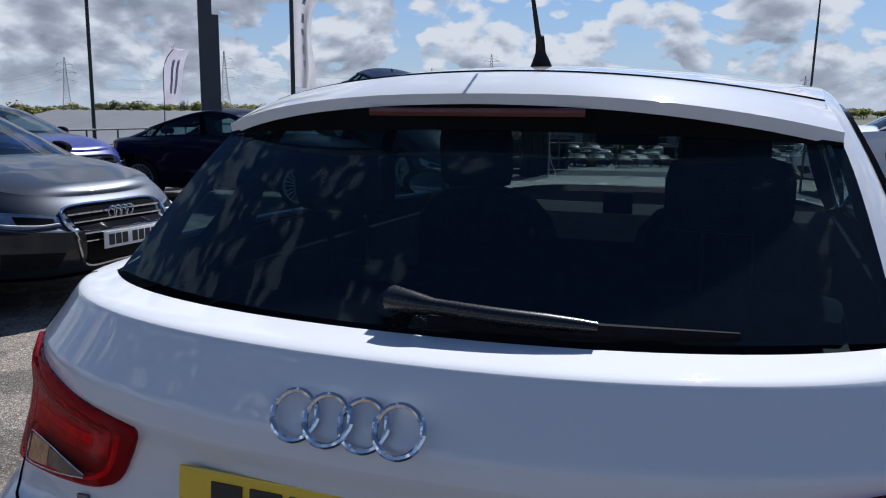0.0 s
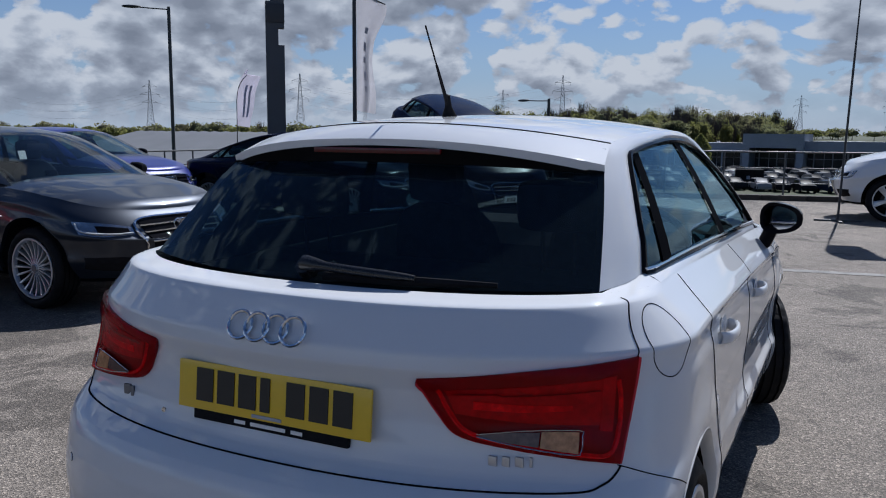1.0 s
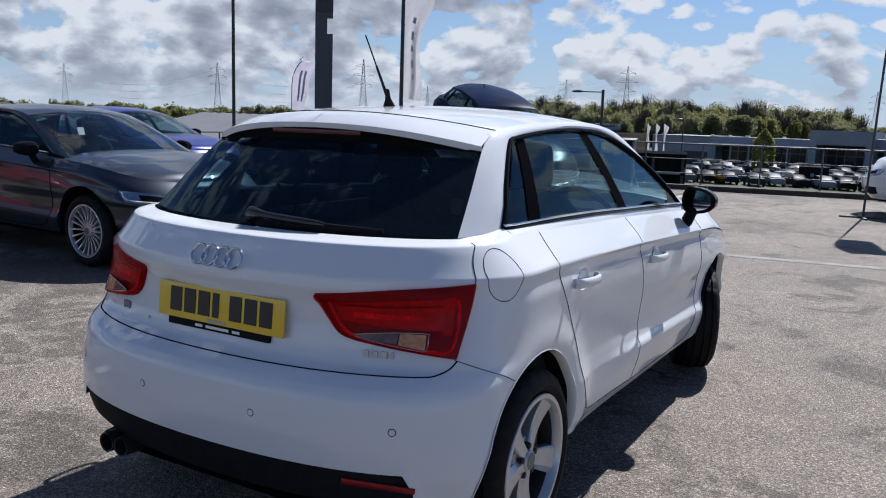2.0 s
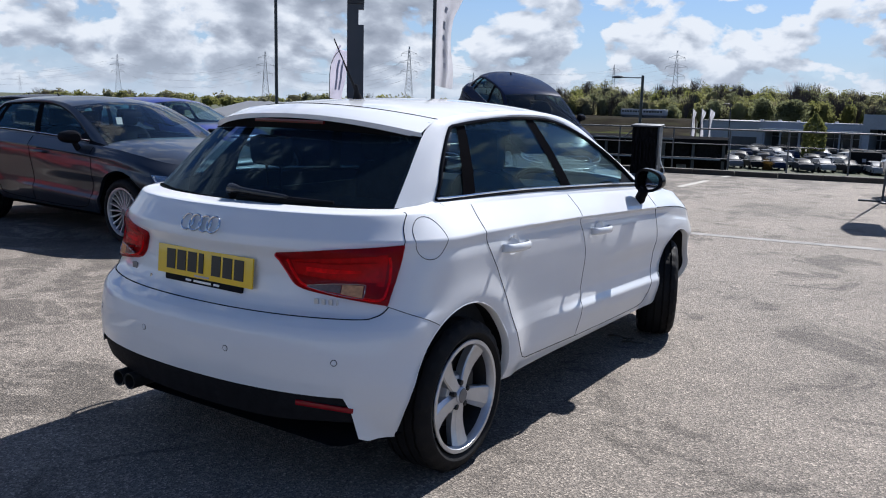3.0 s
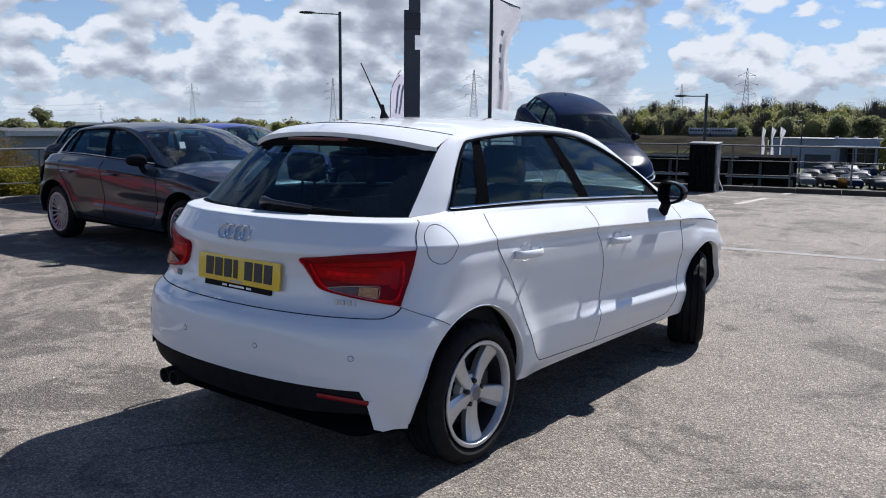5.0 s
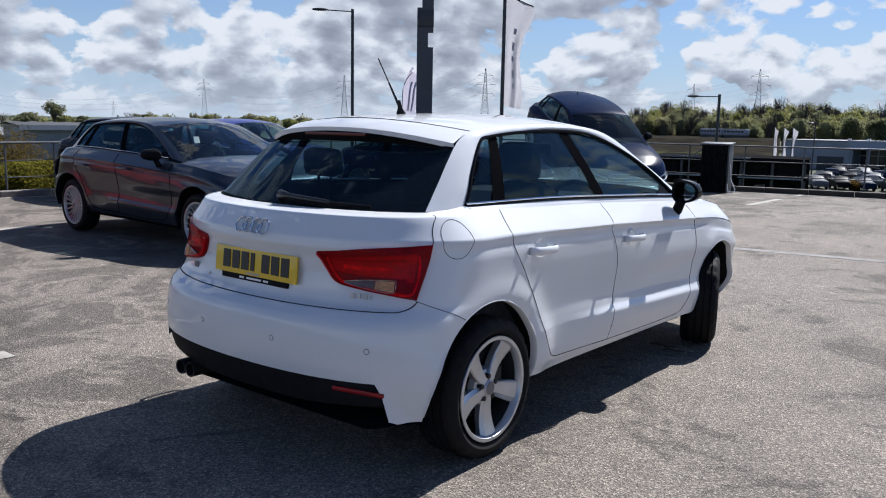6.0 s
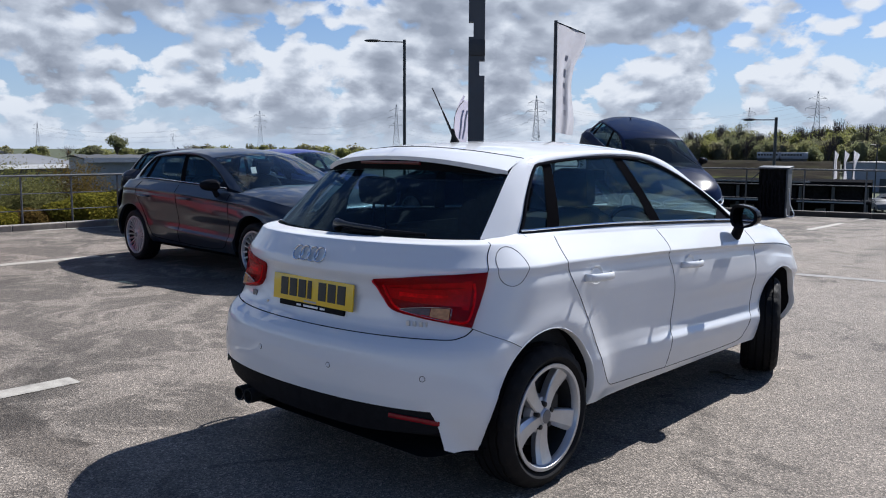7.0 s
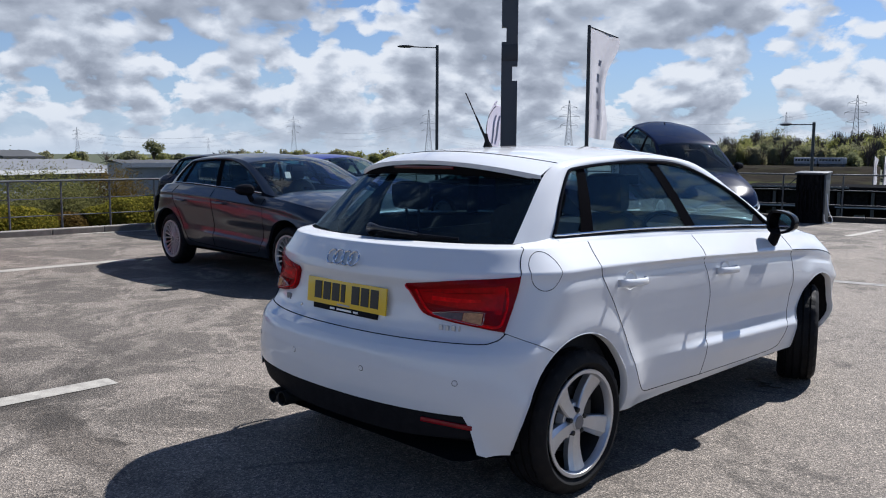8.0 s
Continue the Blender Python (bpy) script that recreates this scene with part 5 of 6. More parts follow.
def pylon_mesh(h):
    """A lattice tower with three pairs of arms."""
    geos = []
    r = h * 0.0028
    half = lambda z: h * np.interp(z / h, [0, 0.45, 0.62, 1.0], [0.085, 0.042, 0.030, 0.006])
    lv = [h * f for f in (0, 0.10, 0.19, 0.27, 0.34, 0.40, 0.46, 0.52, 0.58, 0.64, 0.70, 0.76, 0.82, 0.88, 0.94, 1.0)]
    for sx, sy in ((1, 1), (1, -1), (-1, -1), (-1, 1)):
        geos.append(tube([(sx * half(z), sy * half(z), z) for z in lv], r, 4, False))
    for a, b in zip(lv, lv[1:]):
        p, q = half(a), half(b)
        for s in (1, -1):
            geos += [tube([(-p, s * p, a), (q, s * q, b)], r * 0.6, 3, False), tube([(p, s * p, a), (-q, s * q, b)], r * 0.6, 3, False), tube([(s * p, -p, a), (s * q, q, b)], r * 0.6, 3, False)]
    arms = []
    for f, w in ((0.60, 0.135), (0.74, 0.165), (0.88, 0.125)):
        for s in (1, -1):
            arms.append(join(tube([(s * half(h * f), 0, h * f), (s * h * w, 0, h * (f + 0.008))], r, 4), tube([(s * half(h * f), 0, h * (f + 0.05)), (s * h * w, 0, h * (f + 0.008))], r * 0.8, 4), tube([(s * h * w, 0, h * (f + 0.008)), (s * h * w, 0, h * (f - 0.035))], r * 0.7, 4)))
    return join(*geos), arms


def pylon(deg, dist, top, face):
    x, y = at_bearing(deg, dist)
    z0 = ground_height(x, y)
    p = thing("pylon", "grey lattice electricity pylon far away", "pylon", pose(x, y, z0, 0, 0, face), "pylons on the horizon")
    mast, arms = pylon_mesh(top - z0)
    part("tower", mast, PYLON_STEEL, p)
    for a in arms:
        part("arm", a, PYLON_STEEL, p)
    return Vector((x, y, z0)), top - z0, face


PYLONS = ((-54.7, 900, 42, 55), (-45.5, 640, 36, 50), (-35.9, 620, 42, 45), (-31.5, 1100, 42, 40), (-18.1, 640, 44, 20), (-22.1, 900, 46, 20), (-68.3, 1000, 30, 60), (-60.3, 1500, 30, 60), (-3.0, 950, 42, 10), (2.0, 1000, 42, 10), (8.0, 900, 44, 0))
stood = [pylon(*p) for p in PYLONS]


def power_line(a, b):
    (pa, ha, fa), (pb, hb, fb) = a, b
    cables = []
    for f, w in ((0.60, 0.135), (0.74, 0.165), (0.88, 0.125)):
        for s in (1, -1):
            p = pa + Vector((s * ha * w * math.cos(math.radians(fa)), s * ha * w * math.sin(math.radians(fa)), ha * (f - 0.03)))
            q = pb + Vector((s * hb * w * math.cos(math.radians(fb)), s * hb * w * math.sin(math.radians(fb)), hb * (f - 0.03)))
            cables.append(tube([p.lerp(q, t) - Vector((0, 0, 12 * 4 * t * (1 - t))) for t in np.linspace(0, 1, 15)], 0.05, 3, False))
    c = thing("power_line", "thin sagging power cables between pylons", "cable", group="power cables")
    for g in cables:
        part("cable", g, PYLON_STEEL, c)


for i, j in ((0, 1), (1, 2), (6, 0), (2, 4), (3, 5)):
    power_line(stood[i], stood[j])

# ---- the black hose cabinet at the fence ----


def hose_cabinet():
    c = thing("hose_cabinet", "black open-backed hose cabinet with a grey lid at the fence", "cabinet", pose(-4.05, 15.25, 0, 0, 0, 10) @ Matrix.Translation((0.075, 0, 0)) @ Matrix.Diagonal((0.70, 1, 1, 1)))
    part("lid", moved(box(-0.45, 0.47, -0.28, 0.28, -0.015, 0.02, 0.006), pose(0, 0, 1.055, 3)), POST_GREY, c, "grey flat lid")
    part("side_panel", box(0.38, 0.43, -0.25, 0.25, 0, 1.04, 0.005), POST_GREY, c, "grey metal side")
    part("side_panel", box(-0.40, -0.36, -0.25, 0.25, 0, 1.04, 0.005), BLACK_SHEET, c)
    part("back_panel", box(-0.36, 0.38, 0.18, 0.22, 0, 1.04), BLACK_SHEET, c)
    rows = [[Vector((-0.37 + 0.75 * u, -0.21 + 0.045 * noise.noise(Vector((9 * u, 1.2 * f, 0.5))) + 0.020 * noise.noise(Vector((27 * u, 2 * f, 4.0))), 1.03 * (1 - f))) for u in np.linspace(0, 1, 40)] for f in np.linspace(0, 1, 12)]
    part("curtain", grid(rows), BLACK_SHEET, c, "black hanging rubber strips")
    for k in range(6):
        a, w = -0.28 + 0.11 * k, 0.05 + 0.02 * (k % 3)
        loop = curve_through([(a, -0.26, 0.80 - 0.04 * (k % 2)), (a - w, -0.28, 0.45), (a, -0.29, 0.12 + 0.03 * k), (a + w, -0.28, 0.40), (a + 0.02, -0.26, 0.78)], 28)
        part("hose_loop", tube(loop, 0.013, 6), BLACK_PLASTIC, c, "black looped hose")
    part("handle", tube([(-0.40, -0.2, 0.95), (-0.62, -0.25, 0.80), (-0.60, -0.25, 0.70)], 0.015, 6), GALV, c)
    part("hose", tube(curve_through([(0.44, -0.1, 0.62), (0.52, -0.2, 0.30), (0.66, -0.25, 0.08), (0.58, -0.3, 0.03), (0.46, -0.3, 0.06), (0.44, -0.3, 0.20)], 30), 0.014, 6), WHITE_TRIM, c, "pale looped hose")


hose_cabinet()

# ---- low buildings ----


def shed(deg0, d0, deg1, d1, depth, eave, ridge, wall, roof, label, doors=0):
    """A long shed between two bearings, with a pitched sheet roof."""
    a, b = Vector((*at_bearing(deg0, d0), 0)), Vector((*at_bearing(deg1, d1), 0))
    d = (b - a).normalized()
    n = Vector((-d.y, d.x, 0))
    if n.dot(a) < 0:
        n = -n
    L = (b - a).length
    z0 = min(ground_height(a.x, a.y), ground_height(b.x, b.y)) - 0.3
    m = Matrix(((d.x, n.x, 0, a.x), (d.y, n.y, 0, a.y), (0, 0, 1, 0), (0, 0, 0, 1)))
    s = thing("shed", label, "building", m)
    prof = [(0, z0), (0, eave), (depth / 2, ridge - 0.15), (depth, eave), (depth, z0)]
    walls = grid([[Vector((x, y, z)) for y, z in prof] for x in (0, L)])
    geo = join(walls, ([Vector((0, y, z)) for y, z in prof], [tuple(range(5))]), ([Vector((L, y, z)) for y, z in prof], [tuple(range(5))]))
    part("wall_shell", geo, wall, s, smooth=False)
    for side_ in (0, 1):
        y0, y1 = (-0.4, depth / 2) if side_ == 0 else (depth + 0.4, depth / 2)
        rows = []
        for k in range(int(L / 0.5) + 1):
            x = -0.4 + (L + 0.8) * k / int(L / 0.5)
            bump_ = 0.05 if k % 2 else 0.0
            rows.append([Vector((x, y0, eave - 0.02 + bump_)), Vector((x, y1, ridge + bump_))])
        part("roof", grid(rows), roof, s, smooth=False)
    part("fascia", box(-0.45, L + 0.45, -0.48, -0.38, eave - 0.28, eave + 0.02), WHITE_TRIM if doors else wall, s)
    for k in range(doors):
        x = L * (k + 0.5) / doors
        part("door", box(x - 1.6, x + 1.6, -0.06, 0.02, z0 + 0.3, eave - 0.7), CLAD_GREY, s)
    return s


shed(-73.5, 62, -66.1, 70, 10, 0.20, 0.92, CLAD_DARK, ROOF_SHEET, "long dark shed with a pale sheet roof", 4)
shed(-65.5, 56, -58.6, 60, 2.5, 0.80, 0.98, CLAD_GREY, CLAD_DARK, "grey shed with a dark low roof")
shed(-58.2, 54, -53.0, 57, 8, 0.15, 0.95, CLAD_DARK, CLAD_GREY, "dark shed with a grey gabled roof")
shed(-72.4, 110, -70.5, 112, 6, 1.0, 1.75, CLAD_DARK, CLAD_DARK, "small dark house standing far away")
shed(-53.0, 58, -36.5, 40, 16, -0.55, 1.22, CLAD_DARK, ROOF_SHEET, "large shed with a pale sloping roof")


def showroom():
    """The long grey showroom on the lower ground."""
    a, b = Vector((*at_bearing(-16.4, 160), 0)), Vector((*at_bearing(3.0, 150), 0))
    d = (b - a).normalized()
    n = Vector((-d.y, d.x, 0))
    n = n if n.dot(a) > 0 else -n
    L = (b - a).length
    m = Matrix(((d.x, n.x, 0, a.x), (d.y, n.y, 0, a.y), (0, 0, 1, LOW), (0, 0, 0, 1)))
    s = thing("showroom", "long blue-grey showroom building with dark recessed glazing", "building", m)
    x1, x2, x3 = L * 0.205, L * 0.52, L * 0.70      # plain hall, glazed hall, tall block
    part("wall", box(0, x1, 0, 16, 0, 4.9), CLAD_GREY, s, smooth=False)
    part("wall", box(x1, L, 4.0, 18, 0, 4.7), CLAD_DARK, s, smooth=False)
    part("coping", box(-0.15, x1 + 0.1, -0.15, 16.2, 4.9, 5.05), ROOF_SHEET, s, smooth=False)
    part("roof_band", box(x1, x2, -0.4, 4.2, 3.9, 5.15), CLAD_GREY, s, smooth=False)
    part("canopy_edge", box(x1 + 0.2, x2, -1.6, -0.4, 3.75, 3.95), WHITE_TRIM, s, smooth=False)
    part("tall_block", box(x2, x3, -2.5, 10, 4.4, 6.75), CLAD_GREY, s, smooth=False)
    part("side_pier", box(x2, x2 + 1.1, -2.5, 9, 0, 4.4), CLAD_GREY, s, smooth=False)
    part("side_pier", box(x3 - 1.1, x3, -2.5, 9, 0, 4.4), CLAD_GREY, s, smooth=False)
    part("side_pier", box(x1, x1 + 0.9, -0.3, 4.0, 0, 3.9), CLAD_GREY, s, smooth=False)
    part("roof_band", box(x3, L, -0.6, 4.2, 3.9, 5.6), CLAD_GREY, s, smooth=False)
    for k in range(14):
        w_ = (L - x1 - 1.2) / 14
        x = x1 + 1.0 + k * w_
        w = part("window", box(x, x + w_ - 0.25, 3.8, 4.06, 0.2, 3.9), DARK_WINDOW, s, smooth=False)
        part("window_frame", join(box(x - 0.2, x, 3.7, 4.0, 0.0, 3.9), box(x + w_ * 0.5, x + w_ * 0.5 + 0.1, 3.7, 3.9, 0.2, 3.9), box(x, x + w_ - 0.2, 3.7, 3.9, 2.5, 2.6)), CLAD_GREY, w, smooth=False)
    for k in range(6):
        x = x1 + 0.5 + k * (x2 - x1 - 1) / 5
        part("column", box(x, x + 0.25, -1.4, -1.15, 0, 3.8), CLAD_GREY, s, smooth=False)
    for x in (0.55, 0.68, 0.81):
        part("door", box(x1 * x, x1 * x + 1.5, -0.1, 0.05, 0, 2.3), CLAD_DARK, s, smooth=False)
    for k in range(5):
        x = x1 * 0.9 + k * 3.1
        part("roof_vent", box(x, x + 0.5, 3, 3.6, 4.9, 5.4, 0.05), WHITE_TRIM, s, smooth=False)


showroom()


def black_container():
    x, y = at_bearing(-7.35, 109)
    c = thing("container", "black steel container with a small pale panel", "container", pose(x, y, LOW, 0, 0, 8))
    part("shell", box(0, 3.3, 0, 2.2, 0.1, 2.35, 0.03), BLACK_SHEET, c)
    for k in range(9):
        part("rib", box(0.15 + k * 0.36, 0.30 + k * 0.36, -0.03, 0.01, 0.2, 2.25), BLACK_SHEET, c, smooth=False)
    part("panel", box(1.3, 1.7, -0.05, -0.02, 1.2, 1.6), CLAD_GREY, c, smooth=False)
    part("skid", box(0.1, 3.2, 0.1, 2.1, 0, 0.12), CLAD_DARK, c, smooth=False)


black_container()


def canopy_building():
    """The wide dark canopy with a bright roof edge, seen beyond the white parked car."""
    x0, y0 = at_bearing(-0.5, 66)
    s = thing("canopy", "wide low open canopy with a bright roof edge", "building", pose(x0, y0, LOW, 0, 0, -4))
    part("roof", box(0, 34, 0, 16, 4.9, 5.2), CLAD_DARK, s, smooth=False)
    part("roof_edge", box(-0.2, 34.2, -0.25, -0.05, 5.05, 5.4), WHITE_TRIM, s, smooth=False)
    part("back_wall", box(0, 34, 15.6, 16, 0, 4.9), CLAD_DARK, s, smooth=False)
    for k in range(7):
        part("column", box(0.3 + k * 5.5, 0.65 + k * 5.5, 0.2, 0.55, 0, 4.9), CLAD_GREY, s, smooth=False)


canopy_building()


def site_clutter():
    """A dark two-storey loading deck below the fence."""
    rnd = random.Random(5)
    x, y = at_bearing(-24.6, 47)
    place_ = pose(x, y, LOW, 0, 0, 14)
    c = thing("loading_deck", "long black two-level loading deck on the lower ground", "building", place_)
    part("roof_slab", box(0, 8.0, 0, 5, 4.95, 5.20), GAP, c, smooth=False)
    part("roof_edge", box(-0.05, 5.2, -0.06, 0.0, 5.13, 5.21), ROOF_SHEET, c, "thin pale roof edge", smooth=False)
    part("floor_beam", box(0, 8.0, 0.05, 4.8, 4.08, 4.22), GAP, c, smooth=False)
    part("floor_edge", box(0.3, 3.4, 0.0, 0.05, 4.15, 4.23), CLAD_GREY, c, smooth=False)
    part("floor_edge", box(4.6, 7.7, 0.0, 0.05, 4.13, 4.20), CLAD_GREY, c, smooth=False)
    part("back_wall", box(0, 8.0, 4.8, 5, 0, 4.95), BLACK_SHEET, c, smooth=False)
    for k in range(6):
        part("column", box(0.05 + k * 1.54, 0.20 + k * 1.54, 0.1, 0.25, 0, 4.95), CLAD_DARK, c, smooth=False)
    for k in range(5):
        part("dark_screen", box(0.25 + k * 1.54, 1.45 + k * 1.54, 0.3 + 0.2 * (k % 2), 0.36 + 0.2 * (k % 2), 4.25, 4.94), BLACK_SHEET, c, smooth=False)
    for k in range(9):
        w_ = rnd.uniform(0.35, 0.8)
        x0 = 0.2 + k * 0.86
        p = thing("crate", "stacked crate under the loading deck", "crate", place_ @ pose(x0, 0.5 + rnd.uniform(0, 1.4), 0), "stacked crates")
        part("crate_body", box(0, w_, 0, 0.9, 0, rnd.uniform(3.0, 3.9), 0.02), (SLEEPER, CLAD_DARK, CLAD_GREY, BLACK_SHEET)[k % 4], p)


EARTH = material("dark_bare_earth", (0.019, 0.016, 0.012), 0.95, vary=0.45, scale=0.25, grain=3, bump=0.5, dirt=(0.032, 0.032, 0.017), dirt_at=0.5, spec=0.1)
BANK_GRASS = material("bright_bank_grass", (0.042, 0.047, 0.016), 0.95, vary=0.4, scale=0.2, grain=4, bump=0.5, dirt=(0.025, 0.024, 0.014), dirt_at=0.5, spec=0.1)


def embankment():
    """A grassy slope, then bare terraced earth, with a level top under the woods."""
    def strip(prof, lo, hi):
        rows = []
        for b in np.linspace(lo, hi, 60):
            row = []
            for dist, z in prof:
                x, y = at_bearing(b, dist)
                row.append(Vector((x, y, z + 0.22 * noise.noise(Vector((b * 0.9, dist * 0.15, 0))))))
            rows.append(row)
        return grid(rows)
    e = tagged(new("embankment"), "grassy slope under a terrace of bare dark earth", "slope", kind="structure")
    part("grass_slope", strip([(132, -5.5), (140, -4.6), (152, -3.4), (158, -2.96)], -31, -19.3), BANK_GRASS, e)
    part("earth_slope", strip([(158, -2.96), (166, -2.4), (178, -2.0)], -31, -19.3), EARTH, e)
    part("earth_slope", strip([(132, -5.5), (140, -4.6), (152, -3.4), (166, -2.4), (178, -2.0)], -19.3, -16.6), EARTH, e)
    part("earth_terrace", strip([(178, -2.05), (179, -1.72), (181, -1.66), (182, -1.30), (184.5, -1.24), (185.5, -0.88), (188, -0.84), (262, -1.0)], -31, -16.6), EARTH, e)


embankment()
site_clutter()


def railway_carriages():
    """Two pale blue-grey carriages standing on the level top of the bank."""
    a, b = Vector((*at_bearing(-21.55, 232), 0)), Vector((*at_bearing(-18.72, 226), 0))
    d = (b - a).normalized()
    m = Matrix(((d.x, -d.y, 0, a.x), (d.y, d.x, 0, a.y), (0, 0, 1, -1.0), (0, 0, 0, 1)))
    length = (b - a).length
    for k in range(2):
        x0, x1 = k * length / 2 + 0.1, (k + 1) * length / 2 - 0.1
        c = thing("railway_carriage", "pale blue-grey railway carriage far off before the woods", "train", m, "railway carriages")
        part("body", box(x0, x1, 0, 2.4, 0.75, 2.35, 0.12), CLAD_GREY, c)
        part("underframe", box(x0 + 0.2, x1 - 0.2, 0.2, 2.2, 0.0, 0.76), CLAD_DARK, c)
        for i in range(7):
            w = (x1 - x0 - 0.6) / 7
            part("window", box(x0 + 0.35 + i * w, x0 + 0.15 + (i + 1) * w, -0.03, 0.02, 1.45, 1.95), DARK_WINDOW, c, smooth=False)


railway_carriages()
for b in (-16.98, -16.42, -15.90):
    x, y = at_bearing(b, 100)
    f = thing("banner_flag", "white vertical banner on a pole by the lower building", "flag", pose(x, y, LOW, 0, 0, 15), "three white banners")
    part("pole", tube([(0, 0, 0), (0, 0, 7.0)], [0.06, 0.04], 8), GALV, f)
    rows = [[Vector((0.05 + (0.46 - 0.20 * smoothstep(0.0, 0.3, v) + 0.09 * math.sin(6 * v + 9 * b)) * u, 0.14 * math.sin(6 * u + 5 * v + b), 6.9 - 3.7 * v - 0.42 * u * (1 - v) - 0.25 * u * v)) for u in np.linspace(0, 1, 7)] for v in np.linspace(0, 1, 14)]
    part("cloth", grid(rows), FLAG_WHITE, f)


shrub(*at_bearing(-12.1, 104), -4.2, 0.6, RUST_LEAF, 33, 4000, 0.06, "rusty-leaved shrub among the parked cars")


WIPER_BLACK = material("glossy_wiper_plastic", (0.008, 0.008, 0.009), 0.28, vary=0.1, scale=20, grain=300, spec=0.5)
BRAKE_LENS = material("unlit_brake_lens", (0.075, 0.002, 0.004), 0.2, vary=0.15, scale=30, grain=90)

# ---- the white hatchback ----
white_car = thing("white_hatchback", "white five-door hatchback with silver five-spoke wheels, parked on asphalt", "car")
PLAIN = Shape()
tree = build_hatchback(white_car, PLAIN, WHITE_PAINT, 0.30, steer=22.0)
tail = lambda x, z, off=0.0: on_tail(tree, x, z, off)
side = lambda y, z, off=0.0: on_side(tree, y, z, off)
side_l = lambda y, z, off=0.0: on_side(tree, y, z, off, -1)


def tail_lamp(sgn):
    t = lambda x, z, off=0.0: tail(sgn * x, z, off)
    lens = part("tail_lamp", patch(t, ([(0.350, 0.876), (0.384, 0.818), (0.430, 0.768), (0.545, 0.745), (0.66, 0.730), (0.735, 0.720)], [(0.352, 0.883), (0.45, 0.894), (0.56, 0.908), (0.66, 0.917), (0.71, 0.922), (0.747, 0.926)]), 0.004, 0.02, 40, 22, 0.006), DARK_RED_LENS, white_car, "red rear lamp with a smoked indicator strip")
    part("red_band", patch(t, ([(0.425, 0.815), (0.55, 0.800), (0.69, 0.795)], [(0.405, 0.866), (0.55, 0.880), (0.69, 0.890)]), 0.0115, 0.004, 24, 8), RED_LENS, lens, "red light band")
    part("light_streak", patch(t, ([(0.46, 0.826), (0.55, 0.823), (0.64, 0.826)], [(0.46, 0.843), (0.55, 0.838), (0.64, 0.836)]), 0.0135, 0.003, 20, 5), BRIGHT_RED_LENS, lens, "bright red light streak")
    part("light_ring", line_on(t, [(0.392, 0.866), (0.415, 0.815), (0.452, 0.776), (0.55, 0.756), (0.66, 0.741), (0.708, 0.738), (0.722, 0.76), (0.722, 0.83), (0.714, 0.885)], 0.0055, 60, 0.009), BRIGHT_RED_LENS, lens, "bright red light ring")
    for z0 in (0.858,):
        part("lens_rib", line_on(t, [(0.425, z0), (0.55, z0 + 0.004), (0.685, z0 + 0.010)], 0.0016, 30, 0.0150), DARK_RED_LENS, lens)
    part("bulb_glow_cup", patch(t, ([(0.690, 0.785), (0.700, 0.783), (0.712, 0.782)], [(0.688, 0.892), (0.698, 0.894), (0.710, 0.895)]), 0.0125, 0.004, 8, 10), RED_LENS, lens, "glossy red end of the lamp")
    part("indicator", patch(t, ([(0.475, 0.768), (0.52, 0.761), (0.585, 0.753)], [(0.475, 0.774), (0.52, 0.779), (0.585, 0.781)]), 0.0212, 0.004, 12, 6), SMOKE_LENS, lens)
    part("indicator", patch(t, ([(0.588, 0.752), (0.62, 0.747), (0.658, 0.742)], [(0.588, 0.782), (0.62, 0.783), (0.655, 0.782)]), 0.0212, 0.004, 12, 6), AMBER_LENS, lens, "amber indicator")
    cover = part("lens_cover", patch(t, ([(0.350, 0.876), (0.384, 0.818), (0.430, 0.768), (0.545, 0.745), (0.66, 0.730), (0.735, 0.720)], [(0.352, 0.883), (0.45, 0.894), (0.56, 0.908), (0.66, 0.917), (0.71, 0.922), (0.747, 0.926)]), 0.012, 0.012, 40, 22, 0.008), LENS_COVER, lens, "clear red outer lens")
    cover.visible_shadow = False
    edge = [(0.470, 0.770), (0.56, 0.752), (0.650, 0.740), (0.662, 0.748), (0.661, 0.778), (0.652, 0.786), (0.56, 0.784), (0.470, 0.774)]
    part("indicator_frame", line_on(t, edge, 0.0014, 50, 0.0220), LAMP_INNER, lens)


for s in (1, -1):
    tail_lamp(s)


def rear_plate():
    """Yellow plate with dark bars in place of its characters."""
    tilt = pose(0, -0.5615, 0.795, -5)
    p = part("number_plate", moved(box(-0.26, 0.26, -0.004, 0.004, -0.0555, 0.0555, 0.003), tilt), YELLOW_PLATE, white_car, "yellow number plate with dark bars")
    x = -0.205
    for k in range(7):
        w = 0.026 if k == 3 else 0.048
        part("bar", moved(box(x, x + w, -0.0065, -0.003, -0.034, 0.042), tilt), PLATE_BLACK, p)
        x += w + 0.0125 + (0.032 if k == 3 else 0)
    part("small_print", moved(box(-0.045, 0.035, -0.0062, -0.003, -0.050, -0.043), tilt), FLAG_GREY, p)
    frame_ = part("plate_holder", moved(box(-0.215, 0.205, -0.002, 0.012, -0.079, -0.052, 0.003), tilt), BLACK_PLASTIC, white_car, "black plate holder with small white print")
    for a, b in ((-0.095, -0.065), (-0.05, 0.045), (0.06, 0.09)):
        part("small_print", moved(box(a, b, -0.0035, -0.001, -0.071, -0.063), tilt), WHITE_PLATE, frame_)


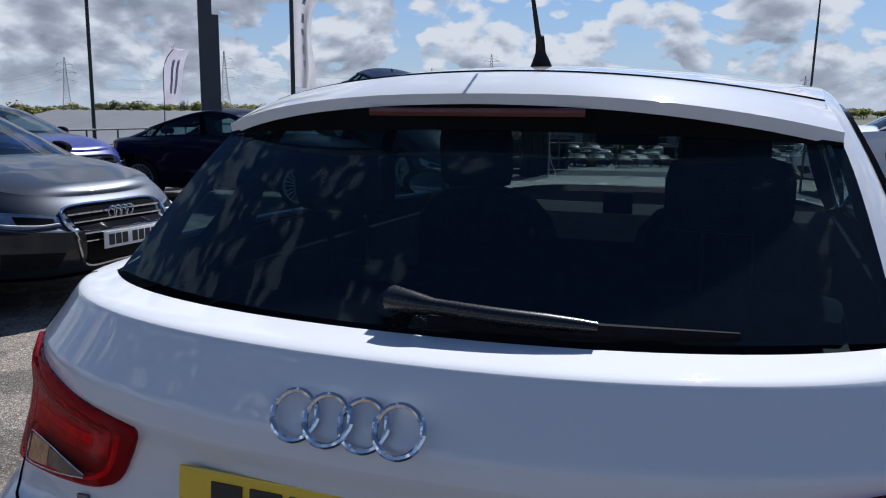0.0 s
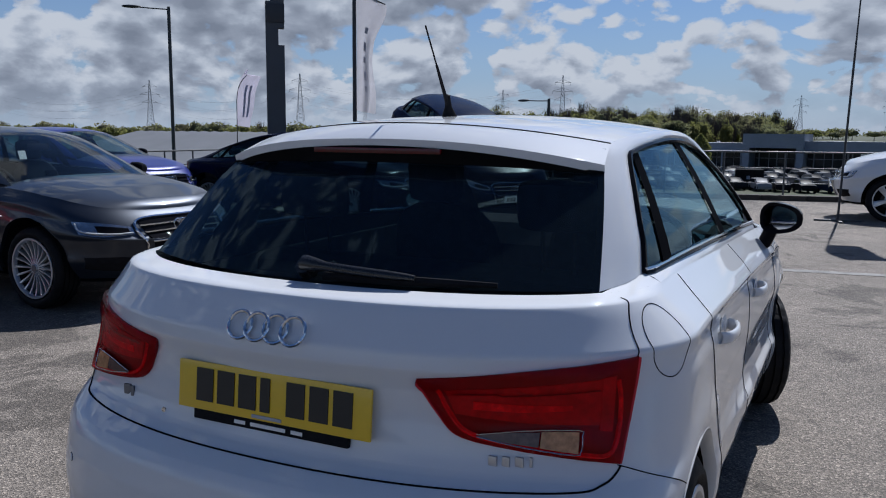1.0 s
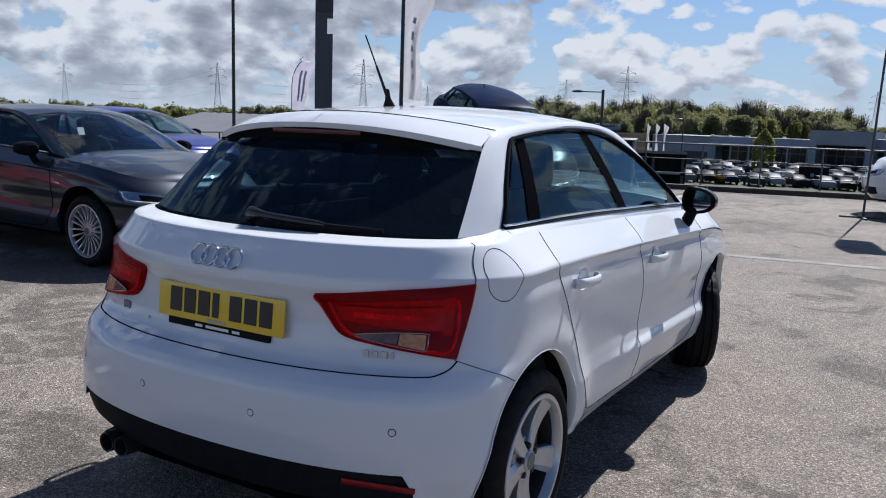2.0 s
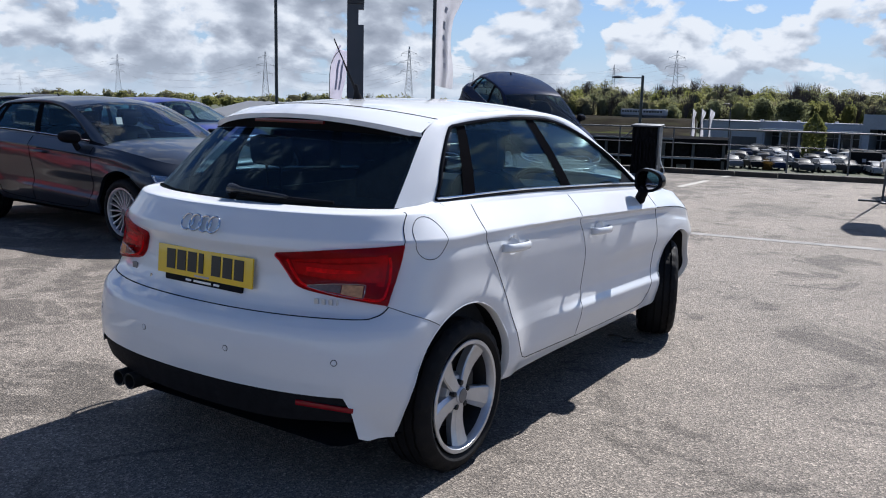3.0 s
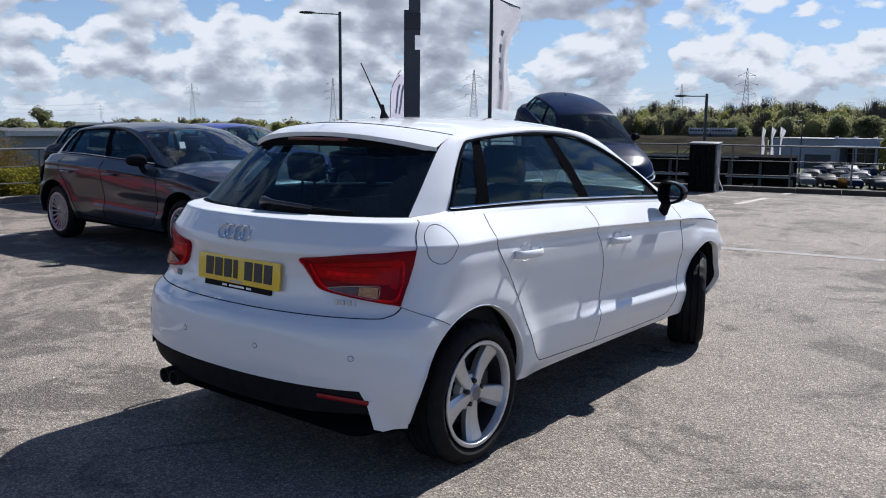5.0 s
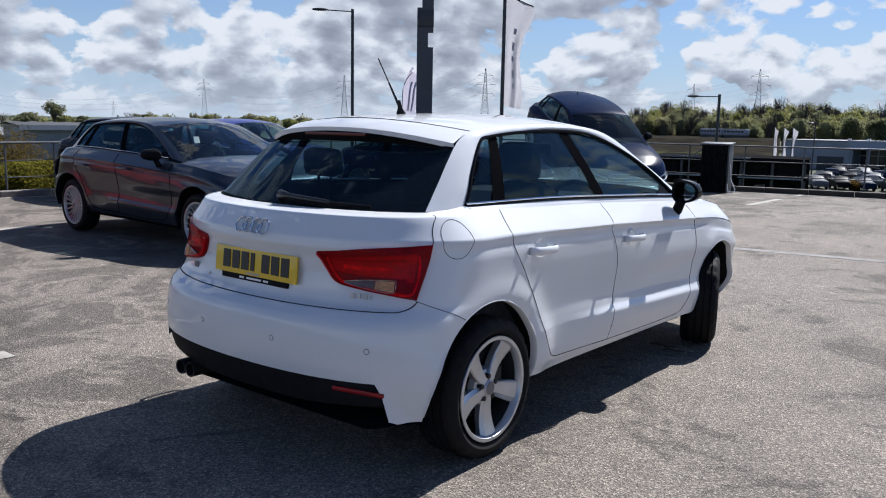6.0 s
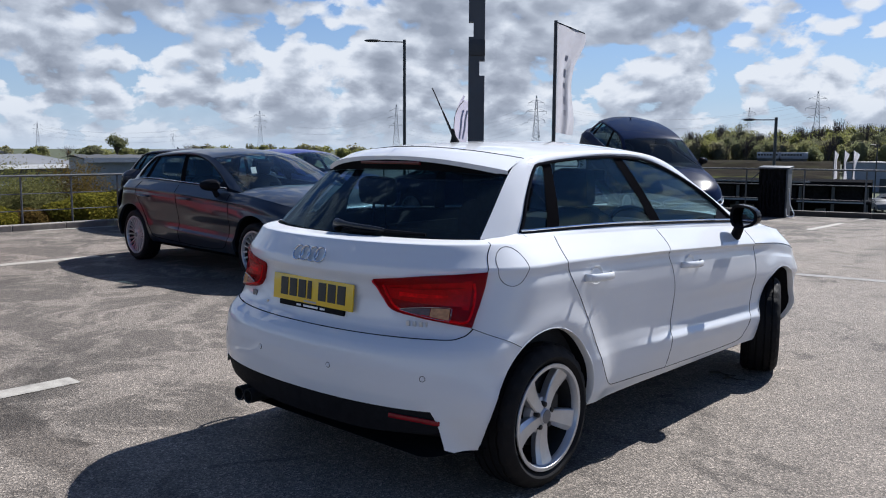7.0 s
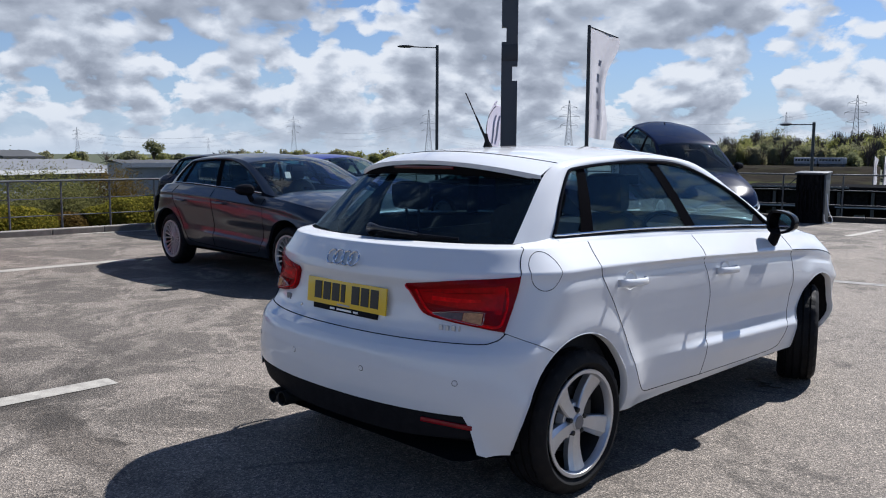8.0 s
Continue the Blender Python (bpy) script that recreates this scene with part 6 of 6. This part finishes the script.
rear_plate()
c = tail(0, 0.951)
part("emblem", rings((0.006, c.y - 0.006, 0.956), (1, 0, 0), (0, 0.45, 0.89), (0, -1, 0.3), 0.031, 0.0042, 0.0475), CHROME, white_car, "four linked chrome rings")


def badge(bars, z, h, off=0.003):
    return join(*[moved(box(-w / 2, w / 2, -0.003, 0.003, -h / 2, h / 2, 0.001), Matrix.Translation(tail(x, z, off))) for x, w in bars])


part("badge", badge([(0.505, 0.018), (0.530, 0.016), (0.555, 0.018), (0.577, 0.006)], 0.722, 0.020), ALLOY, white_car, "small chrome badge bars")
part("badge", badge([(-0.492, 0.022), (-0.468, 0.010)], 0.725, 0.026), HUB_GREY, white_car, "small chrome badge bars")
for x in (-0.64, -0.225, 0.225, 0.64):
    q = tail(x, 0.54)
    nrm = (tail(x, 0.54, 0.01) - q).normalized()
    part("parking_sensor", moved(join(lathe([(0.0, 0.002), (0.0085, 0.002), (0.0095, 0.0)], 20, "z")), Matrix.Translation(q) @ nrm.to_track_quat("Z", "Y").to_matrix().to_4x4()), WHITE_PAINT, white_car)
    part("sensor_gap", moved(tube([(0.0105 * math.cos(a), 0.0105 * math.sin(a), 0) for a in np.linspace(0, 2 * math.pi, 25)], 0.0011, 5, False), Matrix.Translation(q) @ nrm.to_track_quat("Z", "Y").to_matrix().to_4x4()), GAP, white_car)
part("keyhole_cap", moved(lathe([(0.0, 0.004), (0.006, 0.003), (0.007, 0.0)], 14, "z"), Matrix.Translation(tail(-0.33, 0.71)) @ pose(0, 0, 0, 90)), CHROME, white_car)
# shut lines
hatch = [(-0.738, 0.716), (-0.728, 0.697), (-0.708, 0.684), (-0.66, 0.676), (-0.4, 0.673), (0, 0.672), (0.4, 0.673), (0.66, 0.676), (0.708, 0.684), (0.728, 0.697), (0.738, 0.716)]
part("tailgate_gap", line_on(tail, hatch, 0.0027, 140), GAP, white_car)
for sd in (side, side_l):
    part("tailgate_gap", line_on(sd, [(-0.318, 0.925), (-0.306, 0.95), (-0.291, 0.978), (-0.271, 1.005), (-0.245, 1.029)], 0.0018, 30), GAP, white_car)
    part("bumper_gap", line_on(sd, [(-0.395, 0.719), (-0.349, 0.694), (-0.275, 0.661), (-0.222, 0.634)], 0.0014, 24), GAP, white_car)
    part("door_gap", line_on(sd, [(0.13, 1.028), (0.105, 0.975), (0.10, 0.93), (0.125, 0.865), (0.20, 0.765), (0.27, 0.65), (0.335, 0.53), (0.39, 0.43), (0.435, 0.368), (0.48, 0.338), (0.55, 0.330), (0.75, 0.322), (1.01, 0.312)], 0.0019, 110), GAP, white_car)
    part("door_gap", line_on(sd, [(0.99, 1.002), (1.0, 0.94), (0.99, 0.885), (1.03, 0.80), (1.056, 0.709), (1.045, 0.58), (1.02, 0.46), (1.01, 0.312)], 0.0017, 60), GAP, white_car)
    part("door_gap", line_on(sd, [(2.03, 0.93), (2.043, 0.857), (2.06, 0.74), (2.059, 0.656), (2.045, 0.55), (2.01, 0.45), (1.94, 0.345), (1.87, 0.306), (1.6, 0.302), (1.01, 0.312)], 0.0019, 90), GAP, white_car)
    part("wing_gap", line_on(sd, [(2.045, 0.853), (2.2, 0.842), (2.45, 0.822), (2.62, 0.797), (2.76, 0.765)], 0.0022, 40), GAP, white_car)
oval = [(-0.216 + 0.060 * math.cos(a) + 0.026 * math.sin(a), 0.941 + 0.071 * math.sin(a) - 0.012 * math.cos(a)) for a in np.linspace(0, 2 * math.pi, 20)]
part("fuel_flap_gap", line_on(side, oval, 0.0013, 90), GAP, white_car)


def door_handle(sgn, y):
    sd = side if sgn > 0 else side_l
    z = 0.866 - 0.038 * y
    a, b = sd(y - 0.105, z), sd(y + 0.105, z - 0.006)
    out = Vector((sgn, 0, 0))
    path = [a + out * 0.004, a + out * 0.026 + Vector((0, 0.02, 0)), (a + b) / 2 + out * 0.036, b + out * 0.028 - Vector((0, 0.02, 0)), b + out * 0.004]
    path = curve_through(path, 17)
    rows = []
    for i, p in enumerate(path):
        rows.append([p + Vector((sgn * 0.008 * math.cos(t), 0, 0.0165 * math.sin(t))) for t in np.linspace(0, 2 * math.pi, 13)[:-1]])
    h = part("door_handle", grid(rows, close=True), WHITE_PAINT, white_car)
    cup = lathe([(0.0, -0.012), (0.02, -0.010), (0.036, 0.0), (0.040, 0.0025)], 24, "x")
    mid = sd(y - 0.01, z + 0.003)
    part("handle_cup", moved(cup, Matrix.Translation(mid) @ Matrix.Scale(sgn, 4, (1, 0, 0)) @ Matrix.Scale(1.25, 4, (0, 1, 0))), WHITE_PAINT, h)


for s in (1, -1):
    door_handle(s, 0.325)
    door_handle(s, 1.215)
# aerial, wiper, brake light, exhaust, reflectors
part("aerial_base", moved(join(lathe([(0.026, 0.0), (0.021, 0.012), (0.011, 0.035), (0.0085, 0.070), (0.0, 0.074)], 20, "z")), pose(0, 0.335, 1.418, 14)), BLACK_PLASTIC, white_car)
mast = part("aerial", join(tube([(0, 0.32, 1.46), (0, 0.245, 1.57)], [0.0065, 0.004], 8), tube([(0, 0.245, 1.57), (0, 0.172, 1.675)], 0.0028, 6)), BLACK_PLASTIC, white_car, "slim black roof aerial raked backwards")


def glass_point(x, z, off):
    z = max(z, 1.040)
    hit, nrm, _, _ = rear_tree.ray_cast(Vector((x, -3, z)), Vector((0, 1, 0)))
    if hit is None:
        hit, nrm, _, _ = rear_tree.find_nearest(Vector((x, -0.5, z)))
    nrm = nrm if nrm.y < 0 else -nrm
    return hit + nrm * off


rw = next(o for o in white_car.children if o.name.startswith("rear_window"))
rear_tree = BVHTree.FromPolygons([v.co for v in rw.data.vertices], [tuple(f.vertices) for f in rw.data.polygons])
arm = [glass_point(-0.005, 1.054, 0.026), glass_point(0.04, 1.049, 0.032), glass_point(0.15, 1.044, 0.030), glass_point(0.27, 1.041, 0.024)]
blade = [glass_point(0.05, 1.041, 0.012), glass_point(0.25, 1.041, 0.014), glass_point(0.44, 1.041, 0.010)]
# added panel, left side only: blocks bright view through the quarter window
part("quarter_blind", grid([[Vector((-(0.64 - 0.36 * (z - 1.04)), y, z)) for z in np.linspace(1.04, top, 4)] for y, top in ((-0.02, 1.07), (0.06, 1.15), (0.12, 1.21), (0.18, 1.26))]), TRIM, white_car)
wp = part("wiper", join(tube(curve_through(arm, 14), [0.020, 0.018, 0.015] + [0.011] * 8 + [0.010, 0.009, 0.007], 10), moved(lathe([(0.0, 0.03), (0.022, 0.028), (0.026, 0.0)], 18, "z"), Matrix.Translation(glass_point(-0.005, 1.054, 0.0)) @ pose(0, 0, 0, 52))), WIPER_BLACK, white_car, "black rear wiper")
part("blade", tube(blade, [0.010, 0.012, 0.006], 6), BLACK_PLASTIC, wp)
part("brake_light", join(*[box(-0.19, 0.19, -0.112, -0.100, 1.320, 1.335, 0.003)]), BRAKE_LENS, white_car, "dark red high brake light")
for x in (-0.475, -0.405):
    part("exhaust_tip", moved(join(lathe([(0.028, -0.01), (0.033, -0.012), (0.034, -0.004), (0.034, 0.20)], 24, "y"), lathe([(0.028, -0.01), (0.027, 0.15), (0.0, 0.15)], 24, "y")), pose(x, -0.605, 0.268)), DARK_METAL, white_car, "dark round exhaust tip")
part("reflector", moved(box(-0.105, 0.105, -0.006, 0.01, -0.009, 0.009, 0.004), pose(0.600, -0.566, 0.378, 0, 3, 21)), DARK_RED_LENS, white_car, "red bumper reflector")



# ---- the other parked cars ----


def car_front(car, tr, sh, plate=True, z_scale=1.0):
    """Grille, lamps and plate on the nose of a car."""
    k = sh.v[4] * z_scale
    nose = lambda x, z, off=0.0: on_nose(tr, x, z * k, off)
    g = part("grille", patch(nose, ([(-0.30, 0.34), (0, 0.33), (0.30, 0.34)], [(-0.40, 0.70), (0, 0.715), (0.40, 0.70)]), 0.006, 0.02, 24, 14), GLOSS_BLACK, car, "black grille with chrome bars")
    frame_path = [(-0.30, 0.335), (0.0, 0.325), (0.30, 0.335), (0.43, 0.58), (0.40, 0.705), (0.0, 0.72), (-0.40, 0.705), (-0.43, 0.58), (-0.30, 0.335)]
    part("grille_frame", line_on(nose, frame_path, 0.010, 80, 0.012), CHROME, g)
    for z in (0.50, 0.555, 0.61, 0.66):
        w = 0.36 + 0.05 * (z - 0.5) / 0.16
        part("grille_bar", line_on(nose, [(-w, z), (0, z + 0.004), (w, z)], 0.0075, 30, 0.016), CHROME, g)
    c = nose(0, 0.645, 0.03)
    part("emblem", rings(c, (1, 0, 0), (0, 0.1, 1), (0, 1, 0), 0.036, 0.006, 0.052), CHROME, car, "four linked chrome rings")
    if plate:
        c = nose(0, 0.50, 0.04)
        p = part("number_plate", moved(box(-0.26, 0.26, -0.005, 0.005, -0.0555, 0.0555, 0.003), Matrix.Translation(c)), WHITE_PLATE, car, "white number plate with dark bars")
        x = -0.215
        for i in range(7):
            part("bar", moved(box(x, x + 0.048, 0.004, 0.0075, -0.036, 0.036), Matrix.Translation(c)), PLATE_BLACK, p)
            x += 0.060 + (0.03 if i == 3 else 0)
    for s in (1, -1):
        hs = lambda x, z, off=0.0: nose(s * x, z, off)
        h = part("headlamp", patch(hs, ([(0.47, 0.605), (0.58, 0.600), (0.70, 0.60), (0.775, 0.62)], [(0.465, 0.66), (0.58, 0.685), (0.70, 0.705), (0.775, 0.715)]), 0.006, 0.02, 20, 10), LAMP_INNER, car, "clear wedge-shaped headlamp")
        part("lamp_shell", patch(hs, ([(0.50, 0.622), (0.60, 0.615), (0.69, 0.62)], [(0.50, 0.650), (0.60, 0.668), (0.69, 0.68)]), 0.009, 0.004, 14, 6), GLOSS_BLACK, h)
        part("light_strip", line_on(hs, [(0.48, 0.615), (0.62, 0.612), (0.755, 0.635), (0.765, 0.70)], 0.006, 30, 0.012), WHITE_TRIM, h)
        part("intake", patch(hs, ([(0.48, 0.33), (0.60, 0.33), (0.72, 0.35)], [(0.47, 0.43), (0.60, 0.44), (0.74, 0.44)]), 0.004, 0.01, 14, 6), BLACK_PLASTIC, car)


def car_tail(car, tr, sh, plate=WHITE_PLATE):
    k = sh.v[4]
    for s in (1, -1):
        t = lambda x, z, off=0.0: on_tail(tr, s * x, z * k, off)
        part("tail_lamp", patch(t, ([(0.42, 0.80), (0.56, 0.78), (0.72, 0.77)], [(0.42, 0.87), (0.56, 0.895), (0.735, 0.91)]), 0.006, 0.02, 16, 8), RED_LENS, car, "red rear lamp")


def side_details(car, tr, sh, mat):
    k = sh.v[4]
    wb = sh.v[1] / AXLE_F
    for sgn in (1, -1):
        sd = lambda y, z, off=0.0: on_side(tr, y * wb, z * k, off, sgn)
        for pts in ([(0.13, 1.02), (0.125, 0.865), (0.27, 0.65), (0.39, 0.43), (0.48, 0.338), (1.01, 0.312)], [(0.99, 1.0), (1.03, 0.80), (1.045, 0.58), (1.01, 0.312)], [(2.03, 0.93), (2.06, 0.74), (2.045, 0.55), (1.94, 0.345), (1.6, 0.302), (1.01, 0.312)]):
            part("door_gap", line_on(sd, pts, 0.004, 50), GAP, car)
        for y in (0.33, 1.22):
            a, b = sd(y - 0.1, 0.85, 0.035), sd(y + 0.1, 0.845, 0.035)
            part("door_handle", tube([sd(y - 0.105, 0.85, 0.0), a, (a + b) / 2 + Vector((sgn * 0.008, 0, 0)), b, sd(y + 0.105, 0.845, 0.0)], 0.013, 8), mat, car)


def parked(name, label, m, sh, paint, r, rim="multi", steer=0.0, fine=False, front=True, tail_too=True):
    c = thing(name, label, "car")
    tr = build_hatchback(c, sh, paint, r, steer, rim=rim, fine=fine, side_glass=SIDE_GLASS, rear_glass=SIDE_GLASS)
    side_details(c, tr, sh, paint)
    if front:
        car_front(c, tr, sh)
    if tail_too:
        car_tail(c, tr, sh)
    part("roof_aerial", sh.geo(join(tube([(0, 0.30, 1.40), (0, 0.22, 1.455)], [0.02, 0.006], 8))), GLOSS_BLACK, c)
    c.matrix_world = m
    return c


HATCH = Shape(1.022, 2.637, 0.80, 0.84, 0.972, 0.316, tuck=0.075)
grey_car = parked("grey_hatchback", "dark grey metallic five-door hatchback with multi-spoke wheels, parked on asphalt", pose(-7.03, 3.10, 0, 0, 0, -91.5), HATCH, GREY_PAINT, 0.316, fine=True)
part("windscreen_sticker", moved(box(-0.034, 0.034, -0.001, 0.001, -0.038, 0.038), pose(0.30, 1.88, 1.15, 20)), WHITE_PLATE, grey_car, "white price card behind the windscreen")
FASTBACK = Shape(1.022, 2.58, 0.92, 0.84, 0.945, 0.316, tuck=0.06, slope=0.50)
parked("black_hatchback", "blue-black hatchback parked between a grey and a blue one", pose(-11.28, 5.20, 0, 0, 0, -90), HATCH, NAVY_PAINT, 0.316)
parked("blue_hatchback", "bright blue hatchback parked with its tail over the kerb", pose(-11.35, 7.30, 0, 0, 0, -90), HATCH, BLUE_PAINT, 0.316)
parked("navy_fastback", "very dark navy fastback parked with its tail towards the fence", pose(-7.95, 8.90, 0, 0, 0, -88), FASTBACK, NAVY_PAINT, 0.316)
parked("red_hatchback", "bright red hatchback parked on asphalt", pose(-10.62, -0.42, 0, 0, 0, -90), HATCH, RED_PAINT, 0.316)
SUV = Shape(1.06, 2.70, 0.86, 0.86, 1.13, 0.35)
parked("white_suv", "white sport utility car with silver five-spoke wheels, parked by the fence", pose(4.42, 13.85, 0, 0, 0, 92), SUV, WHITE_PAINT, 0.35, rim="five")

# a steel-blue hatchback shown nose-down, its rear wheels on a display ramp
tilt = pose(0, 0, 0, -16, 0, 0)
turn = pose(0, 0, 0, 0, 0, -128.5)
mount = turn @ tilt
fin = mount.to_3x3() @ Vector((0, 0.30 * 1.06, 1.385))
place = Vector((-5.92, 12.48, 2.03)) - fin
parked("steel_blue_hatchback", "dark steel-blue hatchback displayed nose-down on a ramp", Matrix.Translation(place) @ mount, HATCH, STEEL_BLUE_PAINT, 0.316, fine=True)


def display_ramp():
    r = thing("display_ramp", "dark steel ramp raising a car's rear wheels", "ramp", Matrix.Translation((place.x, place.y, 0)) @ turn)
    top = place.z
    for x in (-0.74, 0.74):
        geo = prism([(-0.9, 0.0), (2.1, 0.0), (2.1, 0.02), (0.0, top - 0.02), (-0.6, top - 0.02), (-0.9, top * 0.4)], x - 0.17, x + 0.17)
        part("ramp_track", ([Vector((c, a, b)) for a, b, c in geo[0]], geo[1]), POLE_DARK, r, smooth=False)
    part("cross_bar", box(-0.6, 0.6, -0.5, -0.42, 0.05, 0.13), POLE_DARK, r)


display_ramp()


def twig(x, y, turn_, length):
    t = thing("twig", "small dark twig lying on the asphalt", "twig", pose(x, y, 0.004, 0, 0, turn_), "loose twigs")
    pts = [(0, 0, 0.004), (length * 0.35, 0.012, 0.008), (length * 0.7, -0.008, 0.006), (length, 0.014, 0.004)]
    part("stalk", tube(curve_through(pts, 10), [0.006] * 4 + [0.004] * 6, 5), BARK, t)


for tx, ty, ta, tl in ((0.54, 2.16, 5, 0.16), (0.66, 2.08, 20, 0.13), (0.64, 2.16, -40, 0.08)):
    twig(tx, ty, ta, tl)

# ---- cars on the lower forecourt ----


def far_car(paint, m):
    c = thing("forecourt_car", "car among others on the lower forecourt", "car", m, "cars on the lower forecourt")
    half_w = lambda z: 0.86 - 0.10 * max(z - 0.9, 0) / 0.5
    prof = [(-2.1, 0.35), (-2.15, 0.75), (-1.9, 1.0), (-1.75, 1.02), (-1.35, 1.42), (0.35, 1.45), (1.0, 1.02), (1.9, 0.88), (2.12, 0.6), (2.1, 0.3)]
    rows = [[Vector((s * half_w(z) * (0.92 if abs(y) > 2 else 1), y, z + (0.07 * (1 - s * s) if z > 0.8 else 0))) for y, z in prof] for s in (-1, -0.85, -0.5, 0, 0.5, 0.85, 1)]
    geo = grid(rows)
    sides = [([Vector((s * half_w(z), y, z)) for y, z in prof], [tuple(range(len(prof)))]) for s in (-1, 1)]
    part("body", join(geo, *sides), paint, c, auto=30)
    win = [(-1.70, 1.02), (-1.32, 1.40), (0.34, 1.43), (0.94, 1.02)]
    for s in (-1, 1):
        part("side_window", ([Vector((s * (half_w(z) + 0.012), y, z)) for y, z in win], [(0, 1, 2, 3)]), DARK_WINDOW, c, smooth=False)
    part("windscreen", ([Vector((s * 0.70, y + 0.015, z + 0.02)) for s, y, z in ((-1.14, 1.0, 1.02), (1.14, 1.0, 1.02), (1.08, 0.38, 1.42), (-1.08, 0.38, 1.42))], [(0, 1, 2, 3)]), DARK_WINDOW, c, smooth=False)
    part("rear_window", ([Vector((s * 0.70, y - 0.015, z + 0.02)) for s, y, z in ((-1.12, -1.74, 1.02), (1.12, -1.74, 1.02), (1.08, -1.38, 1.40), (-1.08, -1.38, 1.40))], [(0, 1, 2, 3)]), DARK_WINDOW, c, smooth=False)
    for x in (-0.80, 0.80):
        for y in (-1.3, 1.3):
            part("wheel", moved(lathe([(0.0, -0.1), (0.31, -0.1), (0.31, 0.1), (0.20, 0.11), (0.0, 0.11)], 16), pose(x, y, 0.31)), RUBBER, c)
    return c


FLEET = [material(n_, c_, 0.40, vary=0.06, spec=0.15, coat=0.03) for n_, c_ in (("silver_car_paint", (0.110, 0.114, 0.122)), ("black_car_paint", (0.010, 0.010, 0.012)), ("dark_blue_car_paint", (0.012, 0.020, 0.045)), ("grey_car_paint", (0.035, 0.037, 0.042)), ("white_car_paint", (0.22, 0.224, 0.23)), ("charcoal_car_paint", (0.016, 0.017, 0.020)))]
rnd = random.Random(11)
paints = FLEET
stock = [far_car(p, pose(-30 + 2.6 * i, 88, LOW, 0, 0, 200)) for i, p in enumerate(paints)]
spots = []
for row, (dist, yaw) in enumerate(((106, 205), (112, 30), (119, 205), (127, 25), (136, 205), (146, 30))):
    for k in range(15):
        b = -14.3 + k * 1.40 + row * 0.3 + rnd.uniform(-0.2, 0.2)
        x, y = at_bearing(b, dist + rnd.uniform(-1.2, 1.2))
        spots.append((x, y, yaw + rnd.uniform(-8, 8)))
for i, s in enumerate(stock):
    x, y, a = spots[i]
    s.matrix_world = pose(x, y, LOW, 0, 0, a)
for i, (x, y, a) in enumerate(spots[len(stock):]):
    copy_thing(rnd.choices(stock, (2, 4, 2, 4, 2, 4))[0], pose(x, y, LOW, 0, 0, a))
